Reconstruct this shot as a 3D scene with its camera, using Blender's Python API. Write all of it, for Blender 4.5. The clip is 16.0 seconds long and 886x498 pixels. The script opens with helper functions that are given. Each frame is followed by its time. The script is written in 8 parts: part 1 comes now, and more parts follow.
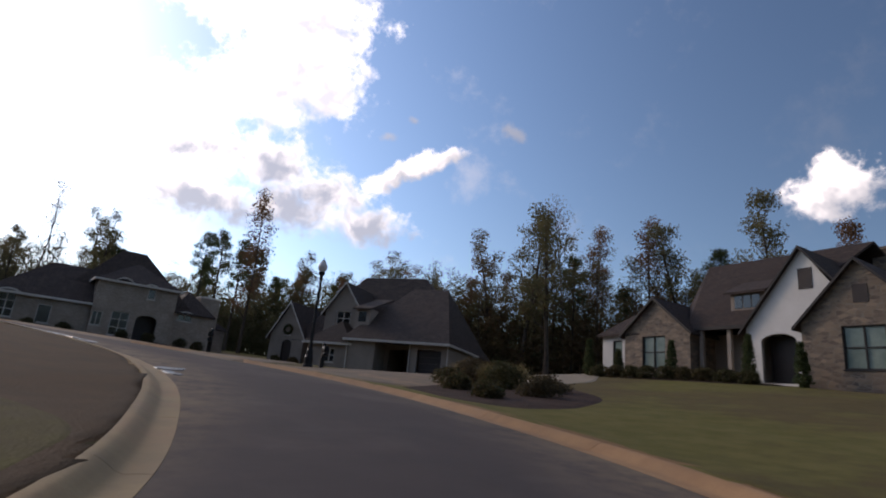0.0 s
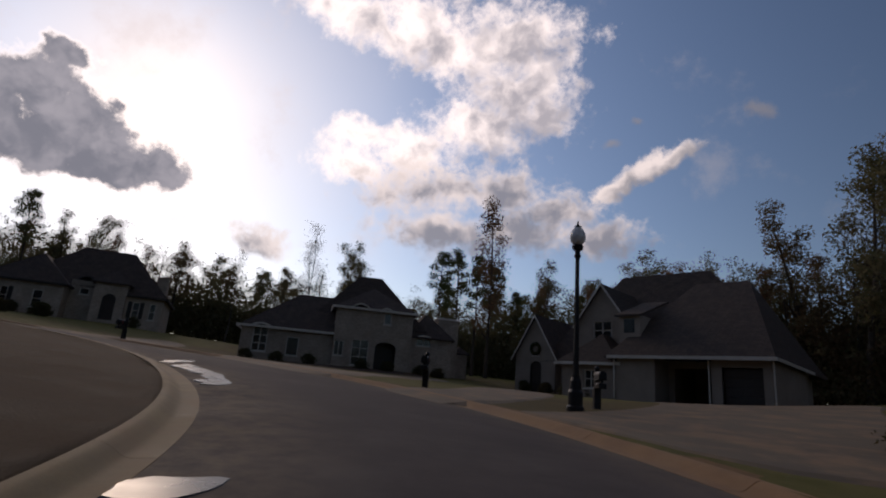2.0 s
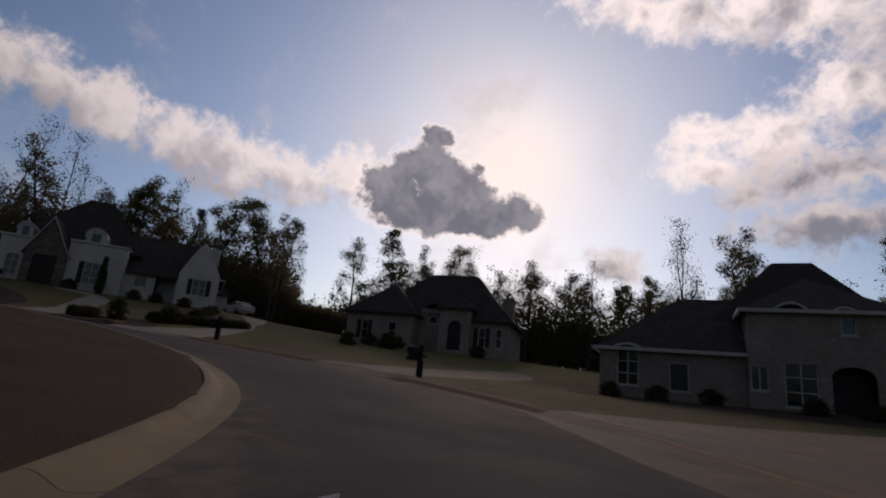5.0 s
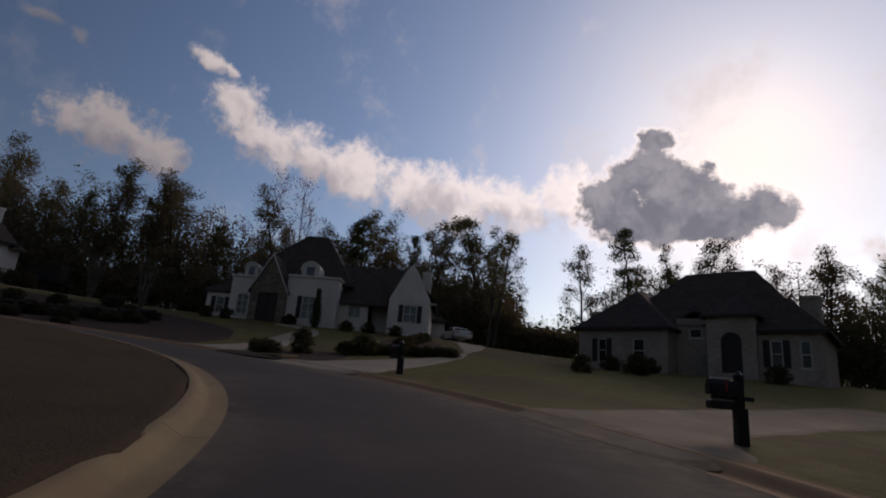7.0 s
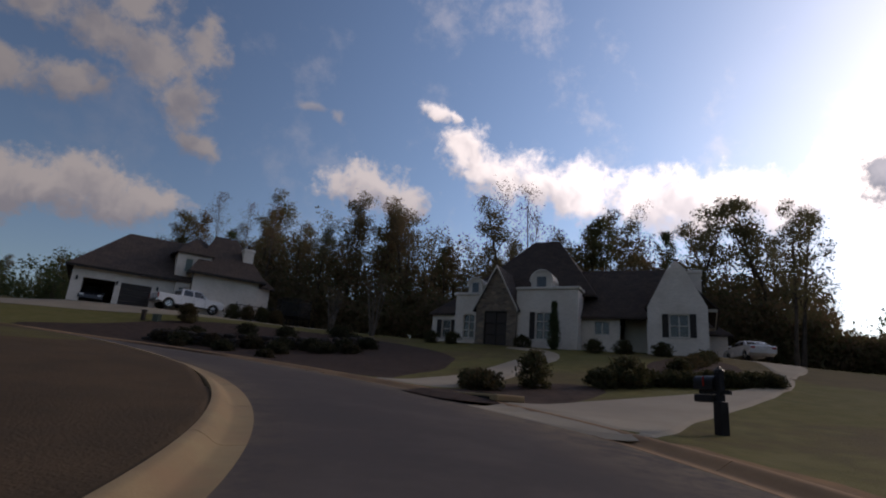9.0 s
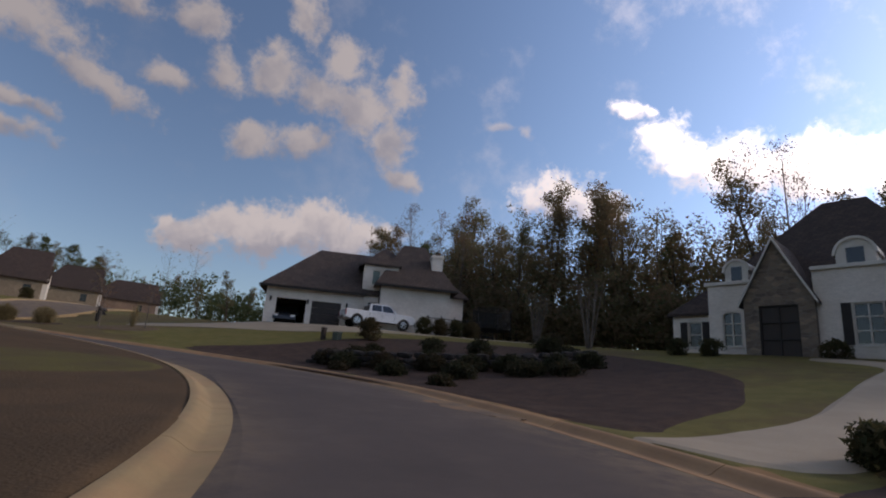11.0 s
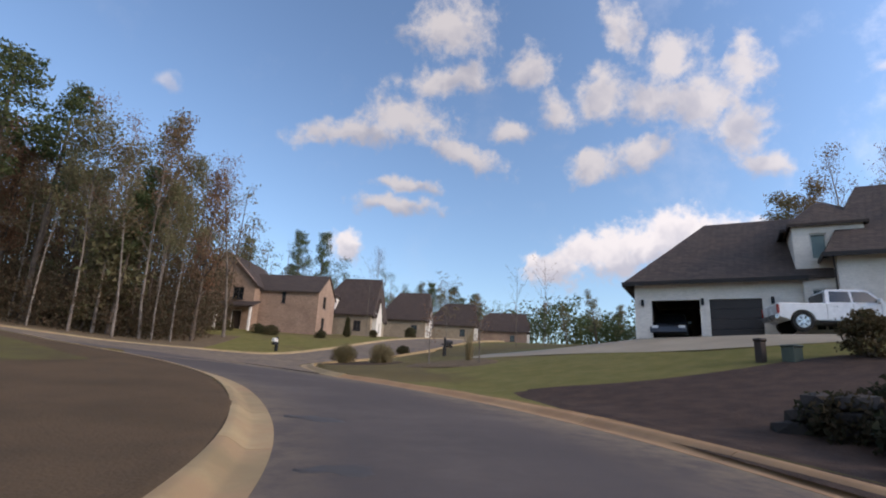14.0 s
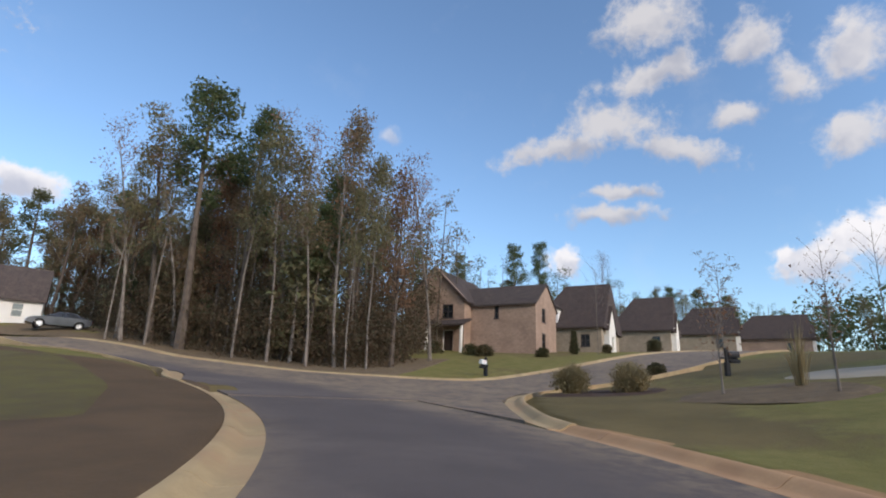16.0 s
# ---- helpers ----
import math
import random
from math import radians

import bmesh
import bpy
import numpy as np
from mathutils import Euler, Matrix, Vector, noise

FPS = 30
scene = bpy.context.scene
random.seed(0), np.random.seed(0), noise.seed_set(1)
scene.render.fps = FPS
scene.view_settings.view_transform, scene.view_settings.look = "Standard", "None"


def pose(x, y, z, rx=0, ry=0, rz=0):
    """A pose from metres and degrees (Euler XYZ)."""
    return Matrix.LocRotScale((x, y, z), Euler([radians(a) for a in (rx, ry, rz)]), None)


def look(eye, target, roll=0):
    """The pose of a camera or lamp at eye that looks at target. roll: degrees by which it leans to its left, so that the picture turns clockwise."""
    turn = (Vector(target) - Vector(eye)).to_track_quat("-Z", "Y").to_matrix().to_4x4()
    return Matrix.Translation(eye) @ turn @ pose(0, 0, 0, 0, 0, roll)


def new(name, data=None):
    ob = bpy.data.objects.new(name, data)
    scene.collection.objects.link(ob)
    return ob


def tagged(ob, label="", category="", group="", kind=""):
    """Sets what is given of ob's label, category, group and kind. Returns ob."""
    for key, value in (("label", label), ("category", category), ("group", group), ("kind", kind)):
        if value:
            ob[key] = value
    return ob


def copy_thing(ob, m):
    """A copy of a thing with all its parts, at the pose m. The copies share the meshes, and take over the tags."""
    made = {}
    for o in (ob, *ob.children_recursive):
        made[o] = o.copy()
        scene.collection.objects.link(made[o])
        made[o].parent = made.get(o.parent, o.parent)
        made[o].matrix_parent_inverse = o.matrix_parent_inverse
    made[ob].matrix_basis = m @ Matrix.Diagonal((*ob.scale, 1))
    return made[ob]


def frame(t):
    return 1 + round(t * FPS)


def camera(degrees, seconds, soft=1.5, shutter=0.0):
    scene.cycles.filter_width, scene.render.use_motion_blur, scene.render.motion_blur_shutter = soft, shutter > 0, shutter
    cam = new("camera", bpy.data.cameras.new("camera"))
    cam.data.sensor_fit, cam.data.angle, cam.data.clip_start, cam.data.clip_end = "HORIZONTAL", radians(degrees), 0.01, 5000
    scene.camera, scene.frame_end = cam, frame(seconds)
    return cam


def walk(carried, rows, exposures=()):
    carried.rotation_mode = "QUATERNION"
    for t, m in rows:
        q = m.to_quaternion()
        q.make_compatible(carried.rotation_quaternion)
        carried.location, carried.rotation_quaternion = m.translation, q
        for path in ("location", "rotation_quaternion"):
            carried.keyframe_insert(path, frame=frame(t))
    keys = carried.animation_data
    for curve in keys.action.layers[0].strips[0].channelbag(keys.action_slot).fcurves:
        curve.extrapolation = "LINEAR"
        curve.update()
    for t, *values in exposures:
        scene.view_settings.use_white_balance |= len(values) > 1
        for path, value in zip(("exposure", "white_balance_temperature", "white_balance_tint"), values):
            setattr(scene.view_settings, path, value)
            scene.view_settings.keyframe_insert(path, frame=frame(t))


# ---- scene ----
import colorsys

# The camera's drive: seconds, place, yaw, pitch, roll
DRIVE = (
    (0, 1.922, 0.556, 1.127, 3.64, 15.34, 5.44), (0.5, 1.396, 3.498, 1.367, 9.47, 15.21, 5.25),
    (1, 0.616, 6.295, 1.605, 15.75, 15.09, 4.75), (1.5, -0.415, 8.945, 1.841, 22.50, 15.05, 4.69),
    (2, -1.690, 11.445, 2.076, 29.15, 15.06, 4.71), (2.5, -3.198, 13.784, 2.307, 35.57, 15.02, 4.50),
    (3, -4.921, 15.954, 2.535, 42.09, 14.84, 4.63), (3.5, -6.834, 17.940, 2.759, 48.36, 14.63, 4.64),
    (4, -8.911, 19.727, 2.976, 54.49, 14.51, 5.08), (4.5, -11.121, 21.296, 3.188, 60.57, 14.36, 5.32),
    (5, -13.431, 22.628, 3.394, 66.71, 14.26, 5.52), (5.5, -15.808, 23.703, 3.596, 72.68, 14.21, 5.60),
    (6, -18.223, 24.506, 3.795, 78.83, 14.22, 5.59), (6.5, -20.648, 25.023, 3.993, 84.75, 14.25, 5.44),
    (7, -23.061, 25.248, 4.193, 90.98, 14.64, 4.69), (7.5, -25.447, 25.183, 4.395, 97.50, 15.23, 4.38),
    (8, -27.792, 24.835, 4.600, 103.85, 15.47, 4.08), (8.5, -30.083, 24.219, 4.809, 110.33, 15.26, 4.24),
    (9, -32.301, 23.353, 5.021, 116.29, 14.99, 4.48), (9.5, -34.424, 22.253, 5.234, 122.01, 14.81, 4.60),
    (10, -36.431, 20.938, 5.449, 127.47, 14.71, 4.60), (10.5, -38.295, 19.421, 5.663, 132.69, 14.71, 4.55),
    (11, -39.996, 17.719, 5.876, 137.99, 14.73, 4.50), (11.5, -41.513, 15.846, 6.086, 143.48, 14.70, 4.53),
    (12, -42.829, 13.820, 6.293, 149.38, 14.61, 4.57), (12.5, -43.932, 11.662, 6.498, 155.57, 14.47, 4.15),
    (13, -44.813, 9.395, 6.700, 162.19, 14.44, 3.88), (13.5, -45.465, 7.042, 6.900, 169.08, 14.49, 3.75),
    (14, -45.882, 4.619, 7.097, 175.83, 14.36, 3.07), (14.5, -46.059, 2.137, 7.291, 182.43, 14.44, 2.91),
    (15, -45.992, -0.398, 7.482, 188.68, 14.67, 2.46), (15.5, -45.678, -2.985, 7.669, 194.36, 15.01, 2.20),
    (16, -45.117, -5.623, 7.853, 199.47, 15.22, 2.30),
)
cam = camera(78.72, 16.0, soft=2.0)
walk(cam, [(t, pose(x, y, z, 90 + p, 0, w) @ pose(0, 0, 0, 0, 0, r)) for t, x, y, z, w, p, r in DRIVE],
     exposures=[(0, -0.58, 7150, 21), (1.5, -1.45, 7350, 23), (3, -1.92, 7350, 25), (4.2, -2.02, 7350, 25), (6.5, -1.95, 7350, 25), (8, -1.5, 7350, 23), (9.2, -1, 7350, 23), (11.3, -0.25, 7450, 23), (12.5, 0.24, 7350, 22), (14, 0.49, 7050, 18.3), (16, 0.58, 6800, 13)])

# ---------------------------------------------------------------- sky and sun
SUN_AZ, SUN_EL = 60.0, 23.5          # azimuth to the left of +y, elevation


def heading(az, el):
    a, e = radians(az), radians(el)
    return Vector((-math.sin(a) * math.cos(e), math.cos(a) * math.cos(e), math.sin(e)))


# cloud puffs: azimuth, elevation, half width, half height, tilt (degrees)
FAIR_HIGH = (
    (181.1, 27.4, 5.3, 2.5, 0), (187.3, 25.8, 6.4, 1.4, 12), (174.4, 24.4, 5.1, 1.5, -18), (176.0, 31.8, 5.1, 1.7, 8), (176.2, 36.6, 4.7, 2.6, 0), (180.2, 20.9, 3.9, 0.8, 0),
    (180.9, 18.7, 4.6, 1.0, 0), (165.8, 32.6, 2.5, 2.1, -35), (163.4, 28.9, 2.0, 1.8, -40), (158.5, 30.2, 2.5, 2.7, 0), (168.6, 26.6, 1.9, 1.3, 10), (159.9, 23.1, 2.6, 1.7, 20),
)
FAIR_MID = (
    (151.0, 32.0, 2.9, 2.6, 0), (153.5, 29.0, 3.3, 2.3, 0), (148.0, 28.5, 4.7, 2.9, 0), (144.1, 30.3, 2.0, 2.5, 10), (144.9, 25.4, 2.6, 2.6, -20), (143.5, 21.6, 2.3, 1.4, -30),
    (154.9, 23.8, 3.6, 1.7, 15), (156.2, 35.6, 1.6, 2.8, 10), (168.7, 26.8, 2.1, 1.1, 0), (160.1, 23.8, 1.5, 1.0, -20),
)
FAIR_LOW = (
    (163.7, 12.8, 3.2, 2.2, 0), (158.3, 14.4, 4.1, 2.4, 0), (151.3, 16.0, 3.6, 2.2, 0), (146.0, 15.8, 3.0, 1.3, 0),
    (186.5, 13.8, 2.0, 1.9, 0), (239.1, 16.1, 2.8, 1.3, 0), (165.8, 13.6, 1.3, 1.0, 0), (161.3, 14.3, 2.6, 1.7, 0),
)
FAIR_WEST = (
    (154.2, 14.9, 4.3, 2.2, 0), (149.7, 15.1, 4.3, 2.6, 0), (156.8, 14.9, 2.3, 1.9, 0),
)
FAIR_SUNLIT = ((125.6, 20.4, 4.1, 2.6, 0), (121.7, 19.3, 3.0, 1.9, 0))
BAND = (
    (118.3, 29.4, 1.6, 0.8, -25), (116.4, 28.9, 1.4, 0.7, -25), (114.6, 25.9, 2.6, 2.5, 0), (110.6, 23.2, 4.4, 2.4, -10), (106.0, 22.4, 3.6, 2.4, -20), (100.8, 21.4, 4.2, 2.8, -15),
    (95.0, 20.6, 4.8, 2.9, -15), (90.5, 19.6, 4.7, 3.0, -20), (103.0, 20.6, 3.6, 1.9, -20), (85.4, 20.0, 7.1, 2.7, -12), (78.0, 20.9, 3.5, 2.4, 0),
)
THICK = (
    (68.2, 26.0, 2.0, 1.2, 0), (69.2, 22.6, 3.6, 2.9, 0), (65.7, 21.0, 3.4, 2.7, 0), (72.9, 19.7, 3.5, 3.0, 0), (59.3, 18.7, 2.7, 1.7, -10), (63.0, 17.6, 4.3, 1.9, 0),
    (69.2, 17.9, 6.2, 2.1, 0), (66.0, 19.4, 4.0, 2.6, 0),
)
BANK = (
    (41.8, 36.9, 9.4, 1.9, -16), (32.1, 36.1, 7.2, 3.3, -20), (23.0, 36.3, 5.9, 3.2, 0), (21.8, 31.5, 5.7, 3.8, 0), (25.5, 28.1, 5.1, 2.8, 0), (18.1, 29.1, 2.1, 2.1, 0),
    (39.4, 25.7, 3.6, 1.6, 0), (33.5, 24.8, 4.1, 2.6, 0), (39.8, 22.8, 4.2, 1.8, 0),
)
BANK_LOW = (
    (31.5, 21.1, 7.0, 2.9, 0), (23.1, 21.3, 5.1, 2.3, 0), (17.1, 19.0, 4.9, 2.3, 0), (12.6, 16.9, 4.2, 1.6, 0), (20.4, 17.2, 6.2, 2.0, 0),
    (48.4, 13.7, 2.7, 1.7, 0), (28.9, 16.7, 7.6, 2.0, 0),
)
BANK_TAIL = ((7.4, 23.7, 3.0, 1.3, 30), (10.3, 22.1, 2.6, 1.1, 35), (4.6, 24.7, 1.9, 0.8, 20), (325.4, 20.8, 2.8, 2.3, 0), (327.1, 19.8, 1.7, 1.5, 0))
WISPS = ((8.4, 28.1, 0.7, 0.5, 0), (11.5, 26.4, 1.0, 0.5, 0), (356.3, 27.7, 1.3, 0.7, -30), (132.8, 28.0, 1.5, 0.6, 0), (129.4, 27.5, 1.3, 0.7, -20), (206.0, 26.6, 1.3, 1.0, 0))
# unseen clouds behind and above the drive, added to make skylight less blue
UNSEEN_CLOUDS = (
    (0, 66, 16, 9, 20), (95, 68, 15, 8, -30), (185, 64, 14, 9, 0), (275, 60, 18, 12, 10), (262, 28, 13, 8, 0), (292, 22, 12, 7, 10), (305, 44, 9, 6, -20), (140, 74, 12, 7, 0),
)


class Nodes:
    """Short hand for building a node tree."""

    def __init__(self, tree):
        self.tree = tree
        tree.nodes.clear()

    def add(self, kind):
        return self.tree.nodes.new(kind)

    def plug(self, value, socket):
        if isinstance(value, bpy.types.NodeSocket):
            self.tree.links.new(value, socket)
        else:
            socket.default_value = value

    def math(self, op, a, b=0.0, c=0.0, clamp=False):
        node = self.add("ShaderNodeMath")
        node.operation, node.use_clamp = op, clamp
        for value, socket in zip((a, b, c), node.inputs):
            self.plug(value, socket)
        return node.outputs[0]

    def dot(self, a, vec):
        node = self.add("ShaderNodeVectorMath")
        node.operation = "DOT_PRODUCT"
        self.plug(a, node.inputs[0])
        self.plug(tuple(vec), node.inputs[1])
        return node.outputs["Value"]

    def noise(self, vec, scale, detail=4.0, rough=0.55, dims="3D"):
        node = self.add("ShaderNodeTexNoise")
        node.noise_dimensions = dims
        if vec is not None:
            self.plug(vec, node.inputs["Vector"])
        node.inputs["Scale"].default_value, node.inputs["Detail"].default_value, node.inputs["Roughness"].default_value = scale, detail, rough
        return node.outputs[0]

    def step(self, value, lo, hi, to=(0.0, 1.0), smooth=True):
        node = self.add("ShaderNodeMapRange")
        node.interpolation_type = "SMOOTHSTEP" if smooth else "LINEAR"
        for v, name in ((value, "Value"), (lo, "From Min"), (hi, "From Max"), (to[0], "To Min"), (to[1], "To Max")):
            self.plug(v, node.inputs[name])
        return node.outputs[0]

    def mix(self, fac, a, b, kind="MIX"):
        node = self.add("ShaderNodeMix")
        node.data_type, node.blend_type = "RGBA", kind
        for value, socket in zip((fac, a, b), (node.inputs[0], node.inputs[6], node.inputs[7])):
            self.plug((*value, 1.0) if isinstance(value, tuple) and len(value) == 3 else value, socket)
        return node.outputs[2]


def puff_group():
    """One puff added to those before it: the depth so far, the weight and the weighted height."""
    group = bpy.data.node_groups.new("puff", "ShaderNodeTree")
    for label in ("way", "bent", "centre", "across", "upward"):
        group.interface.new_socket(label, in_out="INPUT", socket_type="NodeSocketVector")
    for label in ("total", "weight", "level"):
        group.interface.new_socket(label, in_out="INPUT", socket_type="NodeSocketFloat")
        group.interface.new_socket(label, in_out="OUTPUT", socket_type="NodeSocketFloat")
    n = Nodes(group)
    take, give = n.add("NodeGroupInput"), n.add("NodeGroupOutput")
    way, bent, centre, across, upward, total, weight, level = take.outputs[:8]

    def dot(a, b):
        node = n.add("ShaderNodeVectorMath")
        node.operation = "DOT_PRODUCT"
        n.plug(a, node.inputs[0])
        n.plug(b, node.inputs[1])
        return node.outputs["Value"]

    x, y = dot(bent, across), dot(bent, upward)
    r = n.math("SUBTRACT", 1.0, n.math("SQRT", n.math("MULTIPLY_ADD", x, x, n.math("MULTIPLY", y, y))))
    front = n.math("GREATER_THAN", dot(way, centre), 0.3)
    r = n.math("MULTIPLY_ADD", front, n.math("ADD", r, 9.0), -9.0)
    near = n.math("MAXIMUM", n.math("ADD", r, 0.4), 0.0)
    n.plug(n.math("SMOOTH_MAX", total, r, 0.25), give.inputs[0])
    n.plug(n.math("ADD", weight, near), give.inputs[1])
    n.plug(n.math("MULTIPLY_ADD", near, y, level), give.inputs[2])
    return group


PUFF = puff_group()


def build_world():
    world = bpy.data.worlds.new("sky")
    scene.world = world
    world.use_nodes = True
    n = Nodes(world.node_tree)
    out, back = n.add("ShaderNodeOutputWorld"), n.add("ShaderNodeBackground")
    sky = n.add("ShaderNodeTexSky")
    sky.sky_type, sky.sun_disc = "NISHITA", False
    sky.sun_elevation, sky.sun_rotation = radians(SUN_EL), radians(-SUN_AZ)
    sky.air_density, sky.dust_density, sky.ozone_density = 1.0, 0.6, 1.6
    way = n.add("ShaderNodeTexCoord").outputs["Generated"]
    swirl = n.add("ShaderNodeTexNoise")
    n.plug(way, swirl.inputs["Vector"])
    swirl.inputs["Scale"].default_value, swirl.inputs["Detail"].default_value = 15.0, 3.0
    warp = n.add("ShaderNodeVectorMath")
    warp.operation = "MULTIPLY_ADD"
    n.plug(swirl.outputs["Color"], warp.inputs[0])
    warp.inputs[1].default_value = (0.055, 0.055, 0.055)
    offset = n.add("ShaderNodeVectorMath")
    offset.operation = "ADD"
    n.plug(way, offset.inputs[0])
    offset.inputs[1].default_value = (-0.0275, -0.0275, -0.0275)
    n.plug(offset.outputs[0], warp.inputs[2])
    bent = warp.outputs[0]
    big = n.noise(way, 26.0, 6.0, 0.6)
    fine = n.noise(bent, 80.0, 5.0, 0.62)
    rough = n.math("ADD", n.math("MULTIPLY", n.math("SUBTRACT", big, 0.5), 1.5), n.math("MULTIPLY", n.math("SUBTRACT", fine, 0.5), 0.55))

    def puffs(rows, grow=1.3):
        """How deep within the puffs a direction lies, and how high within them."""
        total, weight, level = -9.0, 0.0, 0.0
        for az, el, wide, high, tilt in rows:
            c = heading(az, el)
            right = heading(az - 90, 0)
            up = right.cross(c)
            a = radians(tilt)
            e1, e2 = math.cos(a) * right + math.sin(a) * up, math.cos(a) * up - math.sin(a) * right
            node = n.add("ShaderNodeGroup")
            node.node_tree = PUFF
            values = (way, bent, tuple(c), tuple(e1 / math.sin(radians(wide * grow))), tuple(e2 / math.sin(radians(high * grow))), total, weight, level)
            for value, socket in zip(values, node.inputs):
                n.plug(value, socket)
            total, weight, level = node.outputs[:3]
        return total, n.math("DIVIDE", level, n.math("MAXIMUM", weight, 0.01))

    near_sun = n.dot(way, heading(SUN_AZ, SUN_EL))
    front = n.math("MAXIMUM", near_sun, 0.0)
    glare = n.math("POWER", front, 150.0)
    wide_glare = n.math("POWER", front, 18.0)
    side = n.step(near_sun, -0.25, 1.0, smooth=False)
    glow = n.math("MULTIPLY", side, side)

    def times(colour, factor):
        node = n.add("ShaderNodeVectorMath")
        node.operation = "SCALE"
        n.plug(colour, node.inputs[0])
        n.plug(factor, node.inputs["Scale"])
        return node.outputs[0]

    deep = n.mix(1.0, sky.outputs[0], (0.84, 1.0, 1.12), "MULTIPLY")
    clear = times(deep, n.math("MULTIPLY_ADD", glow, 0.215, 0.136))
    veil = n.noise(way, 3.0, 3.0, 0.5)
    haze = n.math("MULTIPLY", wide_glare, n.step(veil, 0.3, 0.75, (0.5, 0.85)), clamp=True)
    clear = n.mix(haze, clear, (2.15, 2.4, 2.8))
    clear = n.mix(n.math("MULTIPLY", glare, 0.9, clamp=True), clear, (3.8, 3.7, 3.55))
    lumps = n.noise(bent, 17.0, 3.0, 0.55)
    wisps = n.noise(way, 7.0, 6.0, 0.65)
    clear = n.mix(n.math("MULTIPLY", n.step(wisps, 0.52, 0.75), n.math("MULTIPLY_ADD", glow, 0.5, 0.06)), clear, n.mix(glow, (0.5, 0.52, 0.56), (2.4, 2.4, 2.5)))

    def cloud(col, rows, lit, dark, lift, soft=0.42, cover=0.95, core=0.0, grow=1.3, sunward=0.0):
        """Puffs laid over the sky: bright crowns and rims, greyer bellies and cores."""
        deep, level = puffs(rows, grow)
        body = n.math("ADD", deep, rough)
        shade = n.math("SUBTRACT", n.math("MULTIPLY", n.math("SUBTRACT", lumps, 0.5), 1.7), n.math("MULTIPLY", level, lift))
        shade = n.math("SUBTRACT", n.math("MULTIPLY_ADD", body, core, shade), n.math("MULTIPLY", n.step(near_sun, 0.8, 0.93), sunward))
        tone = n.mix(n.step(shade, -0.25, 0.55), lit, dark)
        return n.mix(n.math("MULTIPLY", n.step(body, 0.02, soft), cover), col, tone)

    def fair(colour, gain):
        return times(colour, n.math("MULTIPLY_ADD", glow, 1.3, gain))

    white, dull = n.mix(0.0, (0.46, 0.465, 0.485), (0, 0, 0)), n.mix(0.0, (0.29, 0.31, 0.37), (0, 0, 0))
    col = cloud(clear, UNSEEN_CLOUDS, fair(white, 1.0), fair(dull, 1.0), 0.3)
    col = cloud(col, FAIR_HIGH + FAIR_MID, fair(white, 1.0), fair(dull, 1.0), 0.6, 0.75, 0.9)
    col = cloud(col, FAIR_LOW + FAIR_WEST, fair(white, 1.35), fair(dull, 1.25), 0.7, 0.6)
    col = cloud(col, FAIR_SUNLIT, fair(white, 2.1), fair(dull, 1.8), 0.7, 0.6)
    col = cloud(col, WISPS, fair(white, 1.2), fair(dull, 1.2), 0.3, 0.9, 0.55)
    col = cloud(col, BAND, times((2.45, 2.45, 2.5), n.math("MULTIPLY_ADD", glow, 1.1, 0.3)), times((1.35, 1.38, 1.5), n.math("MULTIPLY_ADD", glow, 1.0, 0.3)), 0.7, 0.65, 0.92, 0.0, 1.32)
    col = cloud(col, BANK, (3.7, 3.65, 3.65), (1.35, 1.42, 1.6), 0.25, 0.75, 0.93, 0.45, 1.5, 0.5)
    col = cloud(col, BANK_LOW, (2.5, 2.45, 2.45), (0.74, 0.82, 0.98), 0.55, 0.75, 0.9, 0.42, 1.4, 0.3)
    col = cloud(col, BANK_TAIL, (2.7, 2.65, 2.65), (0.92, 0.98, 1.1), 0.5, 0.6, 0.93, 0.2, 1.4)
    deep, level = puffs(THICK, 1.32)
    thick = n.math("ADD", deep, n.math("MULTIPLY", rough, 0.7))
    core = n.mix(n.step(n.math("ADD", n.math("MULTIPLY_ADD", rough, 0.22, lumps), n.math("MULTIPLY", level, 0.1)), 0.36, 0.72), (0.62, 0.72, 0.9), (1.1, 1.2, 1.4))
    rim = n.mix(n.step(thick, 0.05, 0.42), (4.4, 4.3, 4.2), core)
    col = n.mix(n.step(thick, 0.0, 0.36), col, rim)
    n.plug(col, back.inputs[0])
    back.inputs[1].default_value = 1.0
    n.tree.links.new(back.outputs[0], out.inputs[0])


build_world()
sun_data = bpy.data.lights.new("sun", "SUN")
sun_data.energy, sun_data.angle, sun_data.color = 1.8, radians(12), (1.0, 0.88, 0.74)
sun = new("sun", sun_data)
sun.matrix_world = look(heading(SUN_AZ, SUN_EL) * 200, (0, 0, 0))
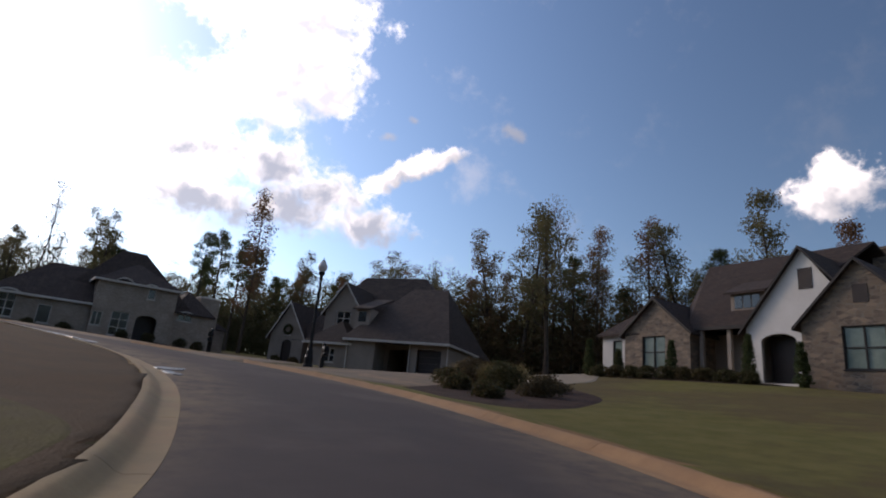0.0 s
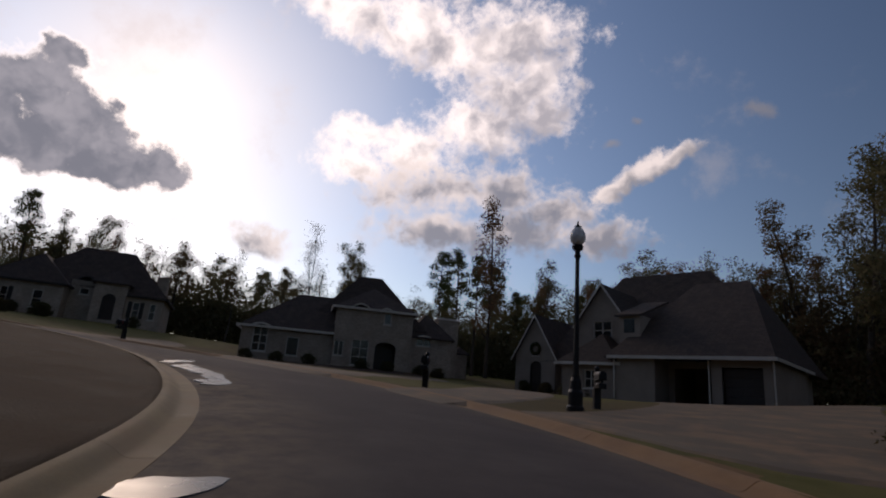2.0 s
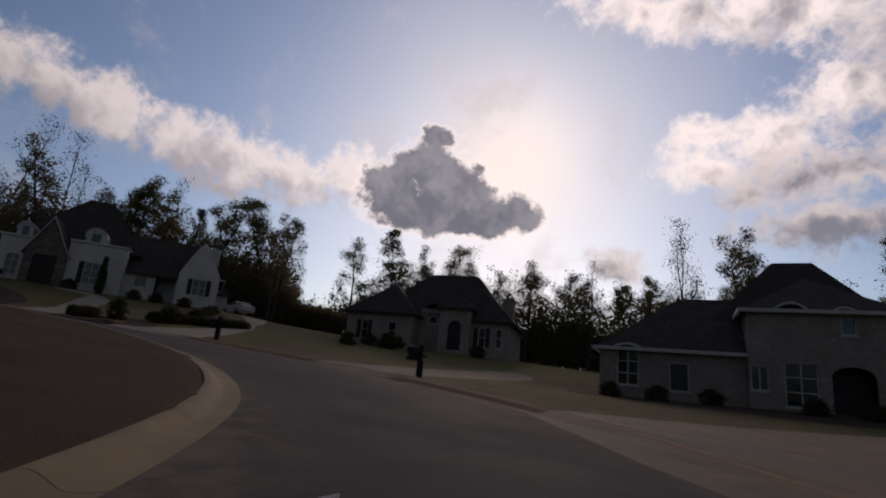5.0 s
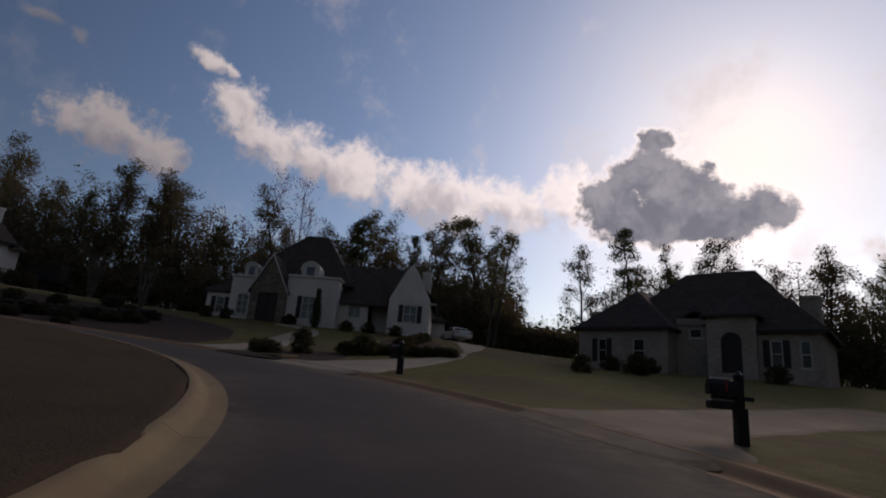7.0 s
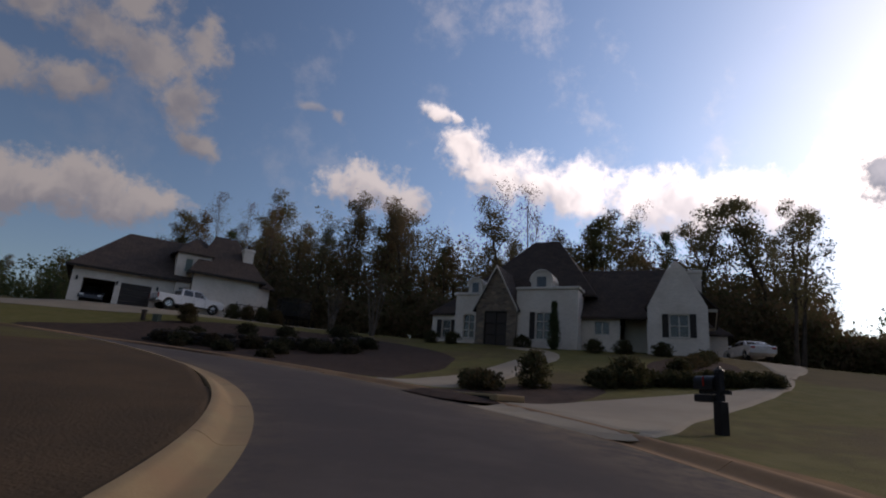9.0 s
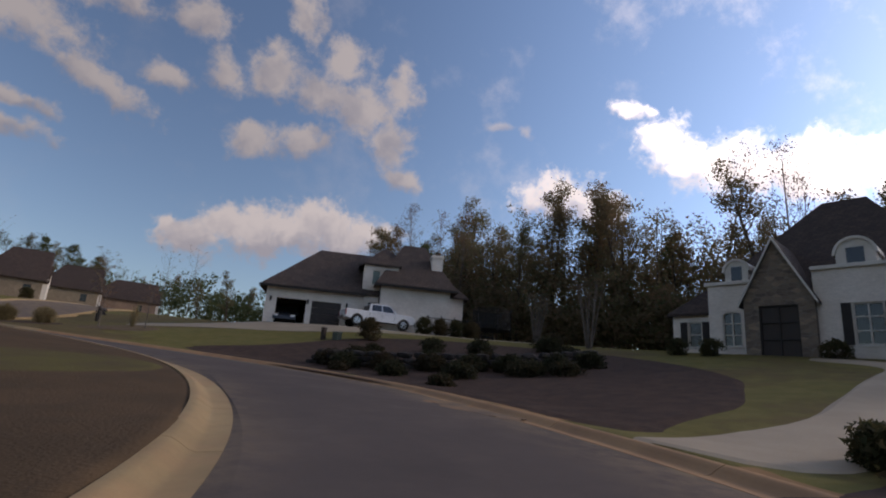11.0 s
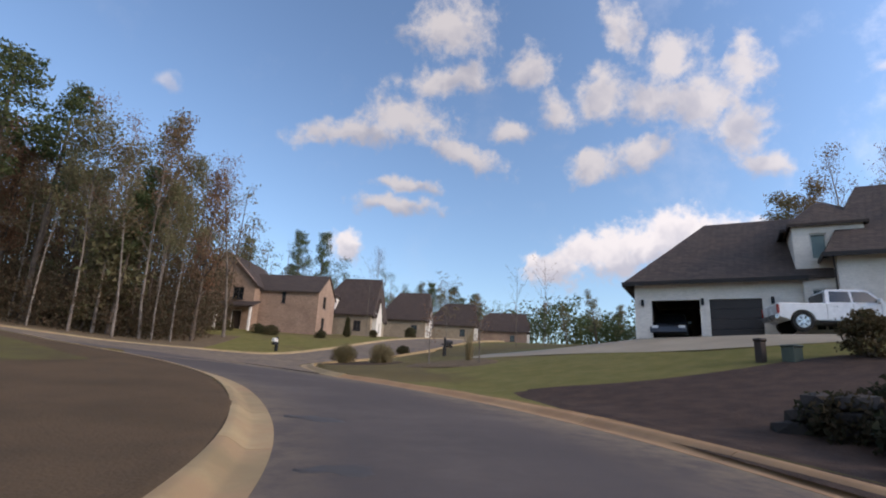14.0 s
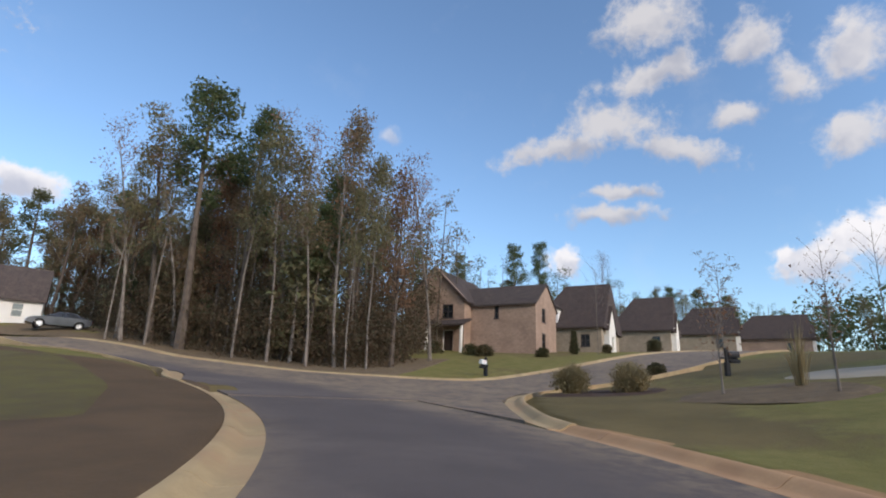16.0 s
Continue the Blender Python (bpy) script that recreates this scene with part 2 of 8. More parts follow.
# ---------------------------------------------------------------- materials
def material(name, base, dark=None, scale=3.0, fine=40.0, rough=0.8, metal=0.0, bump=0.02, spec=0.3, spread=0.10, build=None):
    """A surface with blotches at one scale and grain at another, from object-space coordinates in metres."""
    mat = bpy.data.materials.new(name)
    mat.use_nodes = True
    n = Nodes(mat.node_tree)
    out, bsdf = n.add("ShaderNodeOutputMaterial"), n.add("ShaderNodeBsdfPrincipled")
    n.tree.links.new(bsdf.outputs[0], out.inputs[0])
    geo = n.add("ShaderNodeNewGeometry")
    where = geo.outputs["Position"]
    dark = dark or tuple(0.6 * v for v in base)
    blotch = n.noise(where, scale, 4.0, 0.6)
    grain = n.noise(where, fine, 3.0, 0.6)
    col = n.mix(n.step(blotch, 0.3, 0.72), base, dark)
    col = n.mix(n.math("MULTIPLY", n.step(grain, 0.35, 0.75), 0.45), col, tuple(0.72 * v for v in base))
    tone = n.add("ShaderNodeObjectInfo").outputs["Random"]
    tone = n.step(tone, 0.0, 1.0, (1.0 - spread, 1.0 + spread), smooth=False)
    scaled = n.add("ShaderNodeVectorMath")
    scaled.operation = "SCALE"
    n.plug(col, scaled.inputs[0])
    n.plug(tone, scaled.inputs["Scale"])
    col = scaled.outputs[0]
    height = grain
    if build:
        col, height = build(n, where, col, grain)
    n.plug(col, bsdf.inputs["Base Color"])
    n.plug(n.step(blotch, 0.2, 0.8, (min(1, rough + 0.08), max(0.05, rough - 0.1))), bsdf.inputs["Roughness"])
    bsdf.inputs["Metallic"].default_value = metal
    bsdf.inputs["Specular IOR Level"].default_value = spec
    if bump:
        b = n.add("ShaderNodeBump")
        b.inputs["Strength"].default_value, b.inputs["Distance"].default_value = 0.6, bump
        n.plug(height, b.inputs["Height"])
        n.tree.links.new(b.outputs[0], bsdf.inputs["Normal"])
    return mat


def courses(height, length, mortar, depth=0.5, tint=0.9):
    """Brick or stone courses laid over the base colour, in the wall's own plane."""
    def build(n, where, col, grain):
        tc = n.add("ShaderNodeTexCoord").outputs["Object"]
        sep = n.add("ShaderNodeSeparateXYZ")
        n.plug(tc, sep.inputs[0])
        flat = n.add("ShaderNodeCombineXYZ")
        n.plug(n.math("ADD", sep.outputs[0], sep.outputs[1]), flat.inputs[0])
        n.plug(sep.outputs[2], flat.inputs[1])
        brick = n.add("ShaderNodeTexBrick")
        brick.offset = 0.5
        n.plug(flat.outputs[0], brick.inputs["Vector"])
        for key, value in (("Scale", 1.0), ("Mortar Size", mortar), ("Brick Width", length), ("Row Height", height), ("Bias", 0.0)):
            brick.inputs[key].default_value = value
        brick.inputs["Color1"].default_value, brick.inputs["Color2"].default_value, brick.inputs["Mortar"].default_value = (1.12, 1.12, 1.12, 1), (0.72, 0.72, 0.72, 1), (0.95, 0.93, 0.9, 1)
        return n.mix(tint, col, brick.outputs[0], "MULTIPLY"), n.math("SUBTRACT", n.math("MULTIPLY", grain, 0.3), n.math("MULTIPLY", brick.outputs["Fac"], depth))
    return build


def rubble(n, where, col, grain):
    """Flat irregular fieldstones in pale mortar."""
    tc = n.add("ShaderNodeTexCoord").outputs["Object"]
    flat = n.add("ShaderNodeMapping")
    n.plug(tc, flat.inputs[0])
    flat.inputs["Scale"].default_value = (2.4, 2.4, 5.5)
    cells, gaps = n.add("ShaderNodeTexVoronoi"), n.add("ShaderNodeTexVoronoi")
    gaps.feature = "DISTANCE_TO_EDGE"
    for node in (cells, gaps):
        n.plug(flat.outputs[0], node.inputs["Vector"])
        node.inputs["Scale"].default_value = 1.0
    tone = n.add("ShaderNodeSeparateColor")
    n.plug(cells.outputs["Color"], tone.inputs[0])
    col = n.mix(n.math("MULTIPLY", tone.outputs[0], 0.75), col, (0.36, 0.27, 0.19))
    col = n.mix(n.math("MULTIPLY", tone.outputs[1], 0.5), col, (0.09, 0.075, 0.07))
    joint = n.step(gaps.outputs["Distance"], 0.015, 0.07)
    return n.mix(joint, (0.2, 0.17, 0.14), col), n.math("ADD", joint, n.math("MULTIPLY", grain, 0.4))


def shingle_rows(n, where, col, grain):
    tc = n.add("ShaderNodeTexCoord").outputs["Object"]
    sep = n.add("ShaderNodeSeparateXYZ")
    n.plug(tc, sep.inputs[0])
    flat = n.add("ShaderNodeCombineXYZ")
    n.plug(n.math("ADD", sep.outputs[0], sep.outputs[1]), flat.inputs[0])
    n.plug(sep.outputs[2], flat.inputs[1])
    brick = n.add("ShaderNodeTexBrick")
    brick.offset = 0.37
    n.plug(flat.outputs[0], brick.inputs["Vector"])
    for key, value in (("Scale", 1.0), ("Mortar Size", 0.012), ("Brick Width", 0.32), ("Row Height", 0.12)):
        brick.inputs[key].default_value = value
    brick.inputs["Color1"].default_value, brick.inputs["Color2"].default_value, brick.inputs["Mortar"].default_value = (1.2, 1.18, 1.15, 1), (0.75, 0.76, 0.8, 1), (0.35, 0.35, 0.35, 1)
    return n.mix(0.9, col, brick.outputs[0], "MULTIPLY"), n.math("SUBTRACT", grain, brick.outputs["Fac"])


def ground_mix(n, where, col, grain):
    """Dormant lawn: straw brown with green areas."""
    patch = n.noise(where, 0.075, 3.0, 0.5)
    tuft = n.noise(where, 1.4, 5.0, 0.65)
    green = n.mix(n.step(tuft, 0.3, 0.7), (0.112, 0.105, 0.03), (0.155, 0.13, 0.046))
    return n.mix(n.step(n.math("ADD", patch, n.math("MULTIPLY", n.math("SUBTRACT", tuft, 0.5), 0.25)), 0.44, 0.54), col, green), n.math("ADD", grain, tuft)


def island_mix(n, where, col, grain):
    """Sod laid in patches over bare brown ground."""
    patch = n.noise(where, 0.11, 2.0, 0.5)
    tuft = n.noise(where, 1.6, 5.0, 0.65)
    green = n.mix(n.step(tuft, 0.3, 0.7), (0.085, 0.095, 0.03), (0.13, 0.12, 0.045))
    return n.mix(n.step(n.math("ADD", patch, n.math("MULTIPLY", n.math("SUBTRACT", tuft, 0.5), 0.12)), 0.68, 0.74), col, green), n.math("ADD", grain, tuft)


def worn_asphalt(n, where, col, grain):
    """Faded asphalt with pale dust along the loop's edges and faint patches."""
    flat = n.add("ShaderNodeVectorMath")
    flat.operation = "MULTIPLY_ADD"
    n.plug(where, flat.inputs[0])
    flat.inputs[1].default_value, flat.inputs[2].default_value = (1, 1, 0), (22.77, -1.69, 0)
    size = n.add("ShaderNodeVectorMath")
    size.operation = "LENGTH"
    n.plug(flat.outputs[0], size.inputs[0])
    r = size.outputs["Value"]
    stain = n.noise(where, 0.35, 5.0, 0.65)
    crumbs = n.noise(where, 2.2, 5.0, 0.7)
    edge = n.math("ADD", n.step(r, 25.6, 28.2), n.step(r, 23.2, 21.2))
    dust = n.math("MULTIPLY", edge, n.step(n.math("ADD", crumbs, n.math("MULTIPLY", stain, 0.5)), 0.5, 0.95))
    col = n.mix(n.math("MULTIPLY", n.step(stain, 0.45, 0.75), 0.4), col, (0.165, 0.133, 0.112))
    col = n.mix(n.math("MULTIPLY", n.step(crumbs, 0.5, 0.75), 0.22), col, (0.075, 0.062, 0.056))
    col = n.mix(n.math("MULTIPLY", dust, 0.75, clamp=True), col, (0.25, 0.185, 0.12))
    return col, grain


def clay_wash(n, where, col, grain):
    heavy = n.noise(where, 1.1, 5.0, 0.65)
    col = n.mix(n.step(heavy, 0.25, 0.65), col, (0.22, 0.155, 0.10))
    return n.mix(n.step(heavy, 0.45, 0.85), col, (0.28, 0.13, 0.055)), grain


def clay_stains(n, where, col, grain):
    stain = n.noise(where, 0.9, 5.0, 0.65)
    return n.mix(n.math("MULTIPLY", n.step(stain, 0.42, 0.7), 0.7), col, (0.30, 0.185, 0.10)), grain


M_ASPHALT = material("asphalt", (0.104, 0.087, 0.081), (0.082, 0.068, 0.063), 0.6, 60, 0.92, bump=0.006, spec=0.12, build=worn_asphalt)
M_CURB = material("curb_concrete", (0.35, 0.255, 0.135), (0.24, 0.17, 0.086), 1.2, 35, 0.85, bump=0.004, build=clay_stains)
M_CLAY_CURB = material("clay_stained_curb", (0.38, 0.225, 0.115), (0.27, 0.15, 0.075), 1.2, 30, 0.9, bump=0.004, build=clay_stains)
M_DRIVE = material("driveway_concrete", (0.33, 0.275, 0.2), (0.25, 0.2, 0.14), 0.5, 30, 0.85, bump=0.003)
M_LAWN = material("lawn", (0.132, 0.1, 0.045), (0.094, 0.072, 0.032), 0.6, 25, 0.95, bump=0.03, spec=0.1, build=ground_mix)
M_ISLAND = material("island_ground", (0.1, 0.066, 0.039), (0.068, 0.046, 0.027), 0.8, 22, 0.95, bump=0.035, spec=0.1, build=island_mix)
M_VERGE = material("bare_clay", (0.3, 0.175, 0.085), (0.2, 0.12, 0.06), 1.6, 20, 0.95, bump=0.02, spec=0.1)
M_OLD_DRIVE = material("stained_concrete", (0.2, 0.155, 0.105), (0.145, 0.108, 0.07), 0.5, 30, 0.9, bump=0.003, build=clay_stains)
M_MULCH = material("mulch", (0.085, 0.056, 0.043), (0.045, 0.03, 0.024), 2.0, 18, 0.95, bump=0.05, spec=0.1)
M_STONE_BRICK = material("pale_brick", (0.43, 0.35, 0.29), (0.32, 0.26, 0.21), 0.8, 14, 0.9, bump=0.01, build=courses(0.075, 0.22, 0.01))
M_WHITE_BRICK = material("painted_brick", (0.75, 0.68, 0.61), (0.65, 0.575, 0.5), 0.7, 14, 0.8, bump=0.003, build=courses(0.075, 0.22, 0.006, 0.25, 0.3))
M_RED_BRICK = material("tan_brick", (0.30, 0.205, 0.15), (0.22, 0.145, 0.105), 0.8, 14, 0.9, bump=0.01, build=courses(0.075, 0.22, 0.01))
M_TAN_BRICK = material("buff_brick", (0.29, 0.23, 0.165), (0.22, 0.17, 0.12), 0.8, 14, 0.9, bump=0.01, build=courses(0.075, 0.22, 0.01))
M_FIELDSTONE = material("fieldstone", (0.2, 0.152, 0.115), (0.09, 0.07, 0.057), 2.4, 9, 0.9, bump=0.03, build=rubble)
M_STUCCO = material("white_stucco", (0.64, 0.61, 0.57), (0.56, 0.53, 0.49), 0.6, 30, 0.85, bump=0.004)
M_BOARD = material("pale_siding", (0.32, 0.265, 0.22), (0.25, 0.205, 0.168), 0.8, 22, 0.8, bump=0.004)
M_SHINGLE = material("dark_shingle", (0.082, 0.061, 0.052), (0.056, 0.042, 0.036), 1.3, 22, 0.9, bump=0.015, build=shingle_rows)
M_SHINGLE_BROWN = material("brown_shingle", (0.066, 0.046, 0.038), (0.044, 0.031, 0.027), 1.3, 22, 0.9, bump=0.015, build=shingle_rows)
M_TRIM = material("cream_trim", (0.62, 0.58, 0.52), (0.52, 0.48, 0.42), 1.0, 20, 0.6, bump=0)
M_DARK_TRIM = material("dark_trim", (0.035, 0.028, 0.026), (0.02, 0.017, 0.016), 1.0, 20, 0.6, bump=0)
M_GLASS = material("window_pane", (0.02, 0.022, 0.025), (0.012, 0.013, 0.015), 0.6, 4, 0.12, bump=0, spec=0.6)
M_BLIND = material("blind_pane", (0.20, 0.25, 0.21), (0.12, 0.16, 0.14), 0.8, 6, 0.2, bump=0, spec=0.5)
M_DOOR = material("dark_door", (0.045, 0.03, 0.024), (0.028, 0.02, 0.017), 1.0, 20, 0.5, bump=0.003)
M_GARAGE = material("garage_door", (0.055, 0.045, 0.042), (0.04, 0.033, 0.03), 1.0, 20, 0.55, bump=0.002)
M_METAL = material("black_metal", (0.022, 0.022, 0.024), (0.014, 0.014, 0.016), 2.0, 30, 0.45, metal=0.4, bump=0.001)
M_LAMP_GLASS = material("lamp_globe", (0.72, 0.72, 0.72), (0.6, 0.6, 0.6), 2.0, 8, 0.18, bump=0, spec=0.7)
M_BARK = material("bark", (0.105, 0.082, 0.065), (0.055, 0.042, 0.035), 2.5, 16, 0.95, bump=0.03, spec=0.1)
M_PALE_BARK = material("pale_bark", (0.185, 0.155, 0.13), (0.085, 0.07, 0.06), 1.8, 14, 0.95, bump=0.02, spec=0.1)
M_PAINT_WHITE = material("white_car_paint", (0.72, 0.72, 0.73), (0.66, 0.66, 0.67), 0.8, 4, 0.25, bump=0, spec=0.6)
M_PAINT_DARK = material("dark_car_paint", (0.03, 0.032, 0.04), (0.02, 0.021, 0.027), 0.8, 4, 0.22, bump=0, spec=0.6)
M_RUBBER = material("rubber", (0.02, 0.02, 0.02), (0.012, 0.012, 0.012), 3.0, 30, 0.85, bump=0.002)
M_CHROME = material("alloy", (0.55, 0.55, 0.56), (0.4, 0.4, 0.41), 3.0, 20, 0.3, metal=0.9, bump=0)
M_PIPE = material("white_plastic", (0.6, 0.6, 0.58), (0.5, 0.5, 0.48), 2.0, 20, 0.5, bump=0)


def leaf_material(name, a, b, c):
    """Leaves whose tone varies from clump to clump, lit partly from behind."""
    mat = bpy.data.materials.new(name)
    mat.use_nodes = True
    n = Nodes(mat.node_tree)
    out, bsdf = n.add("ShaderNodeOutputMaterial"), n.add("ShaderNodeBsdfPrincipled")
    leaf = n.add("ShaderNodeNewGeometry").outputs["Random Per Island"]
    tree = n.add("ShaderNodeObjectInfo").outputs["Random"]
    col = n.mix(n.step(leaf, 0.0, 0.6), a, b)
    col = n.mix(n.math("MULTIPLY", n.step(n.math("ADD", n.math("MULTIPLY", leaf, 0.5), tree), 0.7, 1.3), 0.75), col, c)
    n.plug(col, bsdf.inputs["Base Color"])
    bsdf.inputs["Roughness"].default_value, bsdf.inputs["Specular IOR Level"].default_value = 0.7, 0.15
    thin = n.add("ShaderNodeBsdfTranslucent")
    n.plug(col, thin.inputs[0])
    both = n.add("ShaderNodeMixShader")
    both.inputs[0].default_value = 0.5
    n.tree.links.new(bsdf.outputs[0], both.inputs[1])
    n.tree.links.new(thin.outputs[0], both.inputs[2])
    n.tree.links.new(both.outputs[0], out.inputs[0])
    return mat


M_PINE = leaf_material("pine_needles", (0.05, 0.075, 0.034), (0.085, 0.105, 0.046), (0.11, 0.1, 0.046))
M_OAK = leaf_material("oak_leaves", (0.115, 0.12, 0.058), (0.165, 0.14, 0.076), (0.19, 0.12, 0.076))
M_RUST = leaf_material("rust_leaves", (0.16, 0.085, 0.05), (0.2, 0.11, 0.065), (0.13, 0.105, 0.055))
M_BRUSH = leaf_material("autumn_brush", (0.07, 0.062, 0.035), (0.1, 0.075, 0.045), (0.12, 0.07, 0.045))
M_SHRUB = leaf_material("shrub_leaves", (0.045, 0.055, 0.025), (0.085, 0.075, 0.035), (0.11, 0.075, 0.04))
M_STRAW = leaf_material("tall_grass", (0.22, 0.17, 0.09), (0.30, 0.24, 0.13), (0.16, 0.13, 0.06))

M_WET = material("wet_film", (0.035, 0.035, 0.036), (0.03, 0.03, 0.031), 1.0, 5, 0.3, bump=0.002, spec=0.1)
M_TAIL = material("red_plastic", (0.35, 0.02, 0.015), (0.25, 0.015, 0.01), 2.0, 20, 0.3, bump=0, spec=0.5)
M_DARK_STONE = material("dark_fieldstone", (0.05, 0.042, 0.038), (0.026, 0.022, 0.02), 4.0, 18, 0.9, bump=0.02, spread=0.3)
M_GREEN_BOX = material("green_enamel", (0.09, 0.11, 0.085), (0.07, 0.085, 0.068), 2.0, 20, 0.5, bump=0)
M_CLAY = material("clay_wash", (0.125, 0.101, 0.088), (0.098, 0.079, 0.069), 0.6, 60, 0.95, bump=0.006, spec=0.1, build=clay_wash)
M_NET = material("dark_netting", (0.02, 0.02, 0.02), (0.014, 0.014, 0.014), 2.0, 20, 0.8, bump=0)
net = M_NET.node_tree
mesh_gap, clear_gap = net.nodes.new("ShaderNodeMixShader"), net.nodes.new("ShaderNodeBsdfTransparent")
mesh_gap.inputs[0].default_value = 0.45
for node in list(net.nodes):
    if node.type == "OUTPUT_MATERIAL":
        cloth = node.inputs[0].links[0].from_socket
        net.links.new(cloth, mesh_gap.inputs[1])
        net.links.new(clear_gap.outputs[0], mesh_gap.inputs[2])
        net.links.new(mesh_gap.outputs[0], node.inputs[0])
M_SOD = material("sod", (0.105, 0.092, 0.034), (0.075, 0.056, 0.03), 0.9, 18, 0.95, bump=0.03, spec=0.1)
M_DARK_BLOTCH = material("tar", (0.062, 0.053, 0.048), (0.045, 0.039, 0.036), 2.0, 20, 0.7, bump=0.003)
M_LITTER = material("leaf_litter", (0.16, 0.115, 0.07), (0.1, 0.072, 0.045), 2.2, 16, 0.95, bump=0.05, spec=0.1)
M_SHRUB_DARK = leaf_material("dark_shrub_leaves", (0.028, 0.034, 0.018), (0.045, 0.045, 0.024), (0.06, 0.04, 0.024))
M_BROWN_SHRUB = leaf_material("brown_shrub_leaves", (0.075, 0.06, 0.035), (0.1, 0.075, 0.045), (0.06, 0.055, 0.03))
# ---------------------------------------------------------------- mesh helpers
def part(name, bm, mat, parent=None, label="", smooth=False):
    """Links a bmesh as one mesh object, under a thing or a part where one is given."""
    mesh = bpy.data.meshes.new(name)
    bm.to_mesh(mesh)
    bm.free()
    mesh.materials.append(mat)
    if smooth:
        for poly in mesh.polygons:
            poly.use_smooth = True
    ob = new(name, mesh)
    if parent is not None:
        ob.parent = parent
    return tagged(ob, label) if label else ob


def sheet(name, verts, faces, mat, parent=None, smooth=False):
    mesh = bpy.data.meshes.new(name)
    mesh.from_pydata(verts, [], faces)
    mesh.materials.append(mat)
    if smooth:
        for poly in mesh.polygons:
            poly.use_smooth = True
    ob = new(name, mesh)
    if parent is not None:
        ob.parent = parent
    return ob


def box(bm, x0, x1, y0, y1, z0, z1, bevel=0.0):
    m = Matrix.LocRotScale(((x0 + x1) / 2, (y0 + y1) / 2, (z0 + z1) / 2), None, (x1 - x0, y1 - y0, z1 - z0))
    made = bmesh.ops.create_cube(bm, size=1, matrix=m)
    if bevel:
        edges = list({e for v in made["verts"] for e in v.link_edges})
        bmesh.ops.bevel(bm, geom=edges, offset=bevel, segments=1, affect="EDGES")


def tube(bm, a, b, r0, r1, sides=6, caps=True):
    a, b = Vector(a), Vector(b)
    way = b - a
    turn = way.to_track_quat("Z", "Y").to_matrix().to_4x4()
    m = Matrix.Translation((a + b) / 2) @ turn
    bmesh.ops.create_cone(bm, cap_ends=caps, segments=sides, radius1=r0, radius2=r1, depth=way.length, matrix=m)


def fresh():
    return bmesh.new()


def thing(name, x, y, z, turn=0.0, label="", category="", group="", kind=""):
    ob = new(name)
    ob.matrix_world = pose(x, y, z, 0, 0, turn)
    return tagged(ob, label, category, group, kind)


# ---------------------------------------------------------------- lie of the land
LOOP = (-22.77, 1.69)                 # the middle of the loop road
BENDS = ((-60, 24.0), (-10, 24.1), (10, 23.8), (25, 23.0), (50, 22.7), (75, 23.1), (90, 23.8), (110, 23.7), (140, 23.6), (165, 23.1), (180, 23.5), (235, 23.6), (300, 23.6))
EDGE_OUT, GUTTER = 4.25, 0.61
KERB_IN = ((-60, 23.0), (-5, 23.2), (7, 22.6), (18, 21.75), (30, 21.2), (42, 20.93), (60, 20.75), (75, 21.05), (90, 21.75), (101, 22.0), (125, 22.3), (140, 22.25), (165, 22.08), (186, 22.1), (200, 22.08), (212, 22.3), (227, 22.5), (300, 22.55))
# how the climb eases off its even slope
EASE = ((-60, -0.12), (-3, -0.12), (25, -0.06), (66, -0.08), (91, -0.08), (114, 0.0), (137, 0.10), (161, 0.15), (173, 0.16), (198, 0.09), (230, 0.0), (300, 0.0))


def lane(deg, rows=BENDS):
    """The radius of the driven line at that angle round the loop: a smooth line through the rows."""
    last = len(rows) - 1
    for i in range(last):
        (a, ra), (b, rb) = rows[i], rows[i + 1]
        if a <= deg <= b:
            (p, rp), (q, rq) = rows[max(i - 1, 0)], rows[min(i + 2, last)]
            s, wide = (deg - a) / (b - a), b - a
            ma, mb = (rb - rp) / (b - p) * wide, (rq - ra) / (q - a) * wide
            return ra * (1 + 2 * s) * (1 - s) ** 2 + ma * s * (1 - s) ** 2 + rb * s * s * (3 - 2 * s) + mb * s * s * (s - 1)
    return 23.6


def edge_in(deg):
    """How far inside the driven line the asphalt ends."""
    return lane(deg) - lane(deg, KERB_IN)


def road_z(deg):
    """The loop climbs steadily, then levels off past the side street."""
    t = radians(min(max(deg, -40), 256))
    return 0.06 + 1.86 * t + lane(deg, EASE) * (-60 < deg < 300) + (0.012 * (deg - 256) if deg > 256 else 0)


def on_loop(deg, r):
    a = radians(deg)
    return LOOP[0] + r * math.cos(a), LOOP[1] + r * math.sin(a)


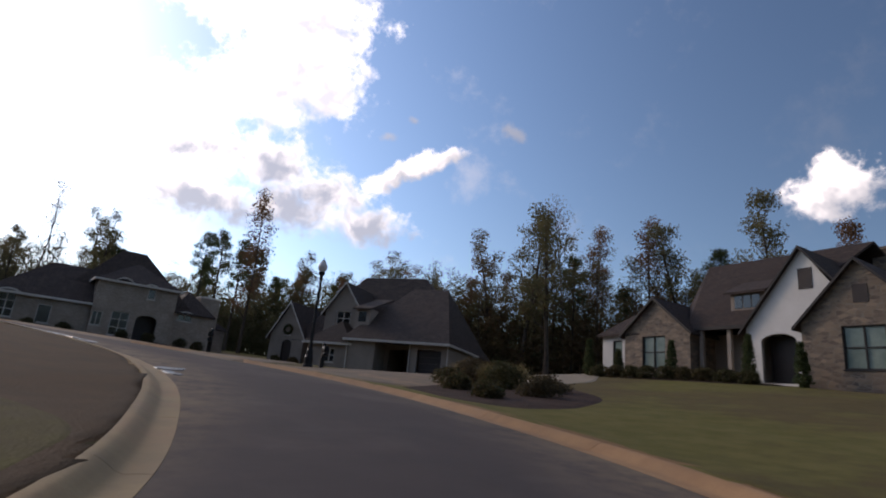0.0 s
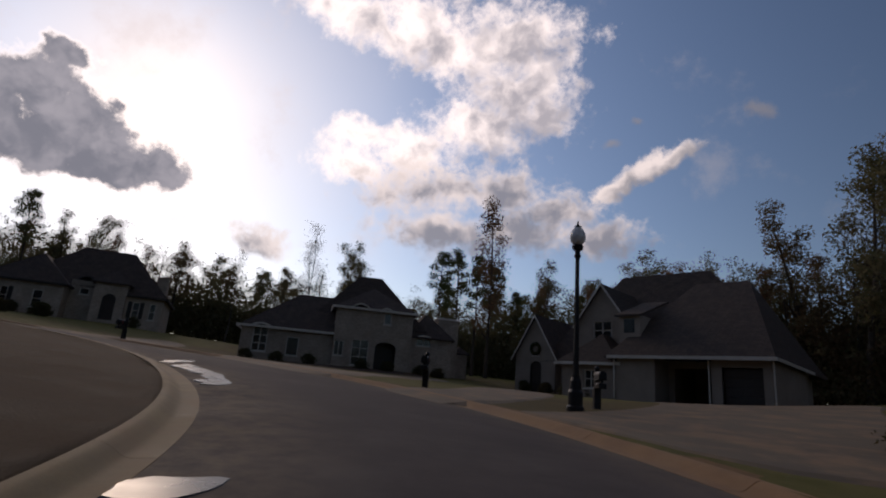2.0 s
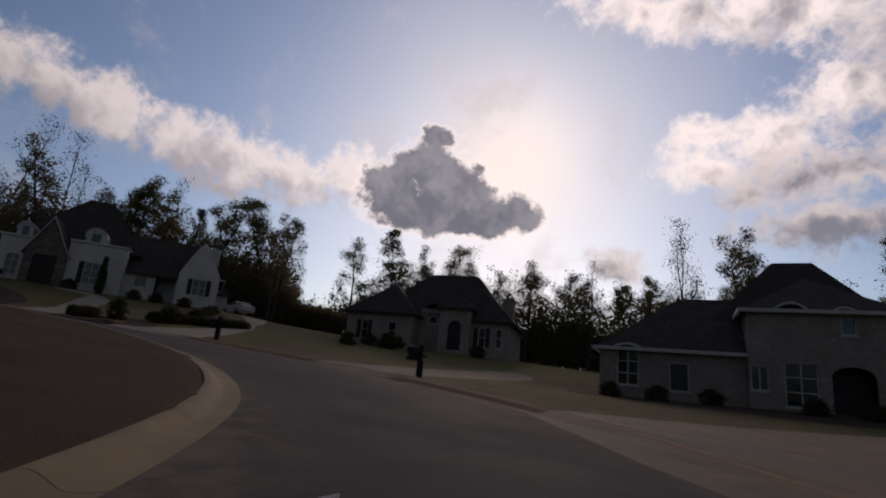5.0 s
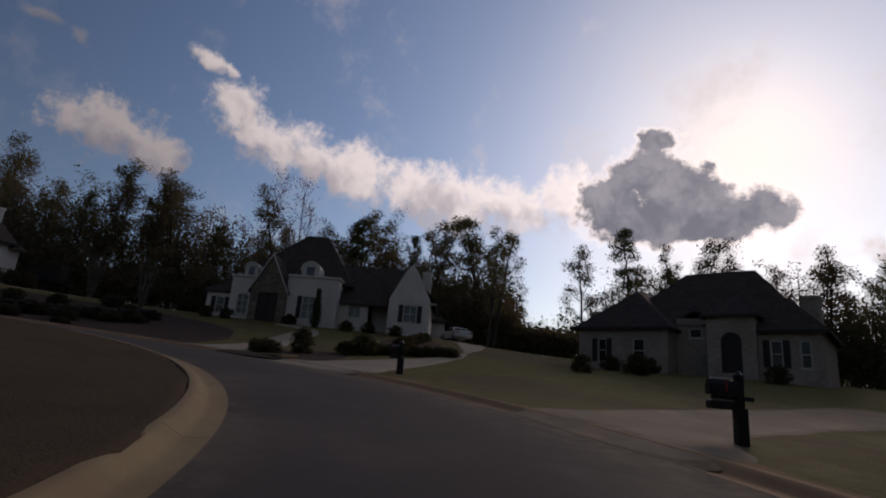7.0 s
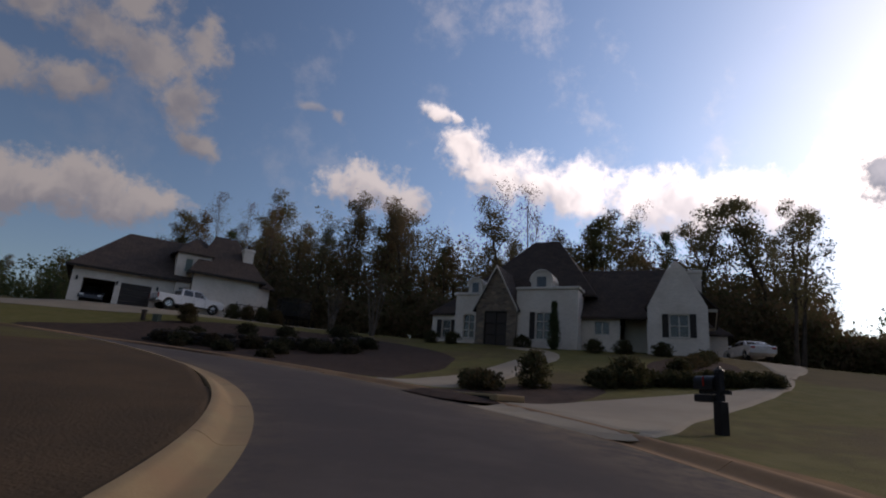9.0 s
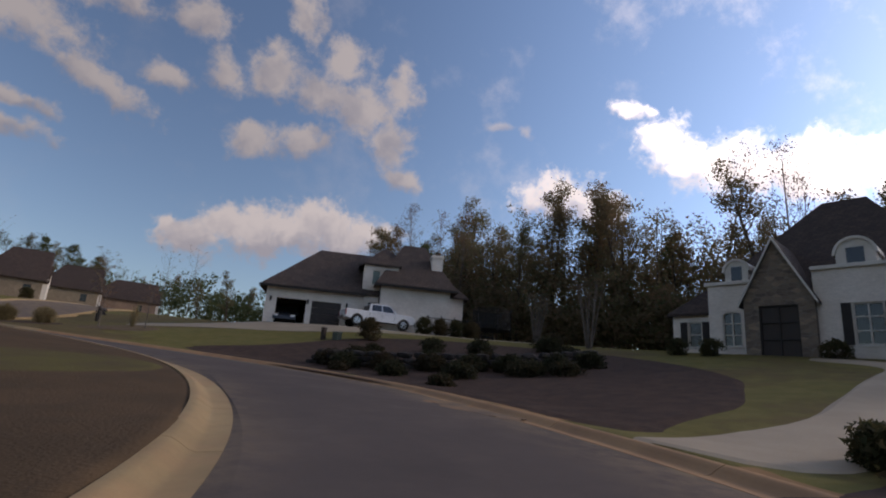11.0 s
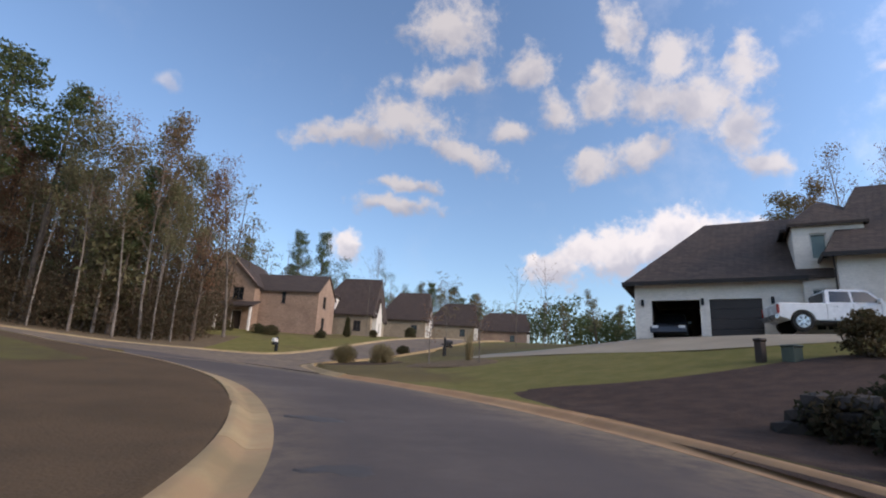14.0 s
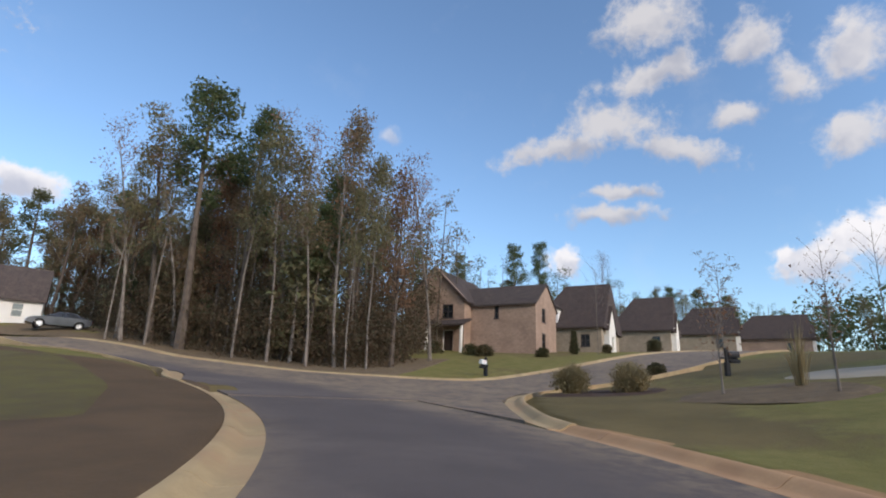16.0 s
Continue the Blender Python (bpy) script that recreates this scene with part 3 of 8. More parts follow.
SPOTS = (
    (13, 46, 4.2), (19, 36, 3.8), (26, 20, 3.0), (7, 34, 2.6), (-5, 50, 2.6), (-20, 61, 3.0), (-6, 75, 3.6), (-30, 55, 3.9), (-41, 46, 3.8), (-33, 75, 4.6),
    (-58, 45, 6.4), (-66, 37, 6.7), (-71, 24, 8.6), (-71.6, 8.5, 9.0), (-74, -6, 9.7), (-61, -16.5, 9.85), (-58.8, -23.6, 10.15), (-54, -30, 9.6), (-47, -30, 8.6),
    (-37, -37, 8.9), (-35, -57, 12.0), (-27, -33, 9.0), (-18, -34, 9.7), (-11, -35, 10.6), (-3, -37, 11.6), (3, -40, 12.5), (-51, -92, 15.2), (-92, -154, 18.0), (-23, 2, 4.6),
    (40, 0, 0.5), (24, -14, 4.0), (-28, -23, 8.45), (-18, -27, 9.5), (-9, -29, 10.6), (-27, -18, 8.7), (-20, -20, 9.1), (-13, -25, 10.0), (-33, -33, 8.75), (-40, -30, 8.2), (15, -36, 12.9), (-20, 200, 8.0), (-230, 40, 16.0), (-60, -260, 24.0), (200, 0, 6.0),
)


def solve_land():
    rows = [list(s) for s in SPOTS]
    for deg in range(-28, 246, 12):
        for off in (-edge_in(deg) - GUTTER - 0.5, EDGE_OUT + GUTTER + 0.7):
            x, y = on_loop(deg, lane(deg) + off)
            rows.append([x, y, road_z(deg) + 0.08])
    pts = np.array(rows)
    dist = np.sqrt(((pts[:, None, :2] - pts[None, :, :2]) ** 2).sum(-1))
    one = np.c_[np.ones(len(pts)), pts[:, :2]]
    a = np.block([[dist + 0.02 * np.eye(len(pts)), one], [one.T, np.zeros((3, 3))]])
    w = np.linalg.solve(a, np.r_[pts[:, 2], 0, 0, 0])
    return pts, w


LAND_PTS, LAND_W = solve_land()


def land(x, y):
    """The ground's height."""
    r = math.hypot(x + 30, y)
    if r > 240:
        x, y = -30 + (x + 30) * 240 / r, y * 240 / r
    d = np.hypot(LAND_PTS[:, 0] - x, LAND_PTS[:, 1] - y)
    return float(d @ LAND_W[:-3] + LAND_W[-3] + LAND_W[-2] * x + LAND_W[-1] * y)


def ground_z(x, y):
    """The ground's height with the road's own bed carved in."""
    z = land(x, y)
    deg = math.degrees(math.atan2(y - LOOP[1], x - LOOP[0]))
    deg = deg if deg > -70 else deg + 360
    off = math.hypot(x - LOOP[0], y - LOOP[1]) - lane(deg)
    if -28 < deg < 254 and -edge_in(deg) - GUTTER - 3 < off < EDGE_OUT + GUTTER + 3:
        over = max(0.0, -edge_in(deg) - GUTTER - off, off - EDGE_OUT - GUTTER) / 3
        over = max(over, min(1.0, max(0.0, (deg - 238) / 16)))
        s = over * over * (3 - 2 * over)
        return (road_z(deg) + 0.105) * (1 - s) + z * s
    return z


def curve(points, rounds=2):
    """Corner-cutting of a plan line."""
    pts = [Vector(p) for p in points]
    for _ in range(rounds):
        out = [pts[0]]
        for a, b in zip(pts, pts[1:]):
            out += [a.lerp(b, 0.25), a.lerp(b, 0.75)]
        pts = out + [pts[-1]]
    return [tuple(p) for p in pts]


CROSS = curve([(60, -34), (20, -31), (-8, -30), (-26, -27.6), (-36, -30.5), (-41.5, -36), (-46.5, -46), (-57, -74), (-74, -112), (-96, -160), (-120, -215)])
# the mouth of the junction
CORNER = curve([on_loop(222, lane(222) + EDGE_OUT), on_loop(225, 28.15), on_loop(228.6, 29.2), (-41.0, -23.6), (-40.7, -28), (-41.6, -31), (-44.0, -33.6), (-46.5, -38), (-49.8, -44.4), (-60.4, -72.6)])
ISLAND_TIP = curve([(60, -30.3), (20, -27.3), (-8, -26.3), (-22, -24.2), (-28, -22.6), (-30.8, -20.5), on_loop(244.5, 22.53), on_loop(240, 22.53)])
APRON = [on_loop(234, lane(234) - edge_in(234)), on_loop(237, 22.53), on_loop(240, 22.53), on_loop(244.5, 22.55), (-30.8, -20.5), (-28, -22.6), (-22, -24.2), (-22, -31), (-36, -34), (-42, -35.2), (-43.9, -33.5), (-41.6, -31), (-40.7, -28), (-41.0, -23.6), on_loop(228.6, 29.2), on_loop(224.5, 28.1), on_loop(229, 27.85), on_loop(234, 27.85)]


def off_line(line, x, y):
    """The distance from a plan line."""
    best = 1e9
    for (ax, ay), (bx, by) in zip(line, line[1:]):
        dx, dy = bx - ax, by - ay
        s = min(1.0, max(0.0, ((x - ax) * dx + (y - ay) * dy) / (dx * dx + dy * dy)))
        best = min(best, math.hypot(ax + dx * s - x, ay + dy * s - y))
    return best


def within(outline, x, y):
    odd = False
    for (ax, ay), (bx, by) in zip(outline, list(outline[1:]) + [outline[0]]):
        if (ay > y) != (by > y) and x < ax + (bx - ax) * (y - ay) / (by - ay):
            odd = not odd
    return odd


def pave_z(x, y):
    """The surface of the cross street and the junction."""
    far = min(1.0, max(0.0, (math.hypot(x - LOOP[0], y - LOOP[1]) - 48) / 12))
    return ground_z(x, y) - 0.085 + 0.175 * far


def build_ground():
    radii = [0.01] + [2.0 * i for i in range(1, 9)] + [17.5 + 0.5 * i for i in range(5)] + [19.75 + 0.2 * i for i in range(16)]
    mid = [21.0 + 0.5 * i for i in range(13)] + [27.25 + 0.25 * i for i in range(23)] + [33 + i for i in range(1, 28)] + [62, 66, 70, 75, 80, 86, 92, 100, 110, 120, 135, 150, 170, 190, 220, 260, 320, 420, 600, 900, 1500, 2500]
    radii += [r for r in mid if r > radii[-1]]
    count = 240
    verts, faces, inner = [], [], []
    for i, r in enumerate(radii):
        for k in range(count):
            deg = -60 + 360 * k / count
            x, y = on_loop(deg, r)
            z = ground_z(x, y)
            off = r - lane(deg)
            if -28 < deg < 236 and -edge_in(deg) - GUTTER * 0.8 < off < EDGE_OUT + GUTTER * 0.8:
                z -= 0.35
            elif 18 < r < 56 and y < -18 and (off_line(CROSS, x, y) < 4.3 or within(APRON, x, y) or off_line(CORNER, x, y) < 0.8 or off_line(ISLAND_TIP, x, y) < 0.8):
                z -= 0.35
            verts.append((x, y, z + 0.05 * noise.noise((x * 0.3, y * 0.3, 0)) * (1 if r < 200 else 0)))
    for i in range(len(radii) - 1):
        for k in range(count):
            a, b = i * count + k, i * count + (k + 1) % count
            faces.append((a, b, b + count, a + count))
            inner.append(1 if radii[i + 1] < 22.4 else 0)
    ob = sheet("ground", verts, faces, M_LAWN, smooth=True)
    ob.data.materials.append(M_ISLAND)
    for poly, one in zip(ob.data.polygons, inner):
        poly.material_index = one
    return tagged(ob, "dormant lawn, straw brown with green patches", "ground", kind="structure")


build_ground()


def strip(name, line, offsets, mat, label, category):
    """A sheet swept along a line of (x, y, z, side x, side y) with rows of (sideways, upwards)."""
    verts, faces = [], []
    for x, y, z, sx, sy, *deg in line:
        rows = offsets(deg[0]) if deg else offsets
        for s, h in rows:
            verts.append((x + sx * s, y + sy * s, z + h))
    n = len(rows)
    for i in range(len(line) - 1):
        for k in range(n - 1):
            a = i * n + k
            faces.append((a, a + n, a + n + 1, a + 1))
    return tagged(sheet(name, verts, faces, mat, smooth=False), label, category, kind="structure")


def loop_line(a, b, step=1.0):
    line = []
    deg = a
    while deg <= b + 1e-6:
        x, y = on_loop(deg, lane(deg))
        line.append((x, y, road_z(deg), math.cos(radians(deg)), math.sin(radians(deg)), deg))
        deg += step
    return line


LOOP_END = 234
strip("road", loop_line(-28, LOOP_END), lambda deg: [(o, 0.02 + (h - 0.02) * min(1.0, (LOOP_END - deg) / 24)) for o, h in ((-edge_in(deg), 0.0), (-1, 0.02), (1.1, 0.05), (3.2, 0.02), (EDGE_OUT, 0.0))], M_ASPHALT, "worn grey asphalt street curving round a grass island", "road")


def gutter_profile(side, edge):
    """A rolled concrete kerb: flat gutter, a rounded rise, a back edge."""
    rows = [(edge, -0.06), (edge, 0.004), (edge + side * 0.25, -0.012), (edge + side * 0.32, 0.01), (edge + side * 0.40, 0.065), (edge + side * 0.48, 0.11), (edge + side * 0.53, 0.125), (edge + side * GUTTER, 0.12), (edge + side * (GUTTER + 0.01), -0.25)]
    return rows if side > 0 else rows[::-1]


def kerb_piece(run, stations, side, mat):
    """One cast length: top rounded, faces and ends crisp. stations: x, y, z, side x, side y, edge."""
    verts, faces, soft = [], [], []
    count = len(gutter_profile(side, 0.0))
    cuts = ((0, 2), (1, count - 1), (count - 2, count)) if side > 0 else ((0, 2), (1, count - 1), (count - 2, count))
    for first, last in cuts:
        base, wide = len(verts), last - first
        for x, y, z, sx, sy, edge in stations:
            verts += [(x + sx * s, y + sy * s, z + h) for s, h in gutter_profile(side, edge)[first:last]]
        for i in range(len(stations) - 1):
            for k in range(wide - 1):
                q = base + i * wide + k
                faces.append((q, q + wide, q + wide + 1, q + 1))
                soft.append(wide > 2)
    for x, y, z, sx, sy, edge in (stations[0], stations[-1]):
        base = len(verts)
        verts += [(x + sx * s, y + sy * s, z + h) for s, h in gutter_profile(side, edge)]
        faces.append(tuple(range(base, base + count)))
        soft.append(False)
    ob = sheet("kerb_length", verts, faces, mat, run)
    for poly, smooth in zip(ob.data.polygons, soft):
        poly.use_smooth = smooth


def kerb_run(a, b, side, edge, label, mat):
    """A run of cast kerb lengths with open joints, about three metres each."""
    run = tagged(new("kerb"), label, "kerb", kind="structure")
    deg = a
    while deg < b - 0.5:
        to = min(deg + 7.5, b)
        gap = 0.015
        line = loop_line(deg + gap, to - gap, (to - deg - 2 * gap) / 6)
        kerb_piece(run, [(x, y, z, sx, sy, edge if side > 0 else -edge_in(at)) for x, y, z, sx, sy, at in line], side, mat)
        deg = to


kerb_run(-28, 240, -1, 0, "sand-coloured rolled concrete kerb round the island", M_CURB)
kerb_run(-28, 222, 1, EDGE_OUT, "clay-stained rolled concrete kerb along the outer lawns", M_CLAY_CURB)


def verge_profile(deg):
    """Bare ground behind the kerb, of uneven width, sinking under the grass."""
    wide = 0.3 + 0.28 * noise.noise((deg * 0.35, 3.1, 0)) + 0.1 * noise.noise((deg * 1.7, 8.4, 0))
    edge = EDGE_OUT + GUTTER + 0.01
    return [(edge, 0.113), (edge + max(0.06, wide), 0.111), (edge + max(0.06, wide) + 0.12, 0.03)]


for first, last in ((-28, 56.5), (67, 80), (92, 118), (126, 152), (160, 221)):
    strip("verge", loop_line(first, last, 0.5), verge_profile, M_VERGE, "bare orange clay verge behind the kerb", "verge")


def drape(points, half, step=1.0, lift=0.0, z_of=pave_z):
    """A line along given plan points with its sideways direction, laid on the ground."""
    line = []
    for i, (p, q) in enumerate(zip(points, points[1:])):
        p, q = Vector(p), Vector(q)
        count = max(1, int((q - p).length / step))
        for k in range(count + (1 if i == len(points) - 2 else 0)):
            c = p.lerp(q, k / count)
            w = (q - p).normalized()
            line.append((c.x, c.y, z_of(c.x, c.y) + lift, w.y, -w.x))
    return line
# ---------------------------------------------------------------- houses
def wall_panel(parent, p, q, z0, z1, mat, holes=(), thick=0.24, top=None, label=""):
    """One wall from p to q (plan points in the house's frame), with openings cut through it.
    holes: (along from, along to, z from, z to, arched). top: extra heights (along, z) for a gable."""
    p, q = Vector((*p, 0)), Vector((*q, 0))
    along = (q - p)
    length = along.length
    along.normalize()
    inward = Vector((-along.y, along.x, 0))
    xs = sorted({0.0, length, *[v for h in holes for v in h[:2]], *[a for a, _ in (top or ())]})
    zs = sorted({z0, z1, *[v for h in holes for v in h[2:4]]})
    bm = fresh()
    cache = {}

    def vert(a, z, d):
        key = (round(a, 4), round(z, 4), d)
        if key not in cache:
            cache[key] = bm.verts.new(p + along * a + inward * (thick * d) + Vector((0, 0, z)))
        return cache[key]

    cells = set()
    for i in range(len(xs) - 1):
        for k in range(len(zs) - 1):
            cx, cz = (xs[i] + xs[i + 1]) / 2, (zs[k] + zs[k + 1]) / 2
            if not any(h[0] < cx < h[1] and h[2] < cz < h[3] for h in holes):
                cells.add((i, k))
    for i, k in cells:
        a, b, c, d = xs[i], xs[i + 1], zs[k], zs[k + 1]
        bm.faces.new((vert(a, c, 0), vert(b, c, 0), vert(b, d, 0), vert(a, d, 0)))
        bm.faces.new((vert(a, d, 1), vert(b, d, 1), vert(b, c, 1), vert(a, c, 1)))
        for (di, dk), (s, t) in (((-1, 0), ((a, c), (a, d))), ((1, 0), ((b, d), (b, c))), ((0, -1), ((b, c), (a, c))), ((0, 1), ((a, d), (b, d)))):
            if (i + di, k + dk) not in cells and not (dk == 1 and k == len(zs) - 2 and top):
                bm.faces.new((vert(*s, 0), vert(*t, 0), vert(*t, 1), vert(*s, 1)))
    if top:
        rise = [(a, z) for a, z in top]
        ring = [(0.0, z1)] + rise + [(length, z1)]
        ring = [r for i, r in enumerate(ring) if i == 0 or r != ring[i - 1]]
        low = [a for a in xs if 0 <= a <= length]
        outline = low + []
        pts = [(a, z1) for a in outline] + [r for r in reversed(ring) if r[1] > z1 + 1e-4]
        bm.faces.new([vert(a, z, 0) for a, z in pts])
        bm.faces.new([vert(a, z, 1) for a, z in reversed(pts)])
        edge = [(length, z1)] + [r for r in reversed(ring) if r[1] > z1 + 1e-4] + [(0.0, z1)]
        for s, t in zip(edge, edge[1:]):
            bm.faces.new((vert(*s, 0), vert(*t, 0), vert(*t, 1), vert(*s, 1)))
    for h in holes:
        if len(h) > 4 and h[4]:
            # fill the two corners above an arch
            a0, a1, top_z, rise_z = h[0], h[1], h[3], h[4]
            steps = 6
            mid, half = (a0 + a1) / 2, (a1 - a0) / 2
            for side in (-1, 1):
                arc = [(mid + side * half * math.cos(math.pi / 2 * s / steps), top_z - rise_z + rise_z * math.sin(math.pi / 2 * s / steps)) for s in range(steps + 1)]
                poly = [(mid + side * half, top_z)] + arc
                front = [bm.verts.new(p + along * a + inward * 0.01 + Vector((0, 0, z))) for a, z in poly]
                rear = [bm.verts.new(p + along * a + inward * thick + Vector((0, 0, z))) for a, z in poly]
                bm.faces.new(front if side < 0 else front[::-1])
                for i in range(1, len(poly) - 1):
                    bm.faces.new((front[i], front[i + 1], rear[i + 1], rear[i]))
    bmesh.ops.recalc_face_normals(bm, faces=bm.faces)
    return part("wall", bm, mat, parent, label)


def ring(bm, x0, x1, z0, z1, bar, y0, y1):
    """A rectangular frame, one closed piece."""
    corners = ((x0, z0), (x1, z0), (x1, z1), (x0, z1))
    inner = ((x0 + bar, z0 + bar), (x1 - bar, z0 + bar), (x1 - bar, z1 - bar), (x0 + bar, z1 - bar))
    v = [[bm.verts.new((x, y, z)) for x, z in row] for y in (y0, y1) for row in (corners, inner)]
    for i in range(4):
        k = (i + 1) % 4
        bm.faces.new((v[0][i], v[0][k], v[1][k], v[1][i]))
        bm.faces.new((v[2][k], v[2][i], v[3][i], v[3][k]))
        bm.faces.new((v[0][k], v[0][i], v[2][i], v[2][k]))
        bm.faces.new((v[1][i], v[1][k], v[3][k], v[3][i]))


def opening_frame(parent, p, along, a0, a1, z0, z1, kind="window", mullions=(1, 1), trim=None, pane=None, arch=0.0, shutters=False, depth=0.12, sill=True):
    """A window (or door) set back in its opening: frame, bars, panes, sill, shutters."""
    trim, pane = trim or M_TRIM, pane or M_GLASS
    p, along = Vector((*p, 0)), Vector((*along, 0)).normalized()
    inward = Vector((-along.y, along.x, 0))
    m = Matrix(((along.x, inward.x, 0, p.x), (along.y, inward.y, 0, p.y), (0, 0, 1, 0), (0, 0, 0, 1)))
    bar = 0.07
    bm = fresh()
    ring(bm, a0, a1, z0, z1, bar, depth - 0.05, depth + 0.05)
    bm.transform(m)
    win = part(kind, bm, trim, parent)
    nx, nz = mullions
    for i in range(1, nx + 1):
        bm = fresh()
        x = a0 + (a1 - a0) * i / (nx + 1)
        box(bm, x - 0.035, x + 0.035, depth - 0.04, depth + 0.04, z0 + bar, z1 - bar)
        bm.transform(m)
        part("mullion", bm, trim, win)
    for k in range(1, nz + 1):
        bm = fresh()
        z = z0 + (z1 - z0) * k / (nz + 1)
        box(bm, a0 + bar, a1 - bar, depth - 0.035, depth + 0.035, z - 0.03, z + 0.03)
        bm.transform(m)
        part("glazing_bar", bm, trim, win)
    bm = fresh()
    box(bm, a0 + 0.02, a1 - 0.02, depth + 0.052, depth + 0.075, z0 + 0.02, z1 - 0.02)
    bm.transform(m)
    part("pane" if kind == "window" else "door_leaf", bm, pane, win)
    if sill and kind == "window":
        bm = fresh()
        box(bm, a0 - 0.08, a1 + 0.08, -0.05, depth - 0.05, z0 - 0.09, z0 - 0.004)
        bm.transform(m)
        part("sill", bm, trim, win)
    if shutters:
        for x0, x1 in ((a0 - 0.44, a0 - 0.04), (a1 + 0.04, a1 + 0.44)):
            bm = fresh()
            box(bm, x0, x1, -0.05, -0.004, z0, z1)
            for k in range(int((z1 - z0) / 0.12)):
                box(bm, x0 + 0.05, x1 - 0.05, -0.066, -0.05, z0 + 0.06 + k * 0.12, z0 + 0.13 + k * 0.12)
            bm.transform(m)
            part("shutter", bm, M_DARK_TRIM, win)
    return win


def shell(parent, u0, u1, v0, v1, h, mat, front=(), left=(), right=(), base=-0.8, front_top=None, right_top=None, left_top=None):
    """Four walls with openings; each opening is a dict of along, z and what stands in it."""
    def side(p, q, rows, top):
        holes = [(r["a"][0], r["a"][1], r["z"][0], r["z"][1], r.get("arch", 0)) for r in rows]
        wall_panel(parent, p, q, base, h, mat, holes, top=top)
        way = (q[0] - p[0], q[1] - p[1])
        for r in rows:
            if r.get("kind", "window") == "hollow":
                continue
            opening_frame(parent, p, way, *r["a"], *r["z"], kind=r.get("kind", "window"), mullions=r.get("bars", (1, 1)), trim=r.get("trim"), pane=r.get("pane"), shutters=r.get("shutters", False), depth=r.get("depth", 0.12))
    side((u0, v0), (u1, v0), front, front_top)
    side((u1, v0 + 0.24), (u1, v1), right, right_top)
    side((u1 - 0.24, v1), (u0 + 0.24, v1), (), None)
    side((u0, v1), (u0, v0 + 0.24), left, left_top)


def slab_roof(parent, planes, mat, thick=0.16, label=""):
    """A roof from polygons of (u, v, z): the top faces, their underside and the eaves' edge."""
    bm = fresh()
    cache = {}

    def vert(p, low):
        key = (*(round(c, 3) for c in p), low)
        if key not in cache:
            cache[key] = bm.verts.new((p[0], p[1], p[2] - (thick if low else 0)))
        return cache[key]

    edges = {}
    for poly in planes:
        poly = [q for i, q in enumerate(poly) if Vector(q) != Vector(poly[i - 1])]
        bm.faces.new([vert(p, False) for p in poly])
        bm.faces.new([vert(p, True) for p in reversed(poly)])
        for a, b in zip(poly, poly[1:] + poly[:1]):
            ka, kb = tuple(round(c, 3) for c in a), tuple(round(c, 3) for c in b)
            if (kb, ka) in edges:
                edges.pop((kb, ka))
            else:
                edges[(ka, kb)] = (a, b)
    for a, b in edges.values():
        bm.faces.new((vert(b, False), vert(a, False), vert(a, True), vert(b, True)))
    bmesh.ops.recalc_face_normals(bm, faces=bm.faces)
    return part("roof", bm, mat, parent, label)


def hip_roof(parent, u0, u1, v0, v1, z, rise, mat, over=0.4, ridge=None, axis=None):
    """A hipped roof; ridge gives the ridge's ends along its axis as shares."""
    u0, u1, v0, v1 = u0 - over, u1 + over, v0 - over, v1 + over
    wide, deep = u1 - u0, v1 - v0
    axis = axis or ("u" if wide >= deep else "v")
    if axis == "u":
        vm = (v0 + v1) / 2
        s, e = ridge or (min(0.5, deep / 2 / wide), 1 - min(0.5, deep / 2 / wide))
        a, b = (u0 + wide * s, vm, z + rise), (u0 + wide * e, vm, z + rise)
        planes = [[(u0, v0, z), (u1, v0, z), b, a], [(u1, v1, z), (u0, v1, z), a, b]]
        planes += [[(u1, v0, z), (u1, v1, z), b], [(u0, v1, z), (u0, v0, z), a]]
    else:
        um = (u0 + u1) / 2
        s, e = ridge or (min(0.5, wide / 2 / deep), 1 - min(0.5, wide / 2 / deep))
        a, b = (um, v0 + deep * s, z + rise), (um, v0 + deep * e, z + rise)
        planes = [[(u0, v0, z), (u1, v0, z), a], [(u1, v1, z), (u0, v1, z), b]]
        planes += [[(u1, v0, z), (u1, v1, z), b, a], [(u0, v1, z), (u0, v0, z), a, b]]
    return slab_roof(parent, planes, mat)


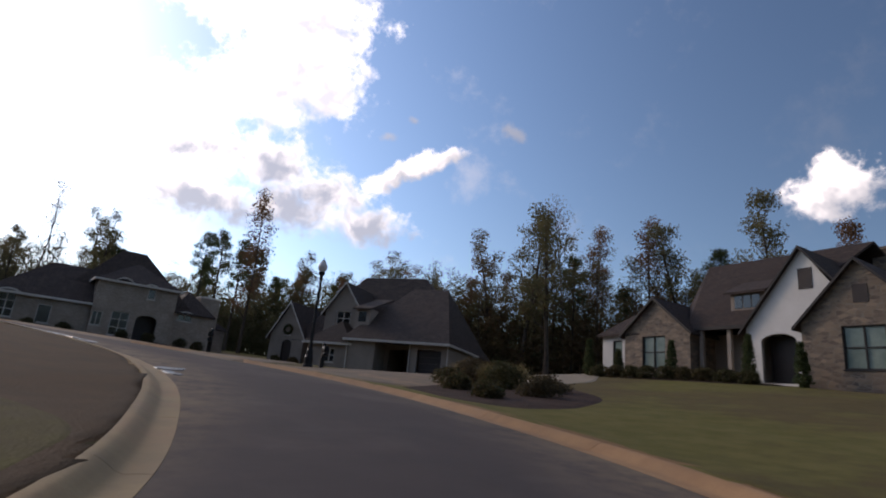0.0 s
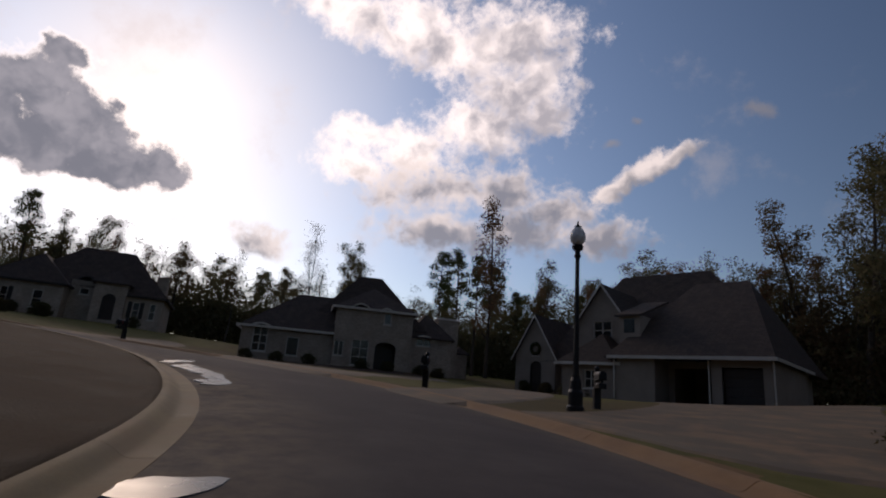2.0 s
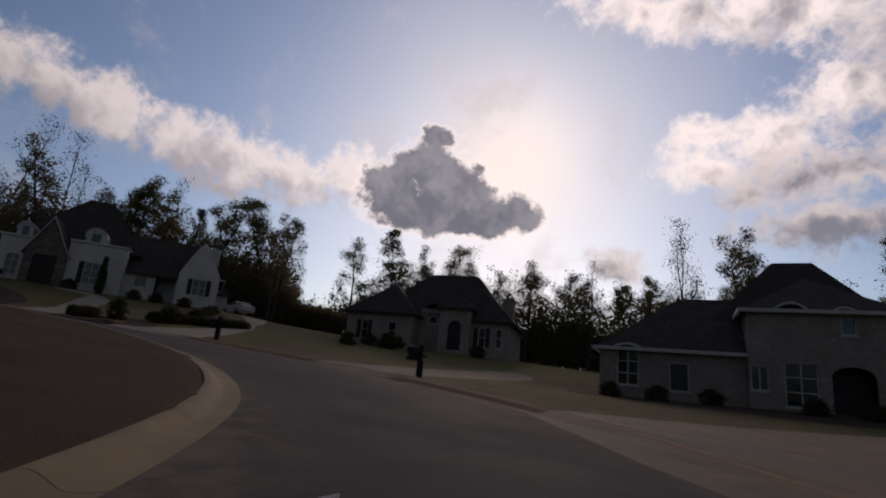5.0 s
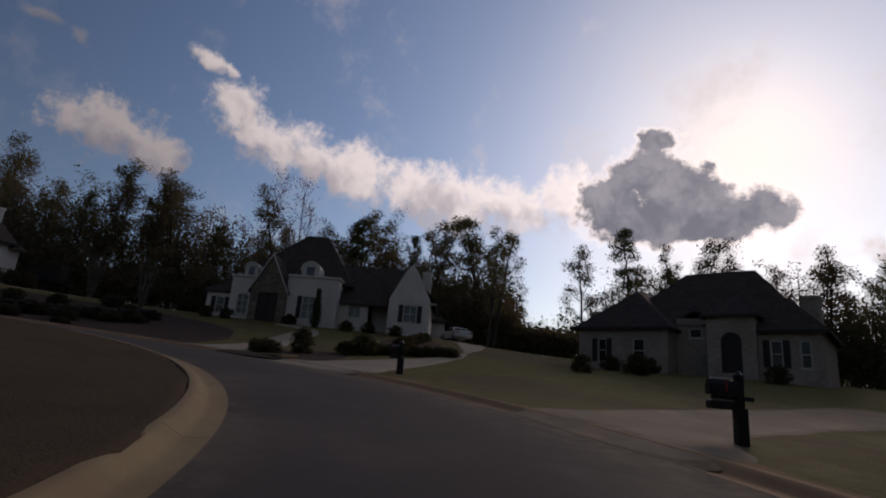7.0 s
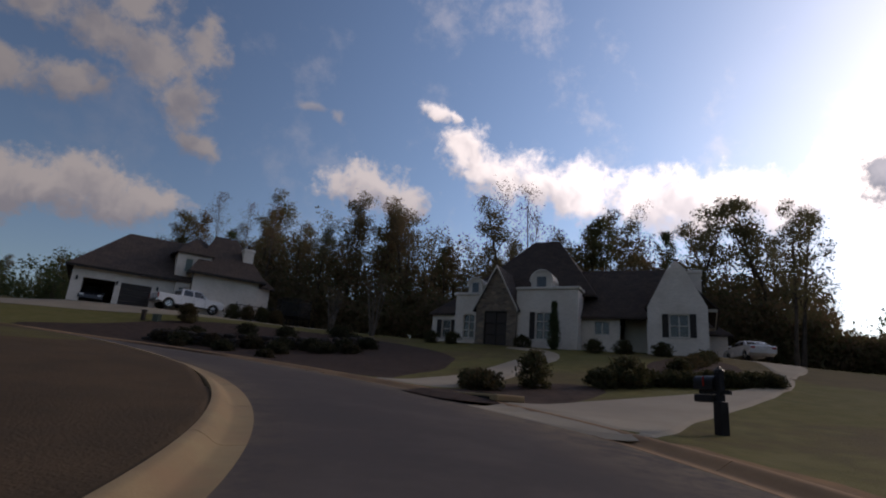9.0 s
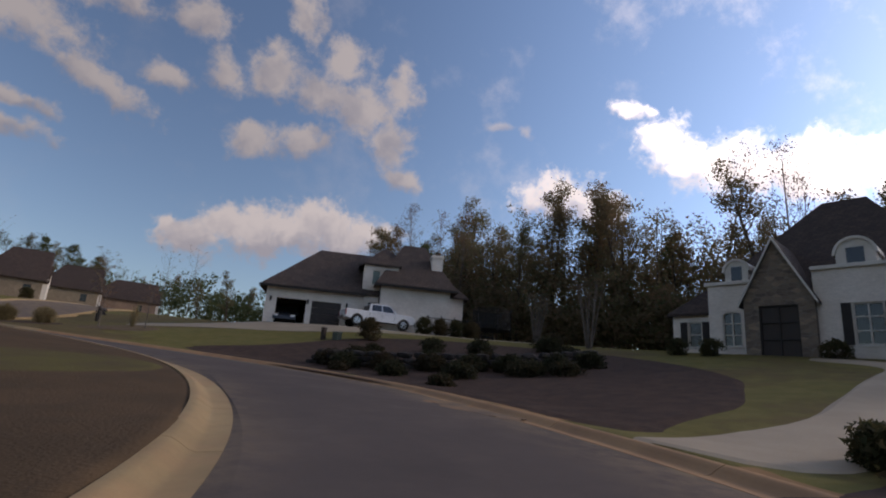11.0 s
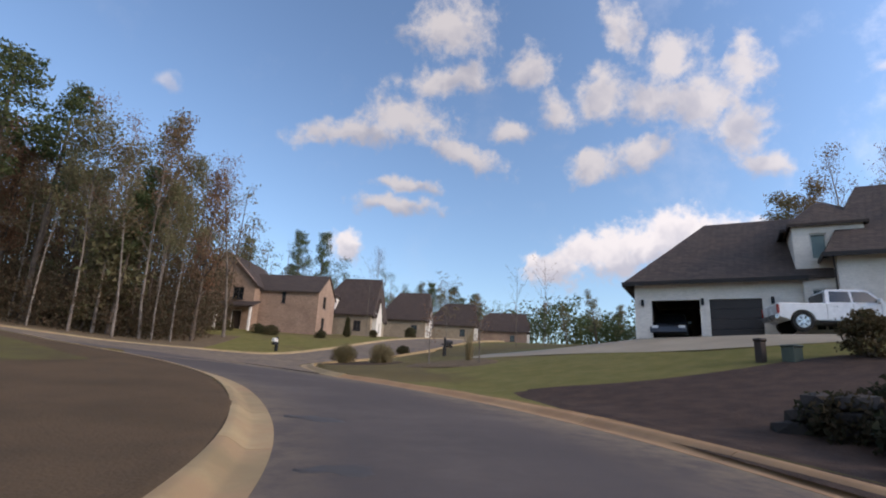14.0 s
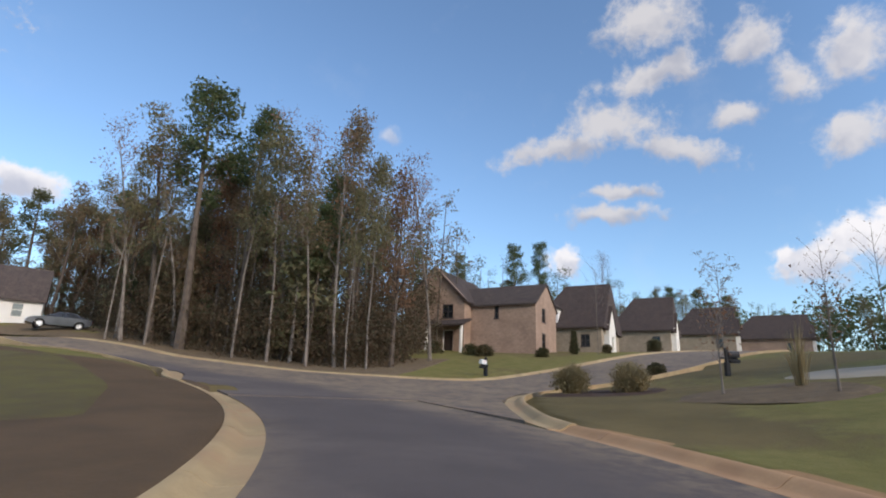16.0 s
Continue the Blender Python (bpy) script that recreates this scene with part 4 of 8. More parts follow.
def gable_roof(parent, u0, u1, v0, v1, z, rise, mat, axis="v", over=0.35, end=0.3, trim=None):
    """A pitched roof whose ridge runs along the axis, with its barge boards on the near gable."""
    if axis == "v":
        um = (u0 + u1) / 2
        slope = rise / ((u1 - u0) / 2)
        low = z - over * slope
        a, b = (um, v0 - end, z + rise), (um, v1 + end, z + rise)
        planes = [[(u0 - over, v1 + end, low), (u0 - over, v0 - end, low), a, b], [(u1 + over, v0 - end, low), (u1 + over, v1 + end, low), b, a]]
        boards = [((u0 - over, low), (um, z + rise)), ((um, z + rise), (u1 + over, low))]
    else:
        vm = (v0 + v1) / 2
        slope = rise / ((v1 - v0) / 2)
        low = z - over * slope
        a, b = (u0 - end, vm, z + rise), (u1 + end, vm, z + rise)
        planes = [[(u0 - end, v0 - over, low), (u1 + end, v0 - over, low), b, a], [(u1 + end, v1 + over, low), (u0 - end, v1 + over, low), a, b]]
        boards = []
    roof = slab_roof(parent, planes, mat)
    if trim and boards:
        for (ua, za), (ub, zb) in boards:
            bm = fresh()
            y0, y1 = v0 - end - 0.05, v0 - end - 0.004
            top = [(ua, za), (ub, zb)]
            for y in (y0, y1):
                [bm.verts.new((u, y, zz - d)) for d in (0.0, 0.2) for u, zz in top]
            bm.verts.ensure_lookup_table()
            v = bm.verts
            for f in ((0, 1, 3, 2), (4, 6, 7, 5), (0, 4, 5, 1), (2, 3, 7, 6), (0, 2, 6, 4), (1, 5, 7, 3)):
                bm.faces.new([v[i] for i in f])
            bmesh.ops.recalc_face_normals(bm, faces=bm.faces)
            part("barge_board", bm, trim, roof)
    return roof


def eaves(parent, u0, u1, v0, v1, z, mat, over=0.4):
    """Fascia and gutter boards round the foot of a roof."""
    bm = fresh()
    o = over + 0.02
    box(bm, u0 - o - 0.06, u1 + o + 0.06, v0 - o - 0.06, v0 - o, z - 0.2, z + 0.01)
    box(bm, u0 - o - 0.06, u1 + o + 0.06, v1 + o, v1 + o + 0.06, z - 0.2, z + 0.01)
    box(bm, u0 - o - 0.06, u0 - o, v0 - o, v1 + o, z - 0.2, z + 0.01)
    box(bm, u1 + o, u1 + o + 0.06, v0 - o, v1 + o, z - 0.2, z + 0.01)
    part("fascia", bm, mat, parent)


def chimney(parent, u0, u1, v0, v1, z0, z1, mat, pots=1):
    bm = fresh()
    box(bm, u0, u1, v0, v1, z0, z1 - 0.25)
    box(bm, u0 - 0.08, u1 + 0.08, v0 - 0.08, v1 + 0.08, z1 - 0.25, z1, 0.03)
    stack = part("chimney", bm, mat, parent)
    for i in range(pots):
        bm = fresh()
        x = u0 + (u1 - u0) * (i + 1) / (pots + 1)
        tube(bm, (x, (v0 + v1) / 2, z1), (x, (v0 + v1) / 2, z1 + 0.45), 0.17, 0.13, 10)
        part("chimney_pot", bm, M_DARK_TRIM, stack)


def garage_door(parent, u0, u1, v, z1):
    bm = fresh()
    rows = 4
    for k in range(rows):
        za, zb = z1 * k / rows, z1 * (k + 1) / rows
        box(bm, u0, u1, v + 0.1, v + 0.14, za + 0.006, zb - 0.006)
        for i in range(4):
            w = (u1 - u0) / 4
            box(bm, u0 + w * i + 0.08, u0 + w * (i + 1) - 0.08, v + 0.085, v + 0.1, za + 0.09, zb - 0.09)
    part("garage_door", bm, M_GARAGE, parent)


def round_dormer(parent, u0, u1, v, z0, z1, mat, roof):
    """A small round-topped dormer with its window."""
    bm = fresh()
    mid, half = (u0 + u1) / 2, (u1 - u0) / 2
    ring = [(u0, z0), (u1, z0)] + [(mid + half * math.cos(a), z1 - half + half * math.sin(a)) for a in [math.pi * i / 8 for i in range(9)]]
    for y in (v, v + 2.2):
        [bm.verts.new((x, y, z)) for x, z in ring]
    bm.verts.ensure_lookup_table()
    n = len(ring)
    bm.faces.new([bm.verts[i] for i in range(n)])
    bm.faces.new([bm.verts[n + i] for i in reversed(range(n))])
    for i in range(n):
        k = (i + 1) % n
        bm.faces.new((bm.verts[i], bm.verts[n + i], bm.verts[n + k], bm.verts[k]))
    bmesh.ops.recalc_face_normals(bm, faces=bm.faces)
    body = part("dormer", bm, mat, parent)
    bm = fresh()
    box(bm, mid - half * 0.45, mid + half * 0.45, v - 0.03, v - 0.004, z0 + 0.25, z1 - half * 0.55)
    part("pane", bm, M_GLASS, body)
    bm = fresh()
    steps = 10
    for i in range(steps):
        a, b = math.pi * i / steps, math.pi * (i + 1) / steps
        pts = [(mid + (half + o) * math.cos(t), z1 - half + (half + o) * math.sin(t)) for t in (a, b) for o in (0.0, 0.12)]
        for y in (v - 0.12, v - 0.004):
            pass
        vs = [bm.verts.new((x, y, z)) for y in (v - 0.12, v + 1.6) for x, z in pts]
        for f in ((0, 1, 3, 2), (1, 5, 7, 3), (0, 2, 6, 4), (4, 6, 7, 5)):
            bm.faces.new([vs[k] for k in f])
    bmesh.ops.recalc_face_normals(bm, faces=bm.faces)
    part("dormer_roof", bm, roof, body)


def house(x, y, z, turn, label):
    return thing("house", x, y, z, turn, label, "house")


def eyebrow(parent, u0, u1, v, z, mat, rise=0.35):
    """A shallow arched hood over a window."""
    bm = fresh()
    mid, half = (u0 + u1) / 2, (u1 - u0) / 2
    steps = 8
    for i in range(steps):
        s, t = -1 + 2 * i / steps, -1 + 2 * (i + 1) / steps
        zs, zt = z + rise * (1 - s * s), z + rise * (1 - t * t)
        vs = [bm.verts.new(c) for c in ((mid + half * s, v - 0.35, zs), (mid + half * t, v - 0.35, zt), (mid + half * t, v + 1.5, zt), (mid + half * s, v + 1.5, zs), (mid + half * s, v - 0.35, zs - 0.14), (mid + half * t, v - 0.35, zt - 0.14))]
        bm.faces.new((vs[0], vs[1], vs[2], vs[3]))
        bm.faces.new((vs[4], vs[5], vs[1], vs[0]))
    part("window_hood", bm, mat, parent)


def pale_two_storey_house():
    """The pale brick house with an arched door."""
    h = house(-41.5, 46.4, 3.85, 42, "pale brick two-storey house with an arched doorway and hipped roof")
    m = M_STONE_BRICK
    shell(h, 0, 8.4, 0, 9, 3.0, m, front=[dict(a=(1.05, 2.35), z=(0.75, 2.95), bars=(1, 2), arch=0.25), dict(a=(4.1, 5.2), z=(0.6, 2.3), bars=(0, 0), pane=M_GLASS)])
    hip_roof(h, 0.2, 13, 0, 9, 3.05, 4.0, M_SHINGLE, axis="u", ridge=(0.36, 0.85))
    eaves(h, 0, 8.0, 0, 9, 3.05, M_TRIM)
    eyebrow(h, 0.7, 2.7, 0, 3.0, M_TRIM)
    shell(h, 8.3, 15.7, -0.6, 8.4, 5.6, m, front=[dict(a=(1.75, 3.35), z=(0.25, 2.65), bars=(1, 2), arch=0.2), dict(a=(3.95, 5.95), z=(-0.1, 2.6), arch=0.6, kind="hollow"), dict(a=(4.55, 5.25), z=(4.3, 5.4), bars=(0, 0)), dict(a=(0.1, 1.0), z=(1.0, 2.4), bars=(1, 0))],
          left=[dict(a=(7.4, 8.5), z=(4.2, 5.4), bars=(0, 0))])
    bm = fresh()
    box(bm, 12.2, 14.3, 0.6, 0.7, -0.1, 2.6)
    part("door", bm, M_DOOR, h)
    bm = fresh()
    box(bm, 11.9, 14.6, -1.4, 0.6, -0.8, -0.1)
    part("doorstep", bm, M_DRIVE, h)
    hip_roof(h, 6.0, 17.2, 1.8, 11, 4.2, 5.9, M_SHINGLE, axis="u", ridge=(0.42, 0.62))
    hip_roof(h, 8.4, 15.6, -0.6, 7.0, 5.6, 2.7, M_SHINGLE, axis="v", ridge=(0.5, 0.97))
    eaves(h, 8.3, 15.7, -0.6, 8.4, 5.6, M_TRIM)
    eyebrow(h, 9.6, 11.4, -0.6, 5.6, M_TRIM, 0.45)
    eyebrow(h, 12.4, 13.6, -0.6, 5.6, M_TRIM, 0.25)
    shell(h, 15.9, 20.2, 1.2, 9, 3.6, m, front=[dict(a=(0.6, 2.1), z=(2.75, 3.5), bars=(1, 0), arch=0.3)])
    hip_roof(h, 15.9, 20.0, 1.2, 9, 3.6, 2.9, M_SHINGLE, ridge=(0.4, 0.7))
    eyebrow(h, 16.2, 18.3, 1.2, 3.5, M_TRIM, 0.3)
    shell(h, 19.3, 21.6, 4.2, 7.0, 6.0, m)
    bm = fresh()
    box(bm, 19.2, 21.7, 4.1, 7.1, 6.0, 6.2, 0.03)
    part("coping", bm, M_TRIM, h)
    shell(h, 21.6, 23.0, 5.0, 9.0, 2.7, m)
    hip_roof(h, 21.6, 23.0, 5, 9, 2.7, 0.8, M_SHINGLE, over=0.2)


def gabled_brick_house():
    """The dark brick house with two steep gables and garages."""
    h = house(-20, 60, 2.8, -15, "brown brick house with steep cream-trimmed gables and garages")
    m = M_BOARD
    shell(h, 0, 4.2, 0, 7, 3.6, m, front=[dict(a=(1.6, 2.8), z=(0, 2.9), arch=0.5, kind="door", bars=(0, 2), pane=M_DOOR, trim=M_DARK_TRIM), dict(a=(1.85, 2.5), z=(4.6 - 1.2, 3.55), bars=(0, 0))], front_top=[(2.1, 7.0)])
    gable_roof(h, 0, 4.2, 0, 7, 3.6, 3.5, M_SHINGLE, trim=M_TRIM)
    shell(h, 7.6, 11.8, -2.0, 7, 6.1, m, front=[dict(a=(1.3, 2.9), z=(4.5, 6.0), bars=(1, 1))], front_top=[(2.1, 9.0)])
    gable_roof(h, 7.6, 11.8, -2.0, 7, 6.1, 2.95, M_SHINGLE, trim=M_TRIM)
    shell(h, 3.0, 21.5, 1.0, 10, 3.0, m)
    hip_roof(h, 3.0, 22.0, 0.4, 11, 3.0, 8.3, M_SHINGLE, ridge=(0.27, 0.66))
    # low front rooms
    shell(h, 8.2, 12.5, -5.4, 0, 2.4, m, front=[dict(a=(1.8, 2.9), z=(0.6, 1.9), bars=(1, 1))])
    hip_roof(h, 8.2, 12.5, -5.4, 2, 2.4, 2.4, M_SHINGLE)
    eaves(h, 8.2, 12.5, -5.4, 0, 2.42, M_TRIM)
    shell(h, 12.7, 15.4, -5.8, 0, 2.8, m)
    shell(h, 15.4, 18.8, -3.4, 4, 2.8, m, front=[dict(a=(0.4, 3.0), z=(-0.1, 2.3), kind="hollow")])
    shell(h, 18.8, 22.2, -5.4, 4, 2.8, m, front=[dict(a=(0.6, 2.9), z=(-0.1, 2.3), kind="hollow")])
    garage_door(h, 19.45, 21.65, -5.1, 2.25)
    hip_roof(h, 12.4, 22.2, -5.8, 9, 2.85, 6.4, M_SHINGLE, axis="u", ridge=(0.36, 0.72))
    eaves(h, 12.7, 22.2, -5.8, 4, 2.87, M_TRIM)
    bm = fresh()
    box(bm, 12.2, 13.8, -4.3, 0.5, 3.9, 6.0)
    dormer = part("dormer", bm, M_BOARD, h)
    bm = fresh()
    box(bm, 12.6, 13.4, -4.33, -4.304, 4.7, 5.7)
    part("pane", bm, M_GLASS, dormer)
    slab_roof(h, [[(12.0, -4.6, 6.0), (14.0, -4.6, 6.0), (14.0, 0.6, 7.8), (12.0, 0.6, 7.8)]], M_SHINGLE)
    for u, v in ((12.6, -5.9), (18.7, -5.5), (22.3, -5.5), (7.5, -2.1)):
        bm = fresh()
        tube(bm, (u, v, 0), (u, v, 2.7), 0.05, 0.05, 6)
        part("downpipe", bm, M_TRIM, h)
    tagged(thing("wreath", 0, 0, 0), "dark green round wreath on the entry gable", "wreath")
    w = bpy.data.objects["wreath"]
    w.matrix_world = h.matrix_world @ pose(2.15, -0.1, 4.0)
    bm = fresh()
    for i in range(20):
        a, b = 2 * math.pi * i / 20, 2 * math.pi * (i + 1) / 20
        tube(bm, (0.45 * math.cos(a), 0, 0.45 * math.sin(a)), (0.45 * math.cos(b), 0, 0.45 * math.sin(b)), 0.16, 0.15, 6)
    part("ring", bm, M_SHRUB, w)


def stone_and_white_house():
    """The low stone and white house with a sweeping roof."""
    h = house(13, 46.3, 4.1, -56, "fieldstone and white stucco house with a brown sweeping roof")
    wall, white, roof = M_FIELDSTONE, M_STUCCO, M_SHINGLE_BROWN
    shell(h, 0, 2.6, 0, 9, 3.2, white, front=[dict(a=(1.05, 2.0), z=(0.4, 2.75), bars=(0, 0), trim=M_DARK_TRIM, pane=M_BLIND)])
    shell(h, 2.55, 8.2, -0.35, 8, 3.3, wall, front=[dict(a=(1.65, 3.65), z=(0.55, 2.9), bars=(1, 1), trim=M_DARK_TRIM, pane=M_BLIND)], front_top=[(2.8, 5.7)])
    gable_roof(h, 2.55, 8.2, -0.35, 8, 3.3, 2.5, roof, trim=M_DARK_TRIM)
    hip_roof(h, 0, 3.6, 0, 9, 3.2, 1.9, roof, over=0.35)
    shell(h, 8.2, 12.2, 2.6, 10, 3.2, M_BOARD, front=[dict(a=(2.0, 4.0), z=(0.2, 2.6), bars=(2, 1), trim=M_DARK_TRIM)])
    slab_roof(h, [[(7.6, 0.2, 3.4), (12.9, 0.2, 3.4), (17.5, 5.4, 9.2), (6.2, 5.4, 9.2)], [(17.5, 5.4, 9.2), (19.5, 12, 3.3), (2.0, 12, 3.3), (6.2, 5.4, 9.2)], [(0.0, 9.0, 3.4), (6.2, 5.4, 9.2), (2.0, 12, 3.3)], [(7.6, 0.2, 3.4), (6.2, 5.4, 9.2), (0.0, 9.0, 3.4), (5.2, 4, 5.6)]], roof)
    eaves(h, 8.2, 12.4, 0.6, 2.4, 3.4, M_DARK_TRIM)
    for u in (8.6, 10.6, 12.3):
        bm = fresh()
        box(bm, u - 0.14, u + 0.14, 0.35, 0.63, -0.5, 3.2, 0.02)
        part("porch_post", bm, M_BOARD, h)
    # dormer
    bm = fresh()
    box(bm, 10.3, 12.6, 1.3, 5.0, 4.2, 5.8)
    dormer = part("dormer", bm, M_BOARD, h)
    bm = fresh()
    for i in range(3):
        box(bm, 10.6 + 0.6 * i, 11.1 + 0.6 * i, 1.26, 1.296, 4.75, 5.6)
    part("pane", bm, M_GLASS, dormer)
    slab_roof(h, [[(10.0, 0.9, 5.85), (12.9, 0.9, 5.85), (12.9, 4.2, 7.4), (10.0, 4.2, 7.4)]], roof)
    # white gable with the arched entry
    shell(h, 12.0, 18.6, 0.0, 9, 3.2, white, front=[dict(a=(0.9, 3.0), z=(-0.3, 2.7), arch=0.5, kind="hollow"), dict(a=(3.3, 4.1), z=(5.7 - 2.6, 3.15), bars=(0, 0))], front_top=[(3.6, 7.8)])
    bm = fresh()
    box(bm, 12.95, 15.0, 1.0, 1.1, -0.3, 2.7)
    part("door", bm, M_DOOR, h)
    bm = fresh()
    box(bm, 15.35, 16.15, -0.03, -0.004, 5.3, 6.6)
    part("vent", bm, M_DOOR, h)
    gable_roof(h, 12.0, 19.2, 0.0, 9, 3.3, 4.7, roof, trim=M_DARK_TRIM)
    shell(h, 16.0, 22.0, -1.5, 7, 3.1, wall, front=[dict(a=(2.0, 4.0), z=(0.4, 2.7), bars=(1, 1), trim=M_DARK_TRIM, pane=M_BLIND)], front_top=[(3.0, 6.3)])
    gable_roof(h, 16.0, 22.0, -1.5, 7, 3.1, 3.3, roof, trim=M_DARK_TRIM)
    bm = fresh()
    box(bm, 18.7, 19.4, -1.53, -1.504, 3.9, 4.9)
    part("vent", bm, M_DOOR, h)
    chimney(h, 17.0, 17.9, 6.2, 7.0, 7.5, 9.0, wall, 0)


def shuttered_stone_house():
    """The low dark house with shutters behind the second mailbox."""
    h = house(-66.8, 37.3, 6.6, 50, "grey brick house with dark shutters, arched door and hipped roofs")
    m = M_STONE_BRICK
    shell(h, -1.4, 5.6, 0, 9, 3.4, m, front=[dict(a=(1.6, 2.3), z=(0.8, 2.6), bars=(0, 1), shutters=True), dict(a=(4.4, 5.3), z=(0.8, 2.6), bars=(0, 1))])
    hip_roof(h, -1.4, 5.6, 0, 9, 3.45, 3.6, M_SHINGLE, axis="v", ridge=(0.42, 0.7))
    eaves(h, -1.4, 5.4, 0, 9, 3.45, M_DARK_TRIM)
    shell(h, 5.6, 8.6, 2.2, 9, 4.4, m, front=[dict(a=(0.9, 1.8), z=(2.9, 3.6), bars=(0, 0))])
    shell(h, 8.2, 11.3, 0.4, 9, 4.3, m, front=[dict(a=(0.9, 2.2), z=(0.3, 3.1), arch=0.6, kind="door", bars=(0, 0), pane=M_DOOR, trim=M_DARK_TRIM)])
    hip_roof(h, 8.2, 11.3, 0.4, 9, 4.3, 1.6, M_SHINGLE, axis="v")
    hip_roof(h, 0.5, 14.0, 2.6, 11, 3.9, 5.0, M_SHINGLE, ridge=(0.35, 0.72))
    shell(h, 11.2, 15.0, 1.0, 9, 3.2, m, front=[dict(a=(0.8, 1.5), z=(0.8, 2.6), bars=(0, 1), shutters=True), dict(a=(2.5, 3.1), z=(0.8, 2.6), bars=(0, 1))])
    hip_roof(h, 11.2, 15.0, 1.0, 9, 3.25, 2.5, M_SHINGLE)
    eaves(h, 11.4, 15.0, 1.0, 9, 3.25, M_DARK_TRIM)
    eyebrow(h, 6.2, 8.0, 2.2, 4.5, M_DARK_TRIM, 0.4)
    chimney(h, 13.4, 14.6, 5.5, 6.6, 3.2, 6.4, m, 0)


def white_cottage():
    """The white painted brick house with boxy bays and steep gables."""
    h = house(-71.6, 8.5, 8.9, 90, "white painted brick house with steep gables and a dark roof")
    m = M_WHITE_BRICK
    shell(h, -5.6, -2.6, 1.2, 8, 2.6, m, front=[dict(a=(0.9, 1.7), z=(0.6, 2.1), bars=(0, 1), shutters=True)])
    hip_roof(h, -5.6, -2.4, 1.2, 8, 2.6, 1.8, M_SHINGLE, over=0.25)
    shell(h, -3.0, -0.7, 0.0, 7, 3.9, m, front=[dict(a=(0.7, 1.7), z=(0.5, 2.4), bars=(1, 2), arch=0.3)])
    shell(h, 2.2, 6.8, -0.4, 7, 4.2, m, front=[dict(a=(1.5, 2.7), z=(0.5, 2.5), bars=(1, 2), shutters=True)])
    bm = fresh()
    box(bm, -3.15, -0.6, -0.15, 7, 3.9, 4.1, 0.02)
    box(bm, 2.15, 6.95, -0.55, 7, 4.2, 4.4, 0.02)
    part("cornice", bm, M_TRIM, h)
    shell(h, -0.9, 2.3, -0.8, 6, 3.0, M_FIELDSTONE, front=[dict(a=(0.7, 2.5), z=(-0.1, 2.5), kind="door", bars=(1, 2), pane=M_DOOR, trim=M_DARK_TRIM)], front_top=[(1.6, 6.0)])
    gable_roof(h, -0.9, 2.3, -0.8, 6, 3.0, 3.1, M_SHINGLE, over=0.2, end=0.2, trim=M_TRIM)
    round_dormer(h, -2.1, -0.9, 0.25, 3.9, 5.3, M_TRIM, M_TRIM)
    round_dormer(h, 3.2, 4.8, -0.1, 4.2, 5.7, M_TRIM, M_TRIM)
    hip_roof(h, -3.0, 7.6, 1.4, 10.5, 4.1, 5.7, M_SHINGLE, over=0.2, ridge=(0.44, 0.64))
    shell(h, 6.8, 11.6, 1.0, 8, 2.75, m, front=[dict(a=(0.9, 2.0), z=(1.1, 2.1), bars=(1, 0)), dict(a=(2.7, 4.5), z=(-0.2, 2.4), kind="hollow")])
    bm = fresh()
    box(bm, 9.6, 11.4, 3.0, 3.1, -0.2, 2.5)
    part("porch_wall", bm, M_TRIM, h)
    gable_roof(h, 5.0, 13.0, 1.0, 8.2, 2.8, 3.9, M_SHINGLE, axis="u", over=0.4)
    shell(h, 11.5, 15.2, -0.5, 9, 2.9, m, front=[dict(a=(1.35, 2.55), z=(0.85, 2.4), bars=(1, 1), shutters=True)], front_top=[(0.55, 4.0), (1.3, 5.5), (1.85, 6.1), (2.4, 5.5), (3.15, 4.0)])
    slab_roof(h, [[(11.3, -0.45, 2.9), (12.05, -0.45, 4.05), (12.05, 9, 4.05), (11.3, 9, 2.9)][::-1], [(12.05, -0.45, 4.05), (13.35, -0.45, 6.25), (13.35, 9, 6.25), (12.05, 9, 4.05)][::-1],
                  [(13.35, -0.45, 6.25), (14.65, -0.45, 4.05), (14.65, 9, 4.05), (13.35, 9, 6.25)][::-1], [(14.65, -0.45, 4.05), (15.9, -0.45, 2.75), (15.9, 9, 2.75), (14.65, 9, 4.05)][::-1]], M_SHINGLE, 0.12)
    eaves(h, 15.2, 15.4, 0.2, 8.6, 2.8, M_TRIM, 0.3)
    shell(h, 13.0, 16.6, 9.2, 15, 2.3, m, right=[dict(a=(0.8, 3.2), z=(-0.1, 1.9), kind="hollow")])
    hip_roof(h, 13.0, 16.6, 9.2, 15, 2.3, 1.7, M_SHINGLE)
    chimney(h, 14.0, 14.9, 6.0, 6.9, 3.0, 6.9, m, 0)


